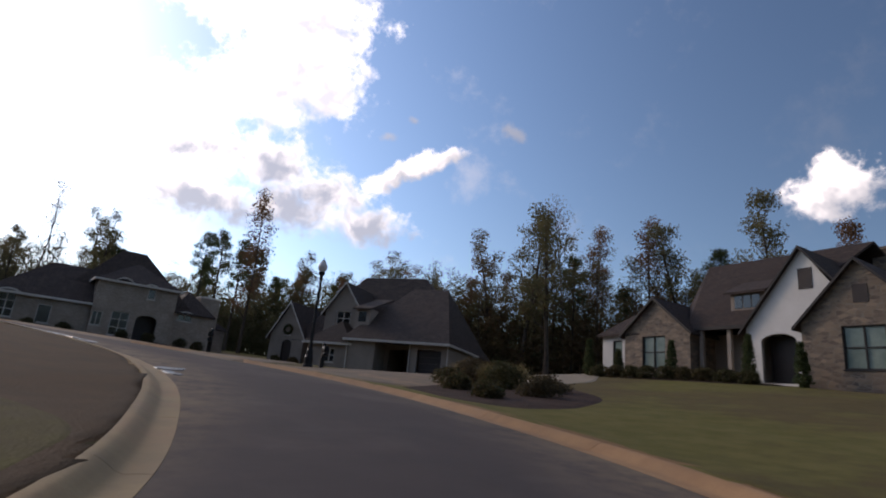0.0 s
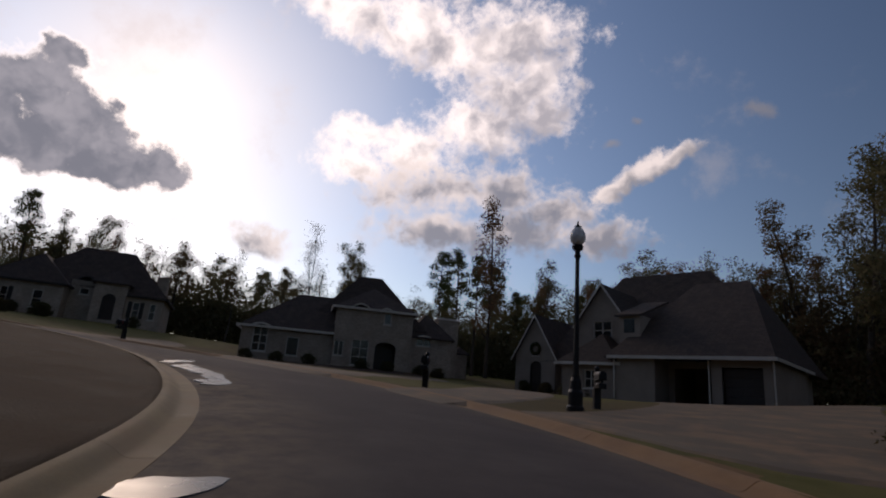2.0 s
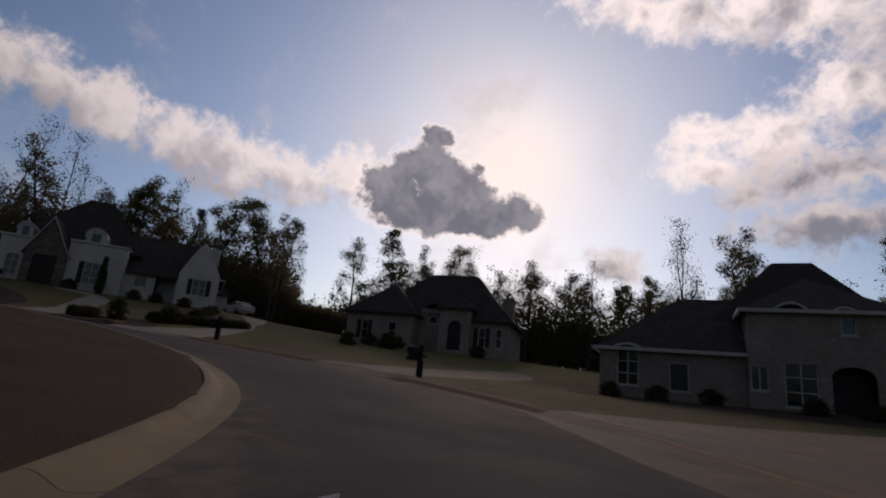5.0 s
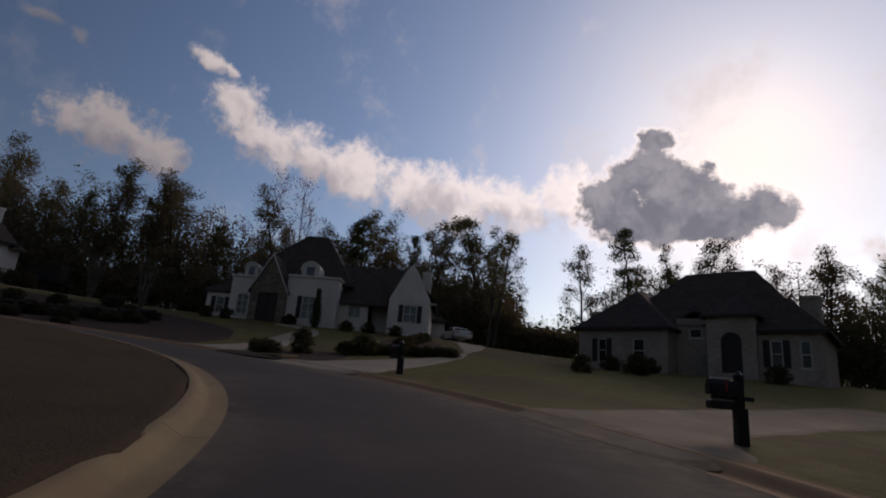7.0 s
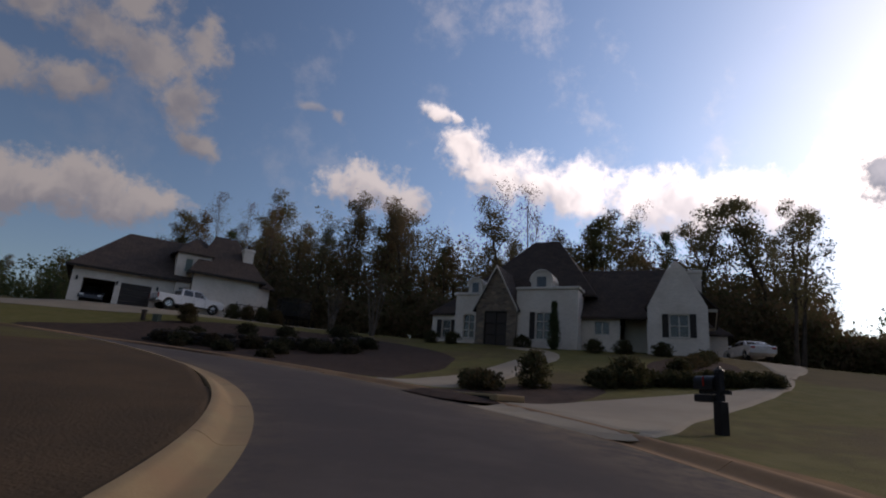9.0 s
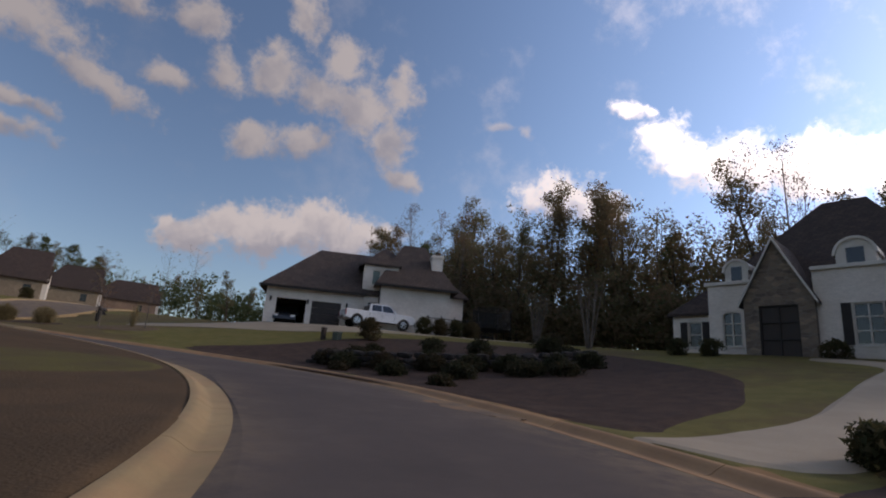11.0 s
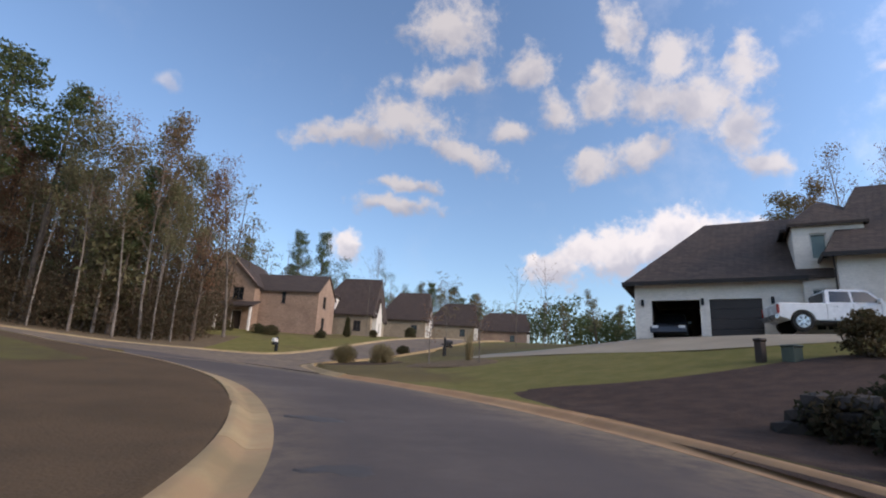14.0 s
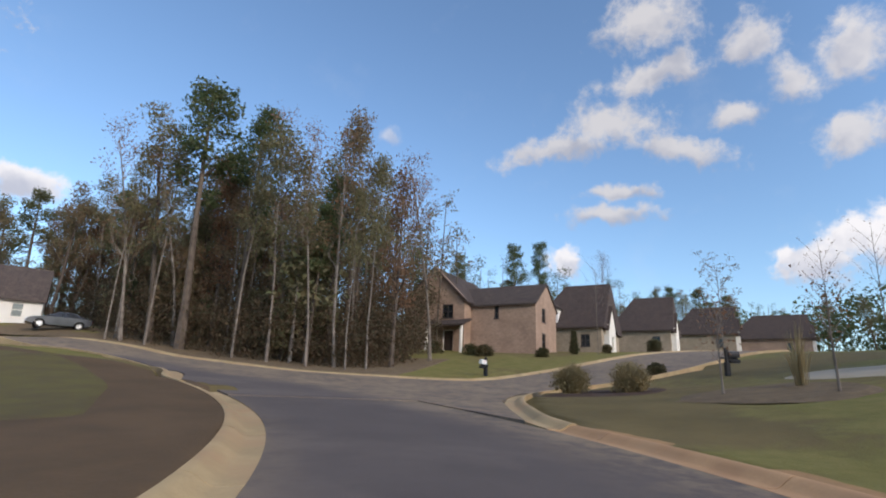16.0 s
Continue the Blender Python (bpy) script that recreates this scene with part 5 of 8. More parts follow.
def corner_garage_house():
    """The white painted brick house with two garage doors."""
    h = house(-59.3, -23.2, 10.15, 148, "white painted brick house with dark hipped roof and two garage doors")
    m = M_WHITE_BRICK
    shell(h, -0.85, 6.9, 0, 10, 3.0, m, front=[dict(a=(0.85, 3.2), z=(-0.05, 2.05), kind="hollow"), dict(a=(3.65, 6.0), z=(-0.05, 2.05), kind="hollow")])
    garage_door(h, 2.8, 5.15, 0.0, 2.05)
    bm = fresh()
    box(bm, -0.6, 6.6, 0.2, 9.6, -0.12, -0.05)
    part("garage_floor", bm, M_DRIVE, h)
    hip_roof(h, -0.85, 10.5, 0, 10, 3.0, 4.5, M_SHINGLE, ridge=(0.33, 0.9), over=0.5)
    eaves(h, -0.85, 6.5, 0, 10, 3.0, M_DARK_TRIM, 0.5)
    # tall dormer
    shell(h, 6.7, 9.6, 0.05, 6, 5.7, m, front=[dict(a=(0.7, 1.4), z=(3.9, 5.2), bars=(0, 0), pane=M_BLIND)])
    hip_roof(h, 6.7, 9.6, 0.05, 5, 5.7, 1.5, M_SHINGLE, over=0.2)
    hip_roof(h, 6.4, 11.0, 0.9, 9, 5.7, 2.6, M_SHINGLE, over=0.15, axis="u", ridge=(0.45, 0.55))
    shell(h, 6.9, 8.2, -0.3, 4, 2.95, m, front=[dict(a=(0.3, 1.2), z=(0.4, 2.4), bars=(1, 1))])
    # wing
    shell(h, 8.2, 14.0, -1.0, 9, 3.85, m)
    hip_roof(h, 8.2, 14.0, -1.0, 8.0, 3.85, 4.7, M_SHINGLE, over=0.5, axis="u", ridge=(0.36, 0.66))
    eaves(h, 8.2, 14.0, -1.0, 8.0, 3.85, M_DARK_TRIM, 0.5)
    shell(h, 14.0, 15.6, 1.0, 9, 3.7, m)
    hip_roof(h, 12.0, 15.6, 1.0, 9, 3.7, 2.2, M_SHINGLE, over=0.4)
    chimney(h, 12.5, 13.45, 0.6, 1.6, 3.5, 7.2, m, 1)
    for u in (-0.45, 2.48, 5.6):
        bm = fresh()
        box(bm, u - 0.07, u + 0.07, -0.16, -0.004, 1.75, 2.1, 0.02)
        part("wall_lantern", bm, M_METAL, h)
    bm = fresh()
    tube(bm, (8.1, -1.05, 0), (8.1, -1.05, 3.75), 0.05, 0.05, 6)
    part("downpipe", bm, M_DARK_TRIM, h)


def far_brick_house(x, y, z, turn, wide, deep, eave, rise, mat, label, dormer=True):
    """A side-on brick house further down the street, its front gable towards the street."""
    h = house(x, y, z, turn, label)
    shell(h, 0, wide, 0, deep, eave, mat, front=[dict(a=(wide * 0.7, wide * 0.7 + 1.0), z=(0.9, 2.2), bars=(1, 1), trim=M_DARK_TRIM)], right=[dict(a=(1.0, 2.2), z=(0.8, 2.3), bars=(1, 1)), dict(a=(4.0, 5.2), z=(0.8, 2.3), bars=(1, 1))])
    hip_roof(h, 0, wide, 0, deep, eave, rise, M_SHINGLE_BROWN, axis="u", ridge=(0.34, 0.98))
    shell(h, wide - 1.4, wide + 0.6, 1.0, 4.4, eave + 0.4, M_TRIM, right_top=[(1.6, eave + 2.6)], right=[dict(a=(1.0, 2.0), z=(0.9, 2.2), bars=(1, 1))])
    gable_roof(h, wide - 4, wide + 0.5, 1.0, 4.4, eave + 0.3, 2.3, M_SHINGLE_BROWN, axis="u", end=0.2)
    if dormer:
        bm = fresh()
        box(bm, wide * 0.02, wide * 0.36, 0.1, 3.6, eave, eave + 2.3)
        body = part("dormer", bm, M_STUCCO, h)
        bm = fresh()
        box(bm, wide * 0.14, wide * 0.25, 0.07, 0.096, eave + 0.6, eave + 1.6)
        part("pane", bm, M_GLASS, body)
        hip_roof(h, wide * 0.02, wide * 0.36, 0.1, 4.2, eave + 2.3, 1.1, M_SHINGLE_BROWN, over=0.25)


def tall_brick_house():
    """The two-storey brick house at the end of the street's lawn."""
    h = house(-26.4, -59.7, 12.0, 170, "two-storey tan brick house with gabled ends and a porch")
    m = M_RED_BRICK
    shell(h, -4.0, 3.2, -1.5, 8, 5.6, m, front=[dict(a=(4.6, 5.9), z=(3.6, 5.0), bars=(1, 1), trim=M_DARK_TRIM), dict(a=(4.8, 6.0), z=(0.2, 2.4), kind="door", bars=(0, 0), pane=M_DOOR), dict(a=(1.0, 2.2), z=(0.6, 2.2), bars=(1, 1), trim=M_DARK_TRIM)], front_top=[(3.6, 9.2)])
    gable_roof(h, -4.0, 3.2, -1.5, 8, 5.6, 3.5, M_SHINGLE_BROWN)
    slab_roof(h, [[(-0.5, -3.4, 2.7), (4.0, -3.4, 2.7), (4.0, -1.3, 3.5), (-0.5, -1.3, 3.5)]], M_SHINGLE_BROWN)
    for u in (-0.2, 3.7):
        bm = fresh()
        box(bm, u - 0.12, u + 0.12, -3.2, -2.96, -0.5, 2.6, 0.02)
        part("porch_post", bm, M_TRIM, h)
    shell(h, 3.2, 10.2, 0.0, 6.4, 5.2, m, front=[dict(a=(2.6, 3.1), z=(3.6, 4.9), bars=(0, 1), trim=M_DARK_TRIM)], right=[dict(a=(1.6, 2.7), z=(3.4, 4.8), bars=(1, 1), trim=M_DARK_TRIM), dict(a=(1.6, 2.7), z=(0.6, 2.3), bars=(1, 1), trim=M_DARK_TRIM)], right_top=[(3.1, 7.4)])
    gable_roof(h, 1.0, 10.2, 0.0, 6.4, 5.2, 2.3, M_SHINGLE, axis="u", end=0.15, over=0.3)


def gable_house_past_woods():
    """The white house glimpsed beyond the woods."""
    h = house(6.4, -40.6, 12.75, -125.5, "white stucco house with a grey gabled roof")
    shell(h, -4.2, 0, 1.0, 9, 2.5, M_STUCCO, front=[dict(a=(1.9, 2.8), z=(0.6, 1.9), bars=(0, 1))])
    gable_roof(h, -5.0, 0, 1.0, 9, 2.5, 3.4, M_SHINGLE, axis="u", end=0.2)
    shell(h, -9.0, -4.2, 0, 8, 2.7, M_STUCCO, front=[dict(a=(2.6, 3.9), z=(-0.1, 2.2), kind="hollow", arch=0.4)], front_top=[(2.4, 5.4)])
    gable_roof(h, -9.0, -4.2, 0, 8, 2.7, 2.8, M_SHINGLE, trim=M_TRIM)
    bm = fresh()
    box(bm, -6.6, -5.1, 1.5, 1.6, -0.1, 2.2)
    part("door", bm, M_DOOR, h)


pale_two_storey_house()
gabled_brick_house()
stone_and_white_house()
shuttered_stone_house()
white_cottage()
corner_garage_house()
tall_brick_house()
far_brick_house(-34.6, -68.0, 12.8, 170, 7.6, 9, 3.0, 5.6, M_TAN_BRICK, "single-storey buff brick house with a white dormer")
far_brick_house(-42.5, -84.0, 14.4, 170, 7.6, 9, 3.0, 5.2, M_TAN_BRICK, "single-storey buff brick house beside its twin", False)
far_brick_house(-51.2, -99.4, 15.8, 170, 9.0, 9, 2.9, 4.8, M_TAN_BRICK, "long single-storey brown brick house down the street", False)
far_brick_house(-61.2, -111.2, 16.4, 170, 12.0, 9, 2.9, 4.6, M_RED_BRICK, "low single-storey brown brick house on the street", False)
gable_house_past_woods()
# ---------------------------------------------------------------- side streets, drives, beds
def paved_strip(points, offsets, mat, label, step=1.2):
    """A street laid on its bed, each point at the bed's own height."""
    line = drape(points, 0, step)
    verts = [(x + sx * s, y + sy * s, pave_z(x + sx * s, y + sy * s) + h) for x, y, z, sx, sy in line for s, h in offsets]
    n = len(offsets)
    faces = [(i * n + k, i * n + n + k, i * n + n + k + 1, i * n + k + 1) for i in range(len(line) - 1) for k in range(n - 1)]
    return tagged(sheet("road", verts, faces, mat), label, "road", kind="structure")


paved_strip(CROSS, [(-3.7, 0), (-1.5, 0.02), (1.5, 0.02), (3.7, 0)], M_ASPHALT, "grey asphalt cross street running past the brick houses")


def kerb_line(points, side, label, step=1.2):
    run = tagged(new("kerb"), label, "kerb", kind="structure")
    line = drape(points, 0, step)
    for i in range(0, len(line) - 1, 3):
        kerb_piece(run, [(x, y, pave_z(x, y), sx, sy, 0.0) for x, y, z, sx, sy in line[i:i + 4]], side, M_CURB)


def beside(points, off, keep):
    """A line parallel to another, kept where the test holds."""
    out = []
    for a, b in zip(points, points[1:]):
        w = (Vector(b) - Vector(a)).normalized()
        p = (a[0] + w.y * off, a[1] - w.x * off)
        if keep(p):
            out.append(p)
    return out


kerb_line(beside(CROSS, -3.7, lambda p: True), -1, "concrete kerb along the wooded side of the cross street")
kerb_line(ISLAND_TIP, 1, "concrete kerb round the island's tip", 0.9)
kerb_line(CORNER, 1, "rounded concrete kerb at the street corner", 0.8)

def patch(name, outline, mat, label, category, lift=0.03, cell=0.9, kind="structure", round_off=2, z_of=None, rim=0.0, ragged=0.0):
    """A flat area laid on the ground inside a plan outline, with a soft uneven edge."""
    ring = [Vector((*p, 0)) for p in (curve(list(outline) + [outline[0]], round_off)[:-1] if round_off else outline)]
    if ragged:
        fine = []
        for a, b in zip(ring, ring[1:] + ring[:1]):
            steps = max(1, int((b - a).length / 0.12))
            fine += [a.lerp(b, k / steps) for k in range(steps)]
        ring = [p + Vector((noise.noise(p * 2.3), noise.noise(p * 2.3 + Vector((7, 3, 1))), 0)) * ragged + Vector((noise.noise(p * 7), noise.noise(p * 7 + Vector((7, 3, 1))), 0)) * ragged * 0.4 for p in fine]
    bm = fresh()
    face = bm.faces.new([bm.verts.new(p) for p in ring])
    x0, x1 = min(p.x for p in ring), max(p.x for p in ring)
    y0, y1 = min(p.y for p in ring), max(p.y for p in ring)
    x = x0 + cell
    while x < x1:
        bmesh.ops.bisect_plane(bm, geom=bm.verts[:] + bm.edges[:] + bm.faces[:], plane_co=(x, 0, 0), plane_no=(1, 0, 0))
        x += cell
    y = y0 + cell
    while y < y1:
        bmesh.ops.bisect_plane(bm, geom=bm.verts[:] + bm.edges[:] + bm.faces[:], plane_co=(0, y, 0), plane_no=(0, 1, 0))
        y += cell
    for v in bm.verts:
        v.co.z = (z_of or ground_z)(v.co.x, v.co.y) + lift
    edge = [e for e in bm.edges if e.is_boundary]
    away = {}
    for e in edge:
        centre = e.link_faces[0].calc_center_median()
        d = (e.verts[1].co - e.verts[0].co).to_2d()
        w = Vector((d.y, -d.x)).normalized()
        if w.dot(e.verts[0].co.to_2d() - centre.to_2d()) < 0:
            w = -w
        for v in e.verts:
            away.setdefault(tuple(round(c, 4) for c in v.co), Vector((0, 0)))
            away[tuple(round(c, 4) for c in v.co)] += w
    made = bmesh.ops.extrude_edge_only(bm, edges=edge)
    for v in made["geom"]:
        if isinstance(v, bmesh.types.BMVert):
            w = away.get(tuple(round(c, 4) for c in v.co), Vector((0, 0)))
            w = w.normalized() * rim if w.length > 1e-4 else w
            v.co += Vector((w.x, w.y, -lift - 0.06))
    bmesh.ops.recalc_face_normals(bm, faces=bm.faces)
    ob = part(name, bm, mat)
    return tagged(ob, label, category, kind=kind)


def drive_z(x, y):
    """The ground, ramped down over the kerb to the asphalt."""
    deg = math.degrees(math.atan2(y - LOOP[1], x - LOOP[0]))
    deg = deg if deg > -70 else deg + 360
    s = (math.hypot(x - LOOP[0], y - LOOP[1]) - lane(deg) - EDGE_OUT) / 0.62
    if -28 < deg < 222 and s < 1.0:
        return road_z(deg) + 0.115 * max(0.0, s) - 0.01
    return ground_z(x, y) + 0.012


patch("road_junction", APRON, M_ASPHALT, "asphalt apron where the loop meets the cross street", "road", 0.03, 0.9, round_off=0, z_of=pave_z)
patch("driveway", [(-44.5, 18.3), (-45.6, 19.2), (-47.7, 20.2), (-50.8, 21.8), (-56, 25.2), (-66, 28.0), (-79, 29.5), (-80, 25.5), (-70, 26.4), (-60, 27.0), (-51.8, 24.6), (-46.4, 23.0), (-43.2, 22.6), (-42.0, 22.4)], M_DRIVE, "pale concrete driveway beside the white cottage", "driveway", cell=0.6, z_of=drive_z, rim=0.3)
patch("driveway", [(-48.6, 13.2), (-48.2, 15.9), (-52.6, 16.4), (-57.7, 15.6), (-65.0, 15.9), (-69.6, 13.0), (-69.4, 10.0), (-66.9, 14.2), (-62.2, 14.1), (-58.2, 14.2), (-53.0, 14.6)], M_DRIVE, "concrete front walk curving up to the white cottage", "driveway", cell=0.6, z_of=drive_z, rim=0.3)
patch("driveway", [(-35.0, 26.8), (-36.6, 28.8), (-39.2, 31.1), (-43.4, 36.4), (-48.5, 43.5), (-46.0, 45), (-39.6, 36.8), (-35.4, 32.2), (-33.2, 30.2), (-31.0, 29.6), (-30.6, 28.4)], M_OLD_DRIVE, "clay-stained concrete driveway to the shuttered brick house", "driveway", cell=0.6, z_of=drive_z, rim=0.3)
patch("driveway", [(-6.2, 24.0), (-0.2, 19.4), (3.0, 24), (2.0, 34), (5, 48), (-7, 50.5), (-4.5, 38), (-4.5, 29)], M_OLD_DRIVE, "broad clay-stained concrete driveway to the garages", "driveway", cell=0.6, z_of=drive_z, rim=0.3)
patch("driveway", [(4.4, 30), (8.2, 31.5), (11.5, 40), (12.0, 50), (8, 50), (7.2, 40)], M_DRIVE, "concrete driveway beside the stone house", "driveway", cell=0.6, z_of=drive_z, rim=0.3)
patch("driveway", [on_loop(57.4, 26.6), on_loop(58.2, 28.6), (-8.2, 33), (-12.0, 45), (-14.6, 53), (-18.4, 54), (-15.6, 43), (-12.2, 33.5), on_loop(65.0, 28.8), on_loop(66.2, 26.6)], M_OLD_DRIVE, "clay-stained concrete driveway beside the street lamp", "driveway", cell=0.6, z_of=drive_z, rim=0.3)
patch("driveway", [(-24.0, 29.6), (-16.2, 27.4), (-15.5, 30), (-20, 38), (-22, 52), (-25, 52), (-24, 38)], M_OLD_DRIVE, "clay-stained concrete driveway to the pale two-storey house", "driveway", cell=0.6, z_of=drive_z, rim=0.3)
patch("driveway", [(-54.5, -27.5), (-60.2, -23.6), (-65, -20), (-70, -16.6), (-84, -6), (-84, -8), (-66, -14.0), (-58, -14.2), (-53.4, -22), (-49.8, -27.8), (-52, -31)], M_DRIVE, "pale concrete drive before the garage doors", "driveway", cell=0.6, z_of=drive_z, rim=0.3)
patch("mulch_bed", [(-0.1, 19.2), (2.2, 15.4), (5.6, 17.2), (7.0, 22), (5.6, 28), (2.6, 27)], M_MULCH, "raised brown mulch bed with shrubs at the kerb", "flower bed", 0.045, rim=0.6)
patch("mulch_bed", [on_loop(207, 30.6), on_loop(200, 29.2), on_loop(190, 28.8), on_loop(178, 28.75), on_loop(168, 28.6), on_loop(157.5, 28.7), (-51.6, 12.2), (-56, 12.4), (-62.5, 9.5), (-68, -1), (-66.5, -8.6), (-60, -11.4), (-54, -11)], M_MULCH, "wide brown mulch bank below the garage house", "flower bed", 0.045, rim=0.6)
patch("mulch_bed", [(-46.2, 16.2), (-44.9, 18.4), (-48.4, 20.0), (-53, 20.2), (-52, 17.0)], M_MULCH, "small mulch bed with shrubs between the drives", "flower bed", 0.045, rim=0.6)
patch("mulch_bed", [(-57, 21.4), (-67, 20.5), (-68.5, 25), (-58, 23.8)], M_MULCH, "mulch bed under the cottage's hedge", "flower bed", 0.045, rim=0.6)
patch("mulch_bed", [(-42.2, -25.4), (-43, -28.6), (-46.4, -29.4), (-45.8, -25.6)], M_MULCH, "mulch bed round the clipped shrubs at the corner", "flower bed", 0.045, rim=0.6)
patch("mulch_bed", [(-30, 47), (-25, 53), (-28, 55), (-41, 44.5), (-40, 42.5)], M_MULCH, "planting bed along the pale house's front", "flower bed", 0.045, rim=0.6)
patch("mulch_bed", [(12.4, 45), (17.5, 38.4), (20.5, 33), (18.4, 32), (13.0, 38.4), (10.6, 44)], M_MULCH, "planting bed along the stone house's front", "flower bed", 0.045, rim=0.6)
def road_film(x, y):
    deg = math.degrees(math.atan2(y - LOOP[1], x - LOOP[0]))
    return road_z(deg if deg > -70 else deg + 360) + 0.02


patch("water_puddle", [on_loop(d, r) for d, r in ((71.3, 21.4), (73.6, 21.9), (70, 21.8), (68.7, 21.74), (65.6, 21.9), (62.3, 21.72), (60.2, 21.65), (58.7, 21.5), (58.2, 21.2), (58.0, 20.9), (60.4, 20.92), (61.4, 21.2), (64.2, 21.32), (67.1, 21.2), (69.2, 20.95), (70.4, 21.1))], M_WET, "shallow puddle shining on the asphalt beside the kerb", "puddle", 0.007, 0.5, round_off=1, z_of=road_film, ragged=0.16, rim=0.08)
patch("water_puddle", [on_loop(d, r) for d, r in ((72.6, 20.95), (75.0, 21.4), (77.1, 22.4), (78.7, 23.4), (79.3, 24.4), (78.9, 25.0), (78.3, 24.3), (77.5, 23.4), (75.8, 22.4), (73.8, 21.6), (72.0, 21.2))], M_WET, "thin wet line across the asphalt from the puddle", "puddle", 0.007, 0.4, round_off=1, z_of=road_film, ragged=0.16, rim=0.08)
patch("water_puddle", [on_loop(d, r) for d, r in ((36.8, 20.95), (37.5, 21.3), (37.9, 21.8), (36.9, 21.85), (36.1, 21.5), (35.6, 21.2))], M_WET, "small damp streak on the asphalt by the kerb", "puddle", 0.007, 0.4, round_off=1, z_of=road_film, ragged=0.16, rim=0.08)
patch("water_puddle", [on_loop(d, r) for d, r in ((35.0, 21.0), (34.6, 21.4), (33.2, 21.55), (32.4, 21.3), (33.8, 21.1))], M_WET, "small damp spot on the asphalt by the kerb", "puddle", 0.007, 0.4, round_off=1, z_of=road_film, ragged=0.16, rim=0.08)


patch("sod_patch", [on_loop(d, lane(d, KERB_IN) - 0.95 - 0.5 * (d in (178, 169.5))) for d in (178, 175.5, 172.5, 169.5)] + [(-41.4, 6.2), (-38.5, 5.8), (-36.0, 3.4), (-37.5, 1.4), (-41.0, 1.4)], M_SOD, "green sod laid on the brown island", "sod", 0.02, rim=0.5)
patch("sod_patch", [on_loop(d, lane(d, KERB_IN) - 0.95 - 0.5 * (d in (3, 14.5))) for d in (3, 6, 9, 12, 14.5)] + [(-4.6, 7.4), (-7, 6.6), (-6.5, 3.5), (-4, 2.0)], M_SOD, "green sod laid on the brown island", "sod", 0.02, rim=0.5)
patch("sod_patch", [(-37, -12), (-32, -16.5), (-27, -18.5), (-22, -20), (-21, -16), (-29, -12), (-35, -9)], M_SOD, "green sod laid on the brown island", "sod", 0.02, rim=0.5)
# two darker blotches laid on the asphalt near the island kerb
patch("road_stain", [on_loop(d, r) for d, r in ((186.9, 22.35), (187.6, 22.7), (187.0, 23.4), (186.3, 23.3), (186.2, 22.7))], M_DARK_BLOTCH, "dark blotch on the asphalt", "stain", 0.004, 0.4, round_off=1, z_of=lambda x, y: road_film(x, y) + 0.004, ragged=0.2, rim=0.12)
patch("road_stain", [on_loop(d, r) for d, r in ((196.4, 22.3), (196.2, 22.8), (194.6, 23.3), (194.1, 22.9), (195.2, 22.4))], M_DARK_BLOTCH, "dark blotch on the asphalt", "stain", 0.004, 0.4, round_off=1, z_of=lambda x, y: road_film(x, y) + 0.004, ragged=0.25, rim=0.12)


patch("road_stain", [on_loop(d, r) for d, r in ((166.4, 26.7), (167.2, 27.4), (164.6, 27.65), (161.6, 27.6), (160.8, 27.3), (162.4, 26.9), (164.2, 26.5))], M_CLAY, "red clay washed over the asphalt by the kerb", "stain", 0.002, 0.4, round_off=1, z_of=lambda x, y: road_film(x, y) - 0.004, ragged=0.3, rim=0.25)
WOOD_EDGE = beside(CROSS, -4.55, lambda p: -33 < p[0] < 30)
patch("leaf_litter", WOOD_EDGE + [(p[0] + 1.0, p[1] - 13) for p in reversed(WOOD_EDGE)], M_LITTER, "brown fallen leaves at the foot of the woods", "leaf litter", 0.025, 1.2, round_off=0, rim=0.2)


# ---------------------------------------------------------------- trees
def leaf_cloud(rng, centres, per, spread, size, flat=0.8):
    """Many small leaf cards round the given centres."""
    g = np.random.default_rng(rng.randrange(10 ** 6))
    c = np.repeat(np.array(centres), per, 0)
    c = c + np.clip(g.normal(0, 0.85, c.shape), -1.35, 1.35) * np.array([spread, spread, spread * flat])
    n = len(c)
    a, b = g.normal(0, 1, (n, 3)), g.normal(0, 1, (n, 3))
    a /= np.linalg.norm(a, axis=1, keepdims=True)
    b -= a * (a * b).sum(1, keepdims=True)
    b /= np.linalg.norm(b, axis=1, keepdims=True)
    s = size * g.uniform(0.55, 1.25, (n, 1))
    a, b = a * s, b * s * g.uniform(0.5, 0.9, (n, 1))
    v = np.stack([c - a, c + 0.2 * a + b, c + a - 0.6 * b], 1).reshape(-1, 3)
    f = np.arange(n * 3).reshape(n, 3)
    return v, f


def leaf_part(name, parent, clouds, mat):
    verts, faces, base = [], [], 0
    for v, f in clouds:
        verts.append(v)
        faces.append(f + base)
        base += len(v)
    return sheet(name, np.concatenate(verts).tolist(), np.concatenate(faces).tolist(), mat, parent)


def bend(rng, height, radius, lean):
    """The trunk's line, slightly crooked."""
    pts, p = [], Vector((0, 0, -0.3))
    d = Vector((rng.uniform(-lean, lean), rng.uniform(-lean, lean), 1))
    for k in range(6):
        pts.append((p.copy(), radius * (1 - 0.15 * k) * (1.35 if k == 0 else 1)))
        p = p + d.normalized() * height / 5.2
        d += Vector((rng.uniform(-lean, lean), rng.uniform(-lean, lean), 0)) * 0.6
    return pts


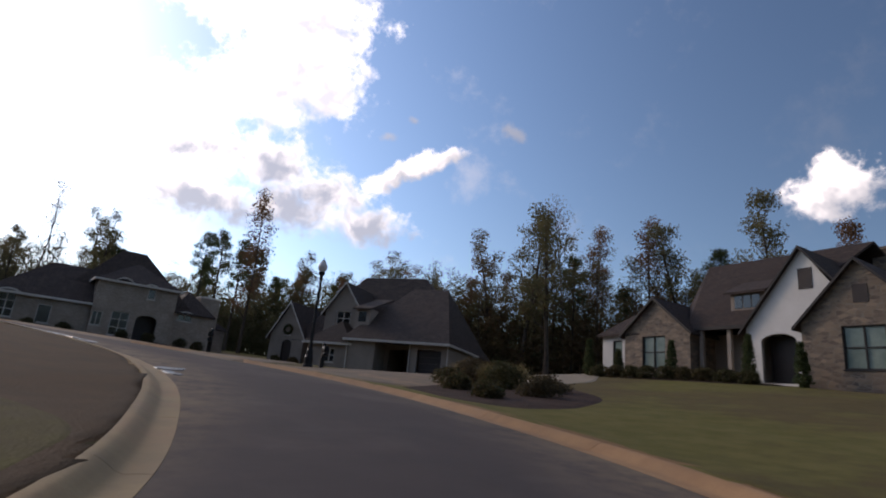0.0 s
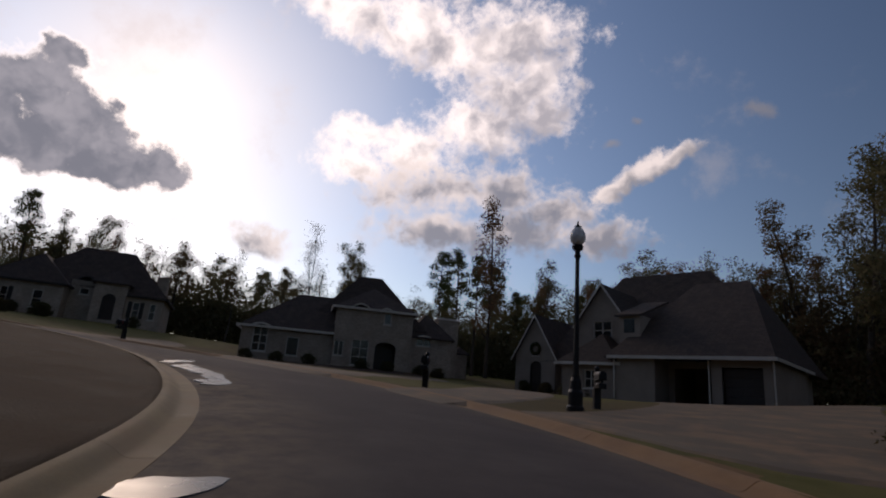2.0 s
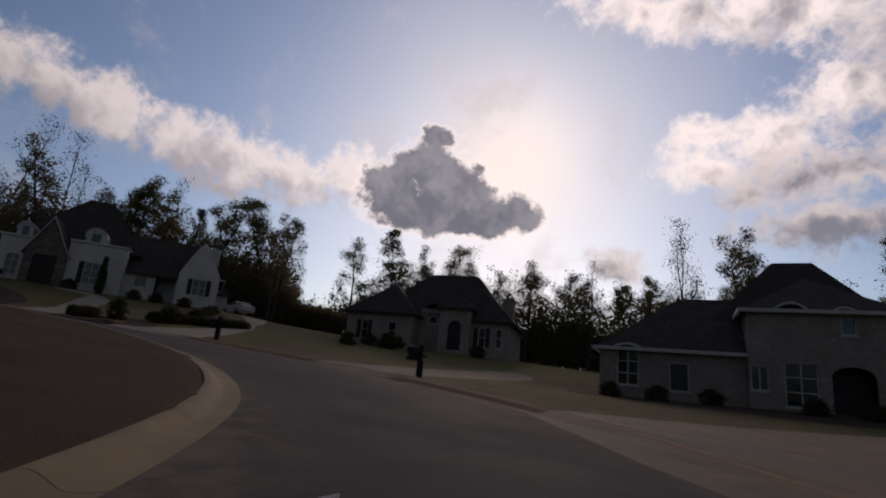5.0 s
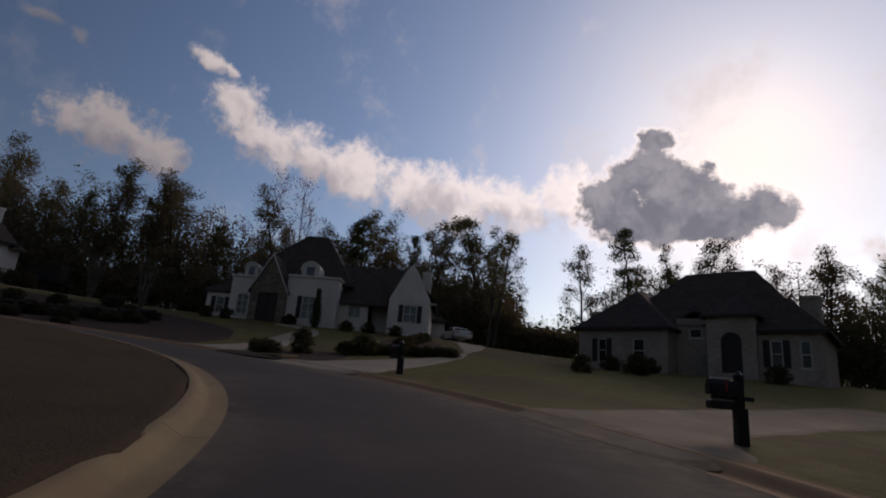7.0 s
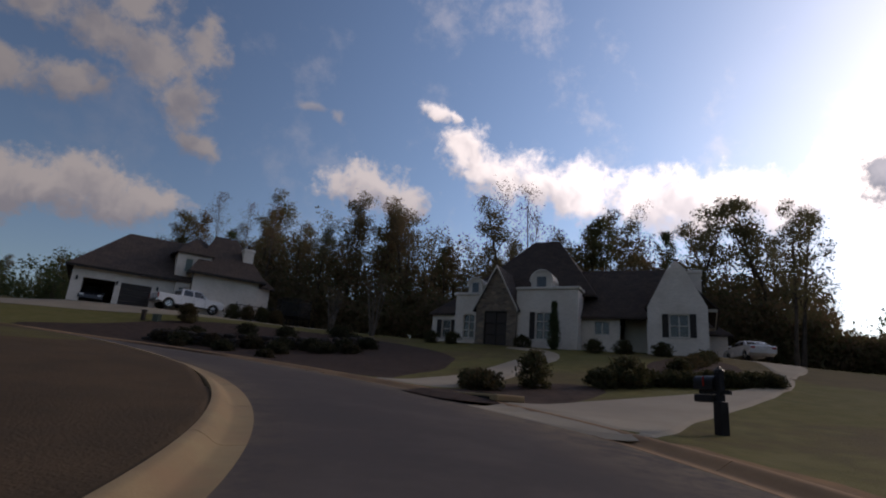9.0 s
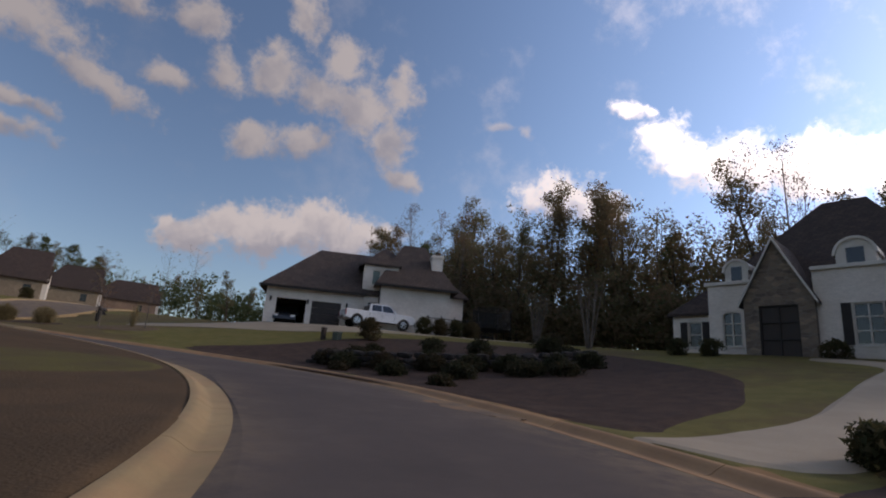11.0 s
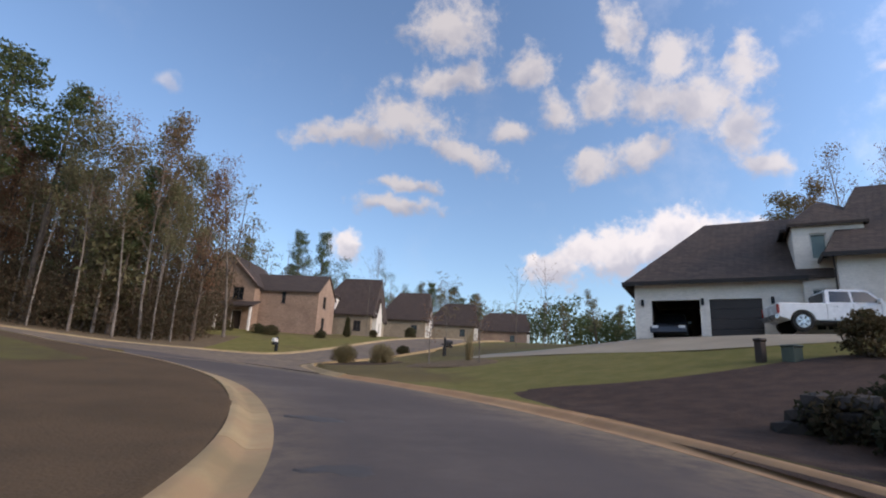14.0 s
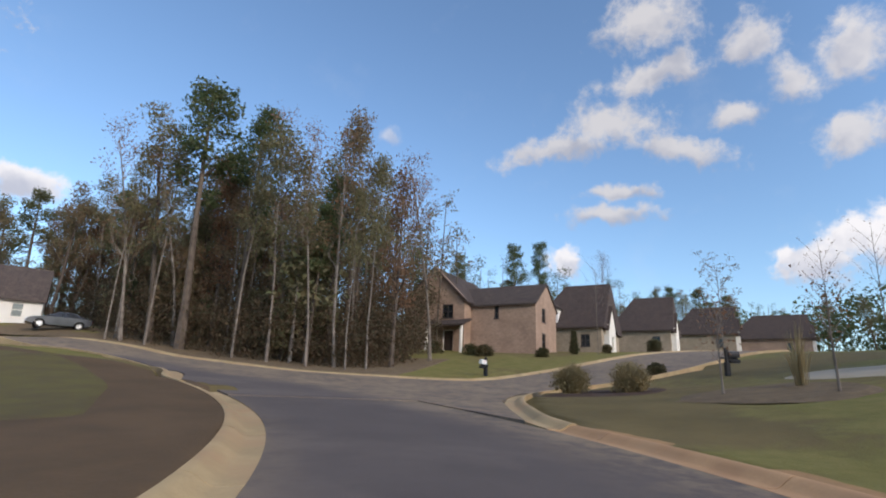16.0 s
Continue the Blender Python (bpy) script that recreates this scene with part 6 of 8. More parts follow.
def on_trunk(trunk, z):
    for (a, ra), (b, rb) in zip(trunk, trunk[1:]):
        if a.z <= z <= b.z:
            s = (z - a.z) / (b.z - a.z)
            return a.lerp(b, s), ra + (rb - ra) * s
    return trunk[-1][0], trunk[-1][1]


def rod(wood, a, b, r0, r1, sides=3):
    """One open length of a branch added to lists of corners and faces."""
    verts, faces = wood
    w = (b - a).normalized()
    u = w.orthogonal().normalized()
    v = w.cross(u)
    base = len(verts)
    for p, r in ((a, r0), (b, r1)):
        for k in range(sides):
            t = 2 * math.pi * k / sides
            verts.append(tuple(p + u * (r * math.cos(t)) + v * (r * math.sin(t))))
    faces += [(base + k, base + (k + 1) % sides, base + sides + (k + 1) % sides, base + sides + k) for k in range(sides)]


def grow_limb(wood, rng, a, way, length, radius, levels, tips, up=0.25, fork=3):
    """A limb that forks and thins; its ends are gathered in tips."""
    p, d = a.copy(), way.normalized()
    for k in range(2):
        d = (d + Vector((rng.uniform(-.3, .3), rng.uniform(-.3, .3), rng.uniform(-.1, .2) + up * 0.5))).normalized()
        q = p + d * length * 0.5
        rod(wood, p, q, radius * (1 - 0.25 * k), radius * (0.75 - 0.25 * k), 5 if radius > 0.06 else 3)
        p = q
        if levels > 0 and k == 0:
            side = (d + Vector((rng.uniform(-1, 1), rng.uniform(-1, 1), rng.uniform(-.3, .6)))).normalized()
            grow_limb(wood, rng, p, side, length * 0.6, radius * 0.5, levels - 1, tips, up, fork)
    if levels <= 0:
        tips.append(p)
        return
    for _ in range(fork):
        split = (d + Vector((rng.uniform(-.8, .8), rng.uniform(-.8, .8), rng.uniform(-.2, .5) + up))).normalized()
        grow_limb(wood, rng, p, split, length * rng.uniform(0.55, 0.8), max(0.006, radius * 0.45), levels - 1, tips, up, fork)


def make_tree(seed, kind, height, label):
    rng = random.Random(seed)
    tree = tagged(new("tree"), label, "tree")
    spec = dict(
        pine=dict(base=0.48, reach=3.2, limbs=15, rise=0.3, r=0.2, leaves=M_PINE, bark=M_BARK, per=64, spread=0.5, size=0.15, lean=0.05, levels=1, up=0.1, fork=3),
        oak=dict(base=0.24, reach=5.6, limbs=12, rise=0.75, r=0.22, leaves=M_OAK, bark=M_BARK, per=36, spread=0.55, size=0.15, lean=0.12, levels=2, up=0.2, fork=2),
        rust=dict(base=0.2, reach=4.2, limbs=12, rise=0.9, r=0.17, leaves=M_RUST, bark=M_BARK, per=30, spread=0.55, size=0.14, lean=0.1, levels=2, up=0.3, fork=2),
        bare=dict(base=0.3, reach=5.2, limbs=13, rise=1.3, r=0.11, leaves=M_RUST, bark=M_PALE_BARK, per=2, spread=0.5, size=0.11, lean=0.12, levels=3, up=0.3, fork=2),
        slim=dict(base=0.42, reach=3.2, limbs=10, rise=1.2, r=0.07, leaves=M_OAK, bark=M_PALE_BARK, per=24, spread=0.5, size=0.12, lean=0.12, levels=2, up=0.35, fork=2),
        scrub=dict(base=0.05, reach=2.8, limbs=9, rise=0.9, r=0.08, leaves=M_OAK, bark=M_BARK, per=52, spread=0.6, size=0.15, lean=0.2, levels=1, up=0.3, fork=3),
    )[kind]
    trunk = bend(rng, height * 0.92, spec["r"] * (0.7 + height / 40), spec["lean"])
    bm = fresh()
    for (a, ra), (b, rb) in zip(trunk, trunk[1:]):
        tube(bm, a, b, ra, rb, 7, False)
    part("trunk", bm, spec["bark"], tree)
    wood, tips = ([], []), []
    for i in range(spec["limbs"]):
        s = (i + rng.random()) / spec["limbs"]
        root, r = on_trunk(trunk, height * (spec["base"] + (0.9 - spec["base"]) * s))
        wide = spec["reach"] * (1.0 - 0.55 * s ** 1.6) * (0.6 + 0.25 * min(1, s * 4)) * rng.uniform(0.55, 1.0)
        a = i * 2.4 + rng.uniform(0, 1.2)
        way = Vector((math.cos(a), math.sin(a), spec["rise"] * (0.5 + s)))
        grow_limb(wood, rng, root, way, wide * 0.5, min(r * 0.6, 0.1), spec["levels"], tips, spec["up"], spec["fork"])
    tagged(sheet("branchwork", *wood, spec["bark"], tree), kind="stuff")
    top = trunk[-1][0]
    centres = [tuple(p) for p in tips if p.z < height * 1.03] + [tuple(top), tuple(top - Vector((0, 0, 0.8)))]
    leaf_part("crown", tree, [leaf_cloud(rng, centres, spec["per"], spec["spread"], spec["size"])], spec["leaves"])
    return tree


LIBRARY = {}
TREE_WORDS = dict(
    pine="tall loblolly pine with a dark green crown", oak="tall woodland tree with thinning olive-brown leaves", rust="slender tree with rust-red autumn leaves",
    bare="nearly leafless tree with fine pale branches", slim="slim pale-trunked tree with sparse leaves", scrub="low leafy scrub at the foot of the woods",
)
for index, (kind, tall, copies) in enumerate((("pine", 20, 3), ("oak", 18, 4), ("rust", 17, 3), ("bare", 19, 3), ("slim", 17, 2), ("scrub", 5, 2))):
    LIBRARY[kind] = [(make_tree(40 + 10 * index + k, kind, tall, TREE_WORDS[kind]), tall) for k in range(copies)]
USED = set()
pick = random.Random(7)


def plant(x, y, height, kind, group="woods"):
    proto, tall = pick.choice(LIBRARY[kind])
    s = height / tall
    wide = s * pick.uniform(0.85, 1.2)
    m = pose(x, y, ground_z(x, y) - 0.05, 0, 0, pick.uniform(0, 360))
    if proto.name not in USED:
        USED.add(proto.name)
        tree = proto
        tree.matrix_basis = m @ Matrix.Diagonal((wide, wide, s, 1))
    else:
        tree = copy_thing(proto, m)
        tree.scale = (wide, wide, s)
    tree["group"] = group
    return tree


NORTH_WOODS = (
    (-62, 78, 19, "bare"), (-56, 80, 19, "oak"), (-39, 79, 19, "pine"), (-31, 78, 25, "rust"), (-26, 88, 18, "oak"), (-15, 109, 24, "oak"), (9, 76, 25, "oak"), (15, 75, 30, "bare"),
    (20, 78, 25, "rust"), (26, 74, 25, "rust"), (31, 74, 23, "oak"), (33, 70, 21, "pine"), (45, 77, 30, "oak"), (50, 70, 27, "rust"), (5, 82, 22, "oak"), (-42, 90, 22, "pine"), (12, 72, 24, "oak"), (-34, 80, 19, "pine"))
WEST_WOODS = (
    (-92, 22, 17, "oak"), (-84, 30, 14, "oak"), (-88, 31, 16, "oak"), (-93, 43, 15, "oak"), (-86, 47, 18, "pine"), (-87, 54, 17, "oak"), (-86, 60, 17, "bare"), (-81, 66, 15, "oak"), (-73, 71, 16, "bare"),
    (-70, 85, 26, "bare"), (-62, 89, 21, "oak"), (-69, 78, 15, "oak"), (-98, -4, 25, "bare"), (-100, 3, 22, "bare"), (-104, 11, 20, "oak"), (-107, 18, 22, "bare"), (-95, 31, 18, "oak"), (-99, 30, 18, "oak"))
BANK_WOODS = (
    (-80, -24, 15, "bare"), (-82, -17, 13, "oak"), (-87, -17, 17, "oak"), (-87, -12, 17, "oak"), (-87, -8, 16, "oak"), (-80, -41, 16, "oak"), (-85, -39, 19, "bare"), (-89, -38, 19, "bare"),
    (-88, -26, 15, "oak"), (-88, -19, 18, "oak"), (-90, -13, 18, "oak"), (-93, -11, 17, "oak"), (-103, -46, 25, "oak"), (-106, -52, 26, "bare"))
CORNER_WOODS = (
    (-10, -35.5, 19, "bare"), (-15, -36, 23, "pine"), (-11, -37, 20, "oak"), (-18, -38, 21.5, "pine"), (-22, -38, 19, "bare"), (-25, -39, 19, "slim"), (-27, -38.5, 19, "slim"), (-30, -39, 15, "rust"),
    (-30.5, -45, 17, "bare"), (-25, -36.5, 12, "pine"), (-14, -40, 15, "rust"), (5, -47, 14, "oak"), (20, -49, 16, "oak"), (-4, -41, 12, "rust"), (-28.6, -35.4, 13, "slim"), (-26.2, -34.8, 15, "slim"), (-20, -35.5, 17, "slim"), (-12.6, -35.2, 17, "slim"),
    (-23, -35.2, 17, "slim"), (-29.4, -36.6, 16, "slim"), (-9, -35, 15, "slim"), (-8.4, -36.4, 13, "bare"), (-27.4, -36.2, 17, "bare"), (-24.2, -36.0, 18, "bare"),
    (-10, -40, 11, "oak"), (-7, -43, 11, "rust"), (-3, -47, 11, "oak"), (1, -52, 12, "oak"), (-12, -41, 13, "oak"), (6, -55, 13, "pine"), (-5.5, -45, 9, "rust"))
STREET_WOODS = (
    (-24, -109, 24, "pine"), (-28, -113, 25, "pine"), (-20, -82, 16, "pine"), (-41, -103, 20, "bare"), (-50, -136, 17, "oak"), (-53, -136, 18, "pine"), (-60, -140, 18, "pine"), (-66, -134, 14, "oak"),
    (-14, -105, 17, "pine"), (-86, -103, 12, "oak"), (-82, -110, 10, "oak"), (-66, -140, 16, "pine"))
for rows in (NORTH_WOODS, WEST_WOODS, BANK_WOODS, CORNER_WOODS, STREET_WOODS):
    for x, y, h, kind in rows:
        plant(x, y, h, kind)


GLADE = ((-80, 35.8), (-130, 45.6))      # open ground between the woods


def belt(points, depth, count, kinds, low, high, seed, group="woods"):
    """Trees strewn at random along a line, behind it to the given depth."""
    rng = random.Random(seed)
    pts = [Vector(p) for p in points]
    spans = [(a, b, (b - a).length) for a, b in zip(pts, pts[1:])]
    total = sum(s[2] for s in spans)
    for _ in range(count):
        d = rng.random() * total
        for a, b, length in spans:
            if d <= length:
                break
            d -= length
        w = (b - a).normalized()
        c = a + w * d + Vector((-w.y, w.x)) * rng.random() * depth
        high_now, kind = rng.uniform(low, high), rng.choice(kinds)
        if off_line(GLADE, c.x, c.y) > 5.0:
            plant(c.x, c.y, high_now, kind, group)


belt([(60, 60), (36, 72), (4, 82), (-24, 92), (-44, 92)], -22, 28, ("oak", "oak", "rust", "rust", "pine", "bare"), 15, 22, 1)
belt([(-44, 96), (-66, 84), (-84, 66), (-96, 44)], -22, 22, ("oak", "oak", "bare", "pine", "rust"), 13, 17, 3)
belt([(-96, 44), (-92, 30), (-90, 16), (-84, -4), (-76, -26), (-80, -44)], -20, 34, ("oak", "oak", "oak", "bare", "pine"), 12, 17, 5)
belt([(-30, -36.5), (-22, -36), (-8, -37.5), (8, -47), (30, -53)], -24, 36, ("slim", "slim", "bare", "rust", "oak", "pine"), 13, 19, 7)
belt([(-30, -37), (-22, -36.2), (-8, -37.8), (10, -48), (32, -53)], -6, 26, ("scrub", "scrub", "rust", "pine"), 3, 8, 8)
belt([(-10, -62), (-22, -84), (-40, -118), (-66, -146), (-96, -170)], 26, 16, ("pine", "oak", "pine", "bare"), 12, 19, 9)
belt([(-110, -170), (-98, -130), (-88, -96), (-84, -60)], 30, 14, ("oak", "oak", "pine", "bare"), 9, 14, 10)


belt([(62, 58), (36, 69), (4, 79), (-24, 88), (-44, 89), (-66, 82), (-86, 64), (-95, 45)], -12, 26, ("oak", "oak", "rust", "rust", "pine"), 14, 18, 12)
belt([(8, -44), (24, -44), (50, -40)], -12, 16, ("oak", "rust", "oak", "pine"), 14, 19, 14)


def thicket(name, points, depth, count, low, high, seed, mat, label, per=30, leaf=0.165, loose=0.55):
    """The leafy understorey at a wood's edge, one mass that nobody could count."""
    rng = random.Random(seed)
    pts = [Vector(p) for p in points]
    centres = []
    for _ in range(count):
        i = rng.randrange(len(pts) - 1)
        a, b = pts[i], pts[i + 1]
        w = (b - a).normalized()
        back = rng.random()
        c = a.lerp(b, rng.random()) + Vector((-w.y, w.x)) * back * depth
        open_ground = off_line(GLADE, c.x, c.y) < 4.0
        top = (low + (high - low) * rng.random()) * (0.5 + 0.6 * back) * (1 + 0.5 * noise.noise((c.x * 0.2, c.y * 0.2, seed)))
        top = min(top, 3.2) if open_ground else top
        centres.append((c.x, c.y, ground_z(c.x, c.y) + top * rng.random() ** 0.8))
    tagged(leaf_part(name, None, [leaf_cloud(rng, centres, per, loose, leaf)], mat), label, "undergrowth", kind="stuff")


def woodland(points, depth, count, low, high, seed, mat, label):
    """The deeper part of a wood: thin trunks and ragged crowns, one mass that nobody could count."""
    rng = random.Random(seed)
    pts = [Vector(p) for p in points]
    spans = [(a, b) for a, b in zip(pts, pts[1:])]
    weights = [(b - a).length for a, b in spans]
    wood = tagged(new("woodland"), label, "woods", kind="stuff")
    centres, verts, faces = [], [], []
    for _ in range(count):
        a, b = rng.choices(spans, weights)[0]
        w = (b - a).normalized()
        c = a.lerp(b, rng.random()) + Vector((-w.y, w.x)) * rng.random() * depth
        z, h = ground_z(c.x, c.y) - 0.2, rng.uniform(low, high)
        if off_line(GLADE, c.x, c.y) < 4.5:
            continue
        lean = (rng.uniform(-0.7, 0.7), rng.uniform(-0.7, 0.7))
        base = len(verts)
        for k, share in enumerate((0.0, 0.5, 0.95)):
            for j in range(5):
                r = 0.14 * (1 - 0.8 * share)
                verts.append((c.x + lean[0] * share + r * math.cos(j * 1.2566), c.y + lean[1] * share + r * math.sin(j * 1.2566), z + h * share))
        for k in range(2):
            faces += [(base + 5 * k + j, base + 5 * k + (j + 1) % 5, base + 5 * k + 5 + (j + 1) % 5, base + 5 * k + 5 + j) for j in range(5)]
        start = rng.uniform(0.3, 0.6)
        for _ in range(rng.randrange(8, 18)):
            s = start + (1.02 - start) * rng.random()
            out = 2.5 * math.sqrt(max(0.05, 1 - (2 * (s - start) / (1.02 - start) - 0.8) ** 2)) * rng.random() ** 0.5
            t = rng.uniform(0, 6.283)
            centres.append((c.x + lean[0] * s + out * math.cos(t), c.y + lean[1] * s + out * math.sin(t), z + h * s))
    sheet("trunk_mass", verts, faces, M_BARK, wood)
    leaf_part("leaf_mass", wood, [leaf_cloud(rng, centres, 30, 0.6, 0.17)], mat)


thicket("undergrowth", [(-30.5, -36.0), (-22, -35.0), (-8, -36.2), (8, -46), (30, -52)], -18, 4200, 3, 10, 21, M_BRUSH, "tangled brown and green understorey of the corner woods", 36, 0.12, 0.6)
thicket("undergrowth", [(-96, 44), (-90, 30), (-88, 16), (-82, -4), (-77, -26), (-81, -44)], -14, 6600, 4, 14, 22, M_OAK, "leafy green understorey along the bank woods", 30, 0.21, 0.65)
thicket("undergrowth", [(56, 60), (32, 70), (6, 76), (-24, 86), (-44, 87), (-64, 84), (-84, 66), (-94, 46)], -16, 6400, 4, 12.5, 23, M_OAK, "leafy understorey behind the houses", 30, 0.22, 0.65)
thicket("undergrowth", [(62, 57), (40, 67), (16, 72), (2, 78), (-10, 84)], -9, 3600, 9, 16, 24, M_RUST, "tall leafy mass of the woods by the stone house", 30, 0.21, 0.7)
thicket("undergrowth", [(-10, 85), (-30, 85), (-50, 90), (-70, 80), (-88, 60), (-94, 44)], -9, 3600, 7, 14, 25, M_OAK, "tall leafy mass of the woods behind the brick houses", 30, 0.21, 0.7)
thicket("undergrowth", [(-122, -170), (-104, -120), (-92, -80), (-84, -48)], 14, 2000, 4, 11, 26, M_PINE, "leafy edge of the woods across the street")
thicket("undergrowth", [(60, 60), (36, 71), (4, 81), (-24, 89), (-50, 91), (-70, 81), (-88, 61), (-96, 44)], -6, 2400, 5, 10, 27, M_OAK, "dark brush at the foot of the woods behind the houses", 26, 0.3, 0.8)
thicket("undergrowth", [(-96, 44), (-91, 30), (-89, 16), (-84, -4), (-78, -26), (-82, -46)], -4, 1000, 4, 7, 28, M_OAK, "dark brush at the foot of the bank woods", 26, 0.3, 0.8)
woodland([(60, 62), (36, 74), (4, 84), (-24, 94), (-44, 94)], -22, 110, 10, 17, 31, M_OAK, "dense mixed woods behind the gabled house")
woodland([(62, 58), (40, 68), (16, 73), (2, 79), (-8, 84)], -9, 110, 12, 18, 37, M_OAK, "dense mixed woods at the stone house's back")
woodland([(-44, 96), (-66, 86), (-86, 68), (-98, 46)], -18, 130, 10, 15, 32, M_OAK, "dense green woods behind the shuttered house")
woodland([(-98, 46), (-94, 30), (-92, 16), (-87, -4), (-80, -26), (-84, -46)], -18, 130, 9, 14, 33, M_OAK, "dense green woods on the bank")
woodland([(-28, -39), (-8, -40), (8, -49), (30, -55)], -22, 110, 11, 17, 34, M_OAK, "tall mixed woods at the street corner")
woodland([(-10, -66), (-22, -88), (-40, -122), (-66, -150), (-100, -176)], 24, 100, 12, 19, 35, M_PINE, "pine woods behind the brick houses")
woodland([(-126, -180), (-108, -130), (-98, -96), (-90, -56)], 24, 90, 8, 14, 36, M_PINE, "mixed woods across the street")


def far_woods():
    """The hazy mass of trees behind everything, told apart by nobody."""
    rng = random.Random(33)
    centres = []
    for i in range(5600):
        a = rng.uniform(0, 2 * math.pi)
        r = rng.uniform(124, 160)
        x, y = -30 + r * math.cos(a), r * math.sin(a)
        top = rng.uniform(8, 14) * (0.8 + 0.5 * noise.noise((math.cos(a) * 9, math.sin(a) * 9, 3)))
        centres.append((x, y, land(x, y) + top * rng.random() ** 0.7))
    ob = leaf_part("far_woods", None, [leaf_cloud(rng, centres, 40, 1.5, 0.45)], M_PINE)
    tagged(ob, "distant mixed woods in dull autumn green and brown", "woods", kind="stuff")


far_woods()


# ---------------------------------------------------------------- shrubs and small planting
def spin(bm, profile, sides=12, flute=0.0, at=(0, 0, 0)):
    """A turned shape from (radius, height) pairs; flute draws every other side inwards."""
    rings = []
    for r, z in profile:
        rings.append([bm.verts.new((at[0] + r * (1 - flute * (k % 2)) * math.cos(2 * math.pi * k / sides), at[1] + r * (1 - flute * (k % 2)) * math.sin(2 * math.pi * k / sides), at[2] + z)) for k in range(sides)])
    for a, b in zip(rings, rings[1:]):
        for k in range(sides):
            j = (k + 1) % sides
            bm.faces.new((a[k], a[j], b[j], b[k]))
    bm.faces.new(rings[0][::-1])
    bm.faces.new(rings[-1])


def on_ground(name, x, y, turn, label, category, group="", lift=0.0):
    return thing(name, x, y, ground_z(x, y) + lift, turn, label, category, group)


def shrub(x, y, wide, high, label, mat, shape="round", seed=0, group="", leaf=0.07, name="shrub"):
    """A shrub: woody stems and a crown of small leaves."""
    rng = random.Random(900 + seed)
    top = on_ground(name, x, y, rng.uniform(0, 360), label, "shrub", group)
    bm = fresh()
    for k in range(5):
        a = k * 1.256 + rng.random()
        tube(bm, (0, 0, -0.15), (math.cos(a) * wide * 0.3, math.sin(a) * wide * 0.3, high * (0.55 if shape == "round" else 0.4)), 0.03, 0.01, 5)
    part("stem", bm, M_BARK, top)
    centres = []
    for _ in range(int(70 * max(1.0, wide * high))):
        z = rng.random()
        if shape == "cone":
            r = wide / 2 * (1 - z) ** 0.8 * (0.25 + 0.75 * z / 0.12 if z < 0.12 else 1)
        else:
            r = wide / 2 * math.sqrt(max(0.02, 1 - (1.6 * z - 0.6) ** 2)) * (0.9 + 0.2 * rng.random())
        a, s = rng.uniform(0, 6.283), rng.random() ** 0.4
        centres.append((r * s * math.cos(a), r * s * math.sin(a), high * (0.03 + 0.97 * z)))
    leaf_part("foliage", top, [leaf_cloud(rng, centres, 24, 0.09 + 0.03 * wide, leaf)], mat)
    return top


def grass_clump(x, y, wide, high, label, seed=0, group="", mat=None, blades=420, name="grass_clump"):
    """A tuft of long arching blades."""
    rng = random.Random(700 + seed)
    top = on_ground(name, x, y, 0, label, "ornamental grass", group)
    verts, faces = [], []
    for _ in range(blades):
        a = rng.uniform(0, 6.283)
        r = wide * 0.18 * rng.random()
        lean = rng.random() ** 0.7 * wide * 0.5
        hgt = high * rng.uniform(0.6, 1.0) * (1 - 0.35 * lean / (wide * 0.5))
        w = Vector((math.cos(a), math.sin(a), 0))
        side = Vector((-w.y, w.x, 0)) * 0.012
        p0, p1, p2 = w * r, w * (r + lean * 0.4) + Vector((0, 0, hgt * 0.7)), w * (r + lean) + Vector((0, 0, hgt))
        b = len(verts)
        verts += [tuple(p0 - side), tuple(p0 + side), tuple(p1 + side), tuple(p1 - side), tuple(p2)]
        faces += [(b, b + 1, b + 2, b + 3), (b + 3, b + 2, b + 4)]
    sheet("tuft", verts, faces, mat or M_STRAW, top)
    return top


def sapling(x, y, high, label, seed=0, bare=True):
    """A thin young tree with a few upright twigs."""
    rng = random.Random(500 + seed)
    top = on_ground("sapling", x, y, 0, label, "young tree")
    bm = fresh()
    tube(bm, (0, 0, -0.2), (0.03, 0.02, high * 0.5), 0.035, 0.025, 6)
    tube(bm, (0.03, 0.02, high * 0.5), (0.0, 0.05, high), 0.025, 0.006, 6)
    part("trunk", bm, M_PALE_BARK, top)
    bm, centres = fresh(), []
    for k in range(14):
        z = high * (0.35 + 0.6 * k / 14)
        a = k * 2.4
        tip = (math.cos(a) * high * 0.16, math.sin(a) * high * 0.16, z + high * 0.22)
        tube(bm, (0.02, 0.02, z), tip, 0.012, 0.004, 4)
        centres += [tip, (tip[0] * 0.6, tip[1] * 0.6, z + high * 0.12)]
    tagged(part("branchwork", bm, M_PALE_BARK, top), kind="stuff")
    leaf_part("foliage", top, [leaf_cloud(rng, centres, 5 if bare else 22, 0.16, 0.06)], M_RUST if bare else M_OAK)
    return top


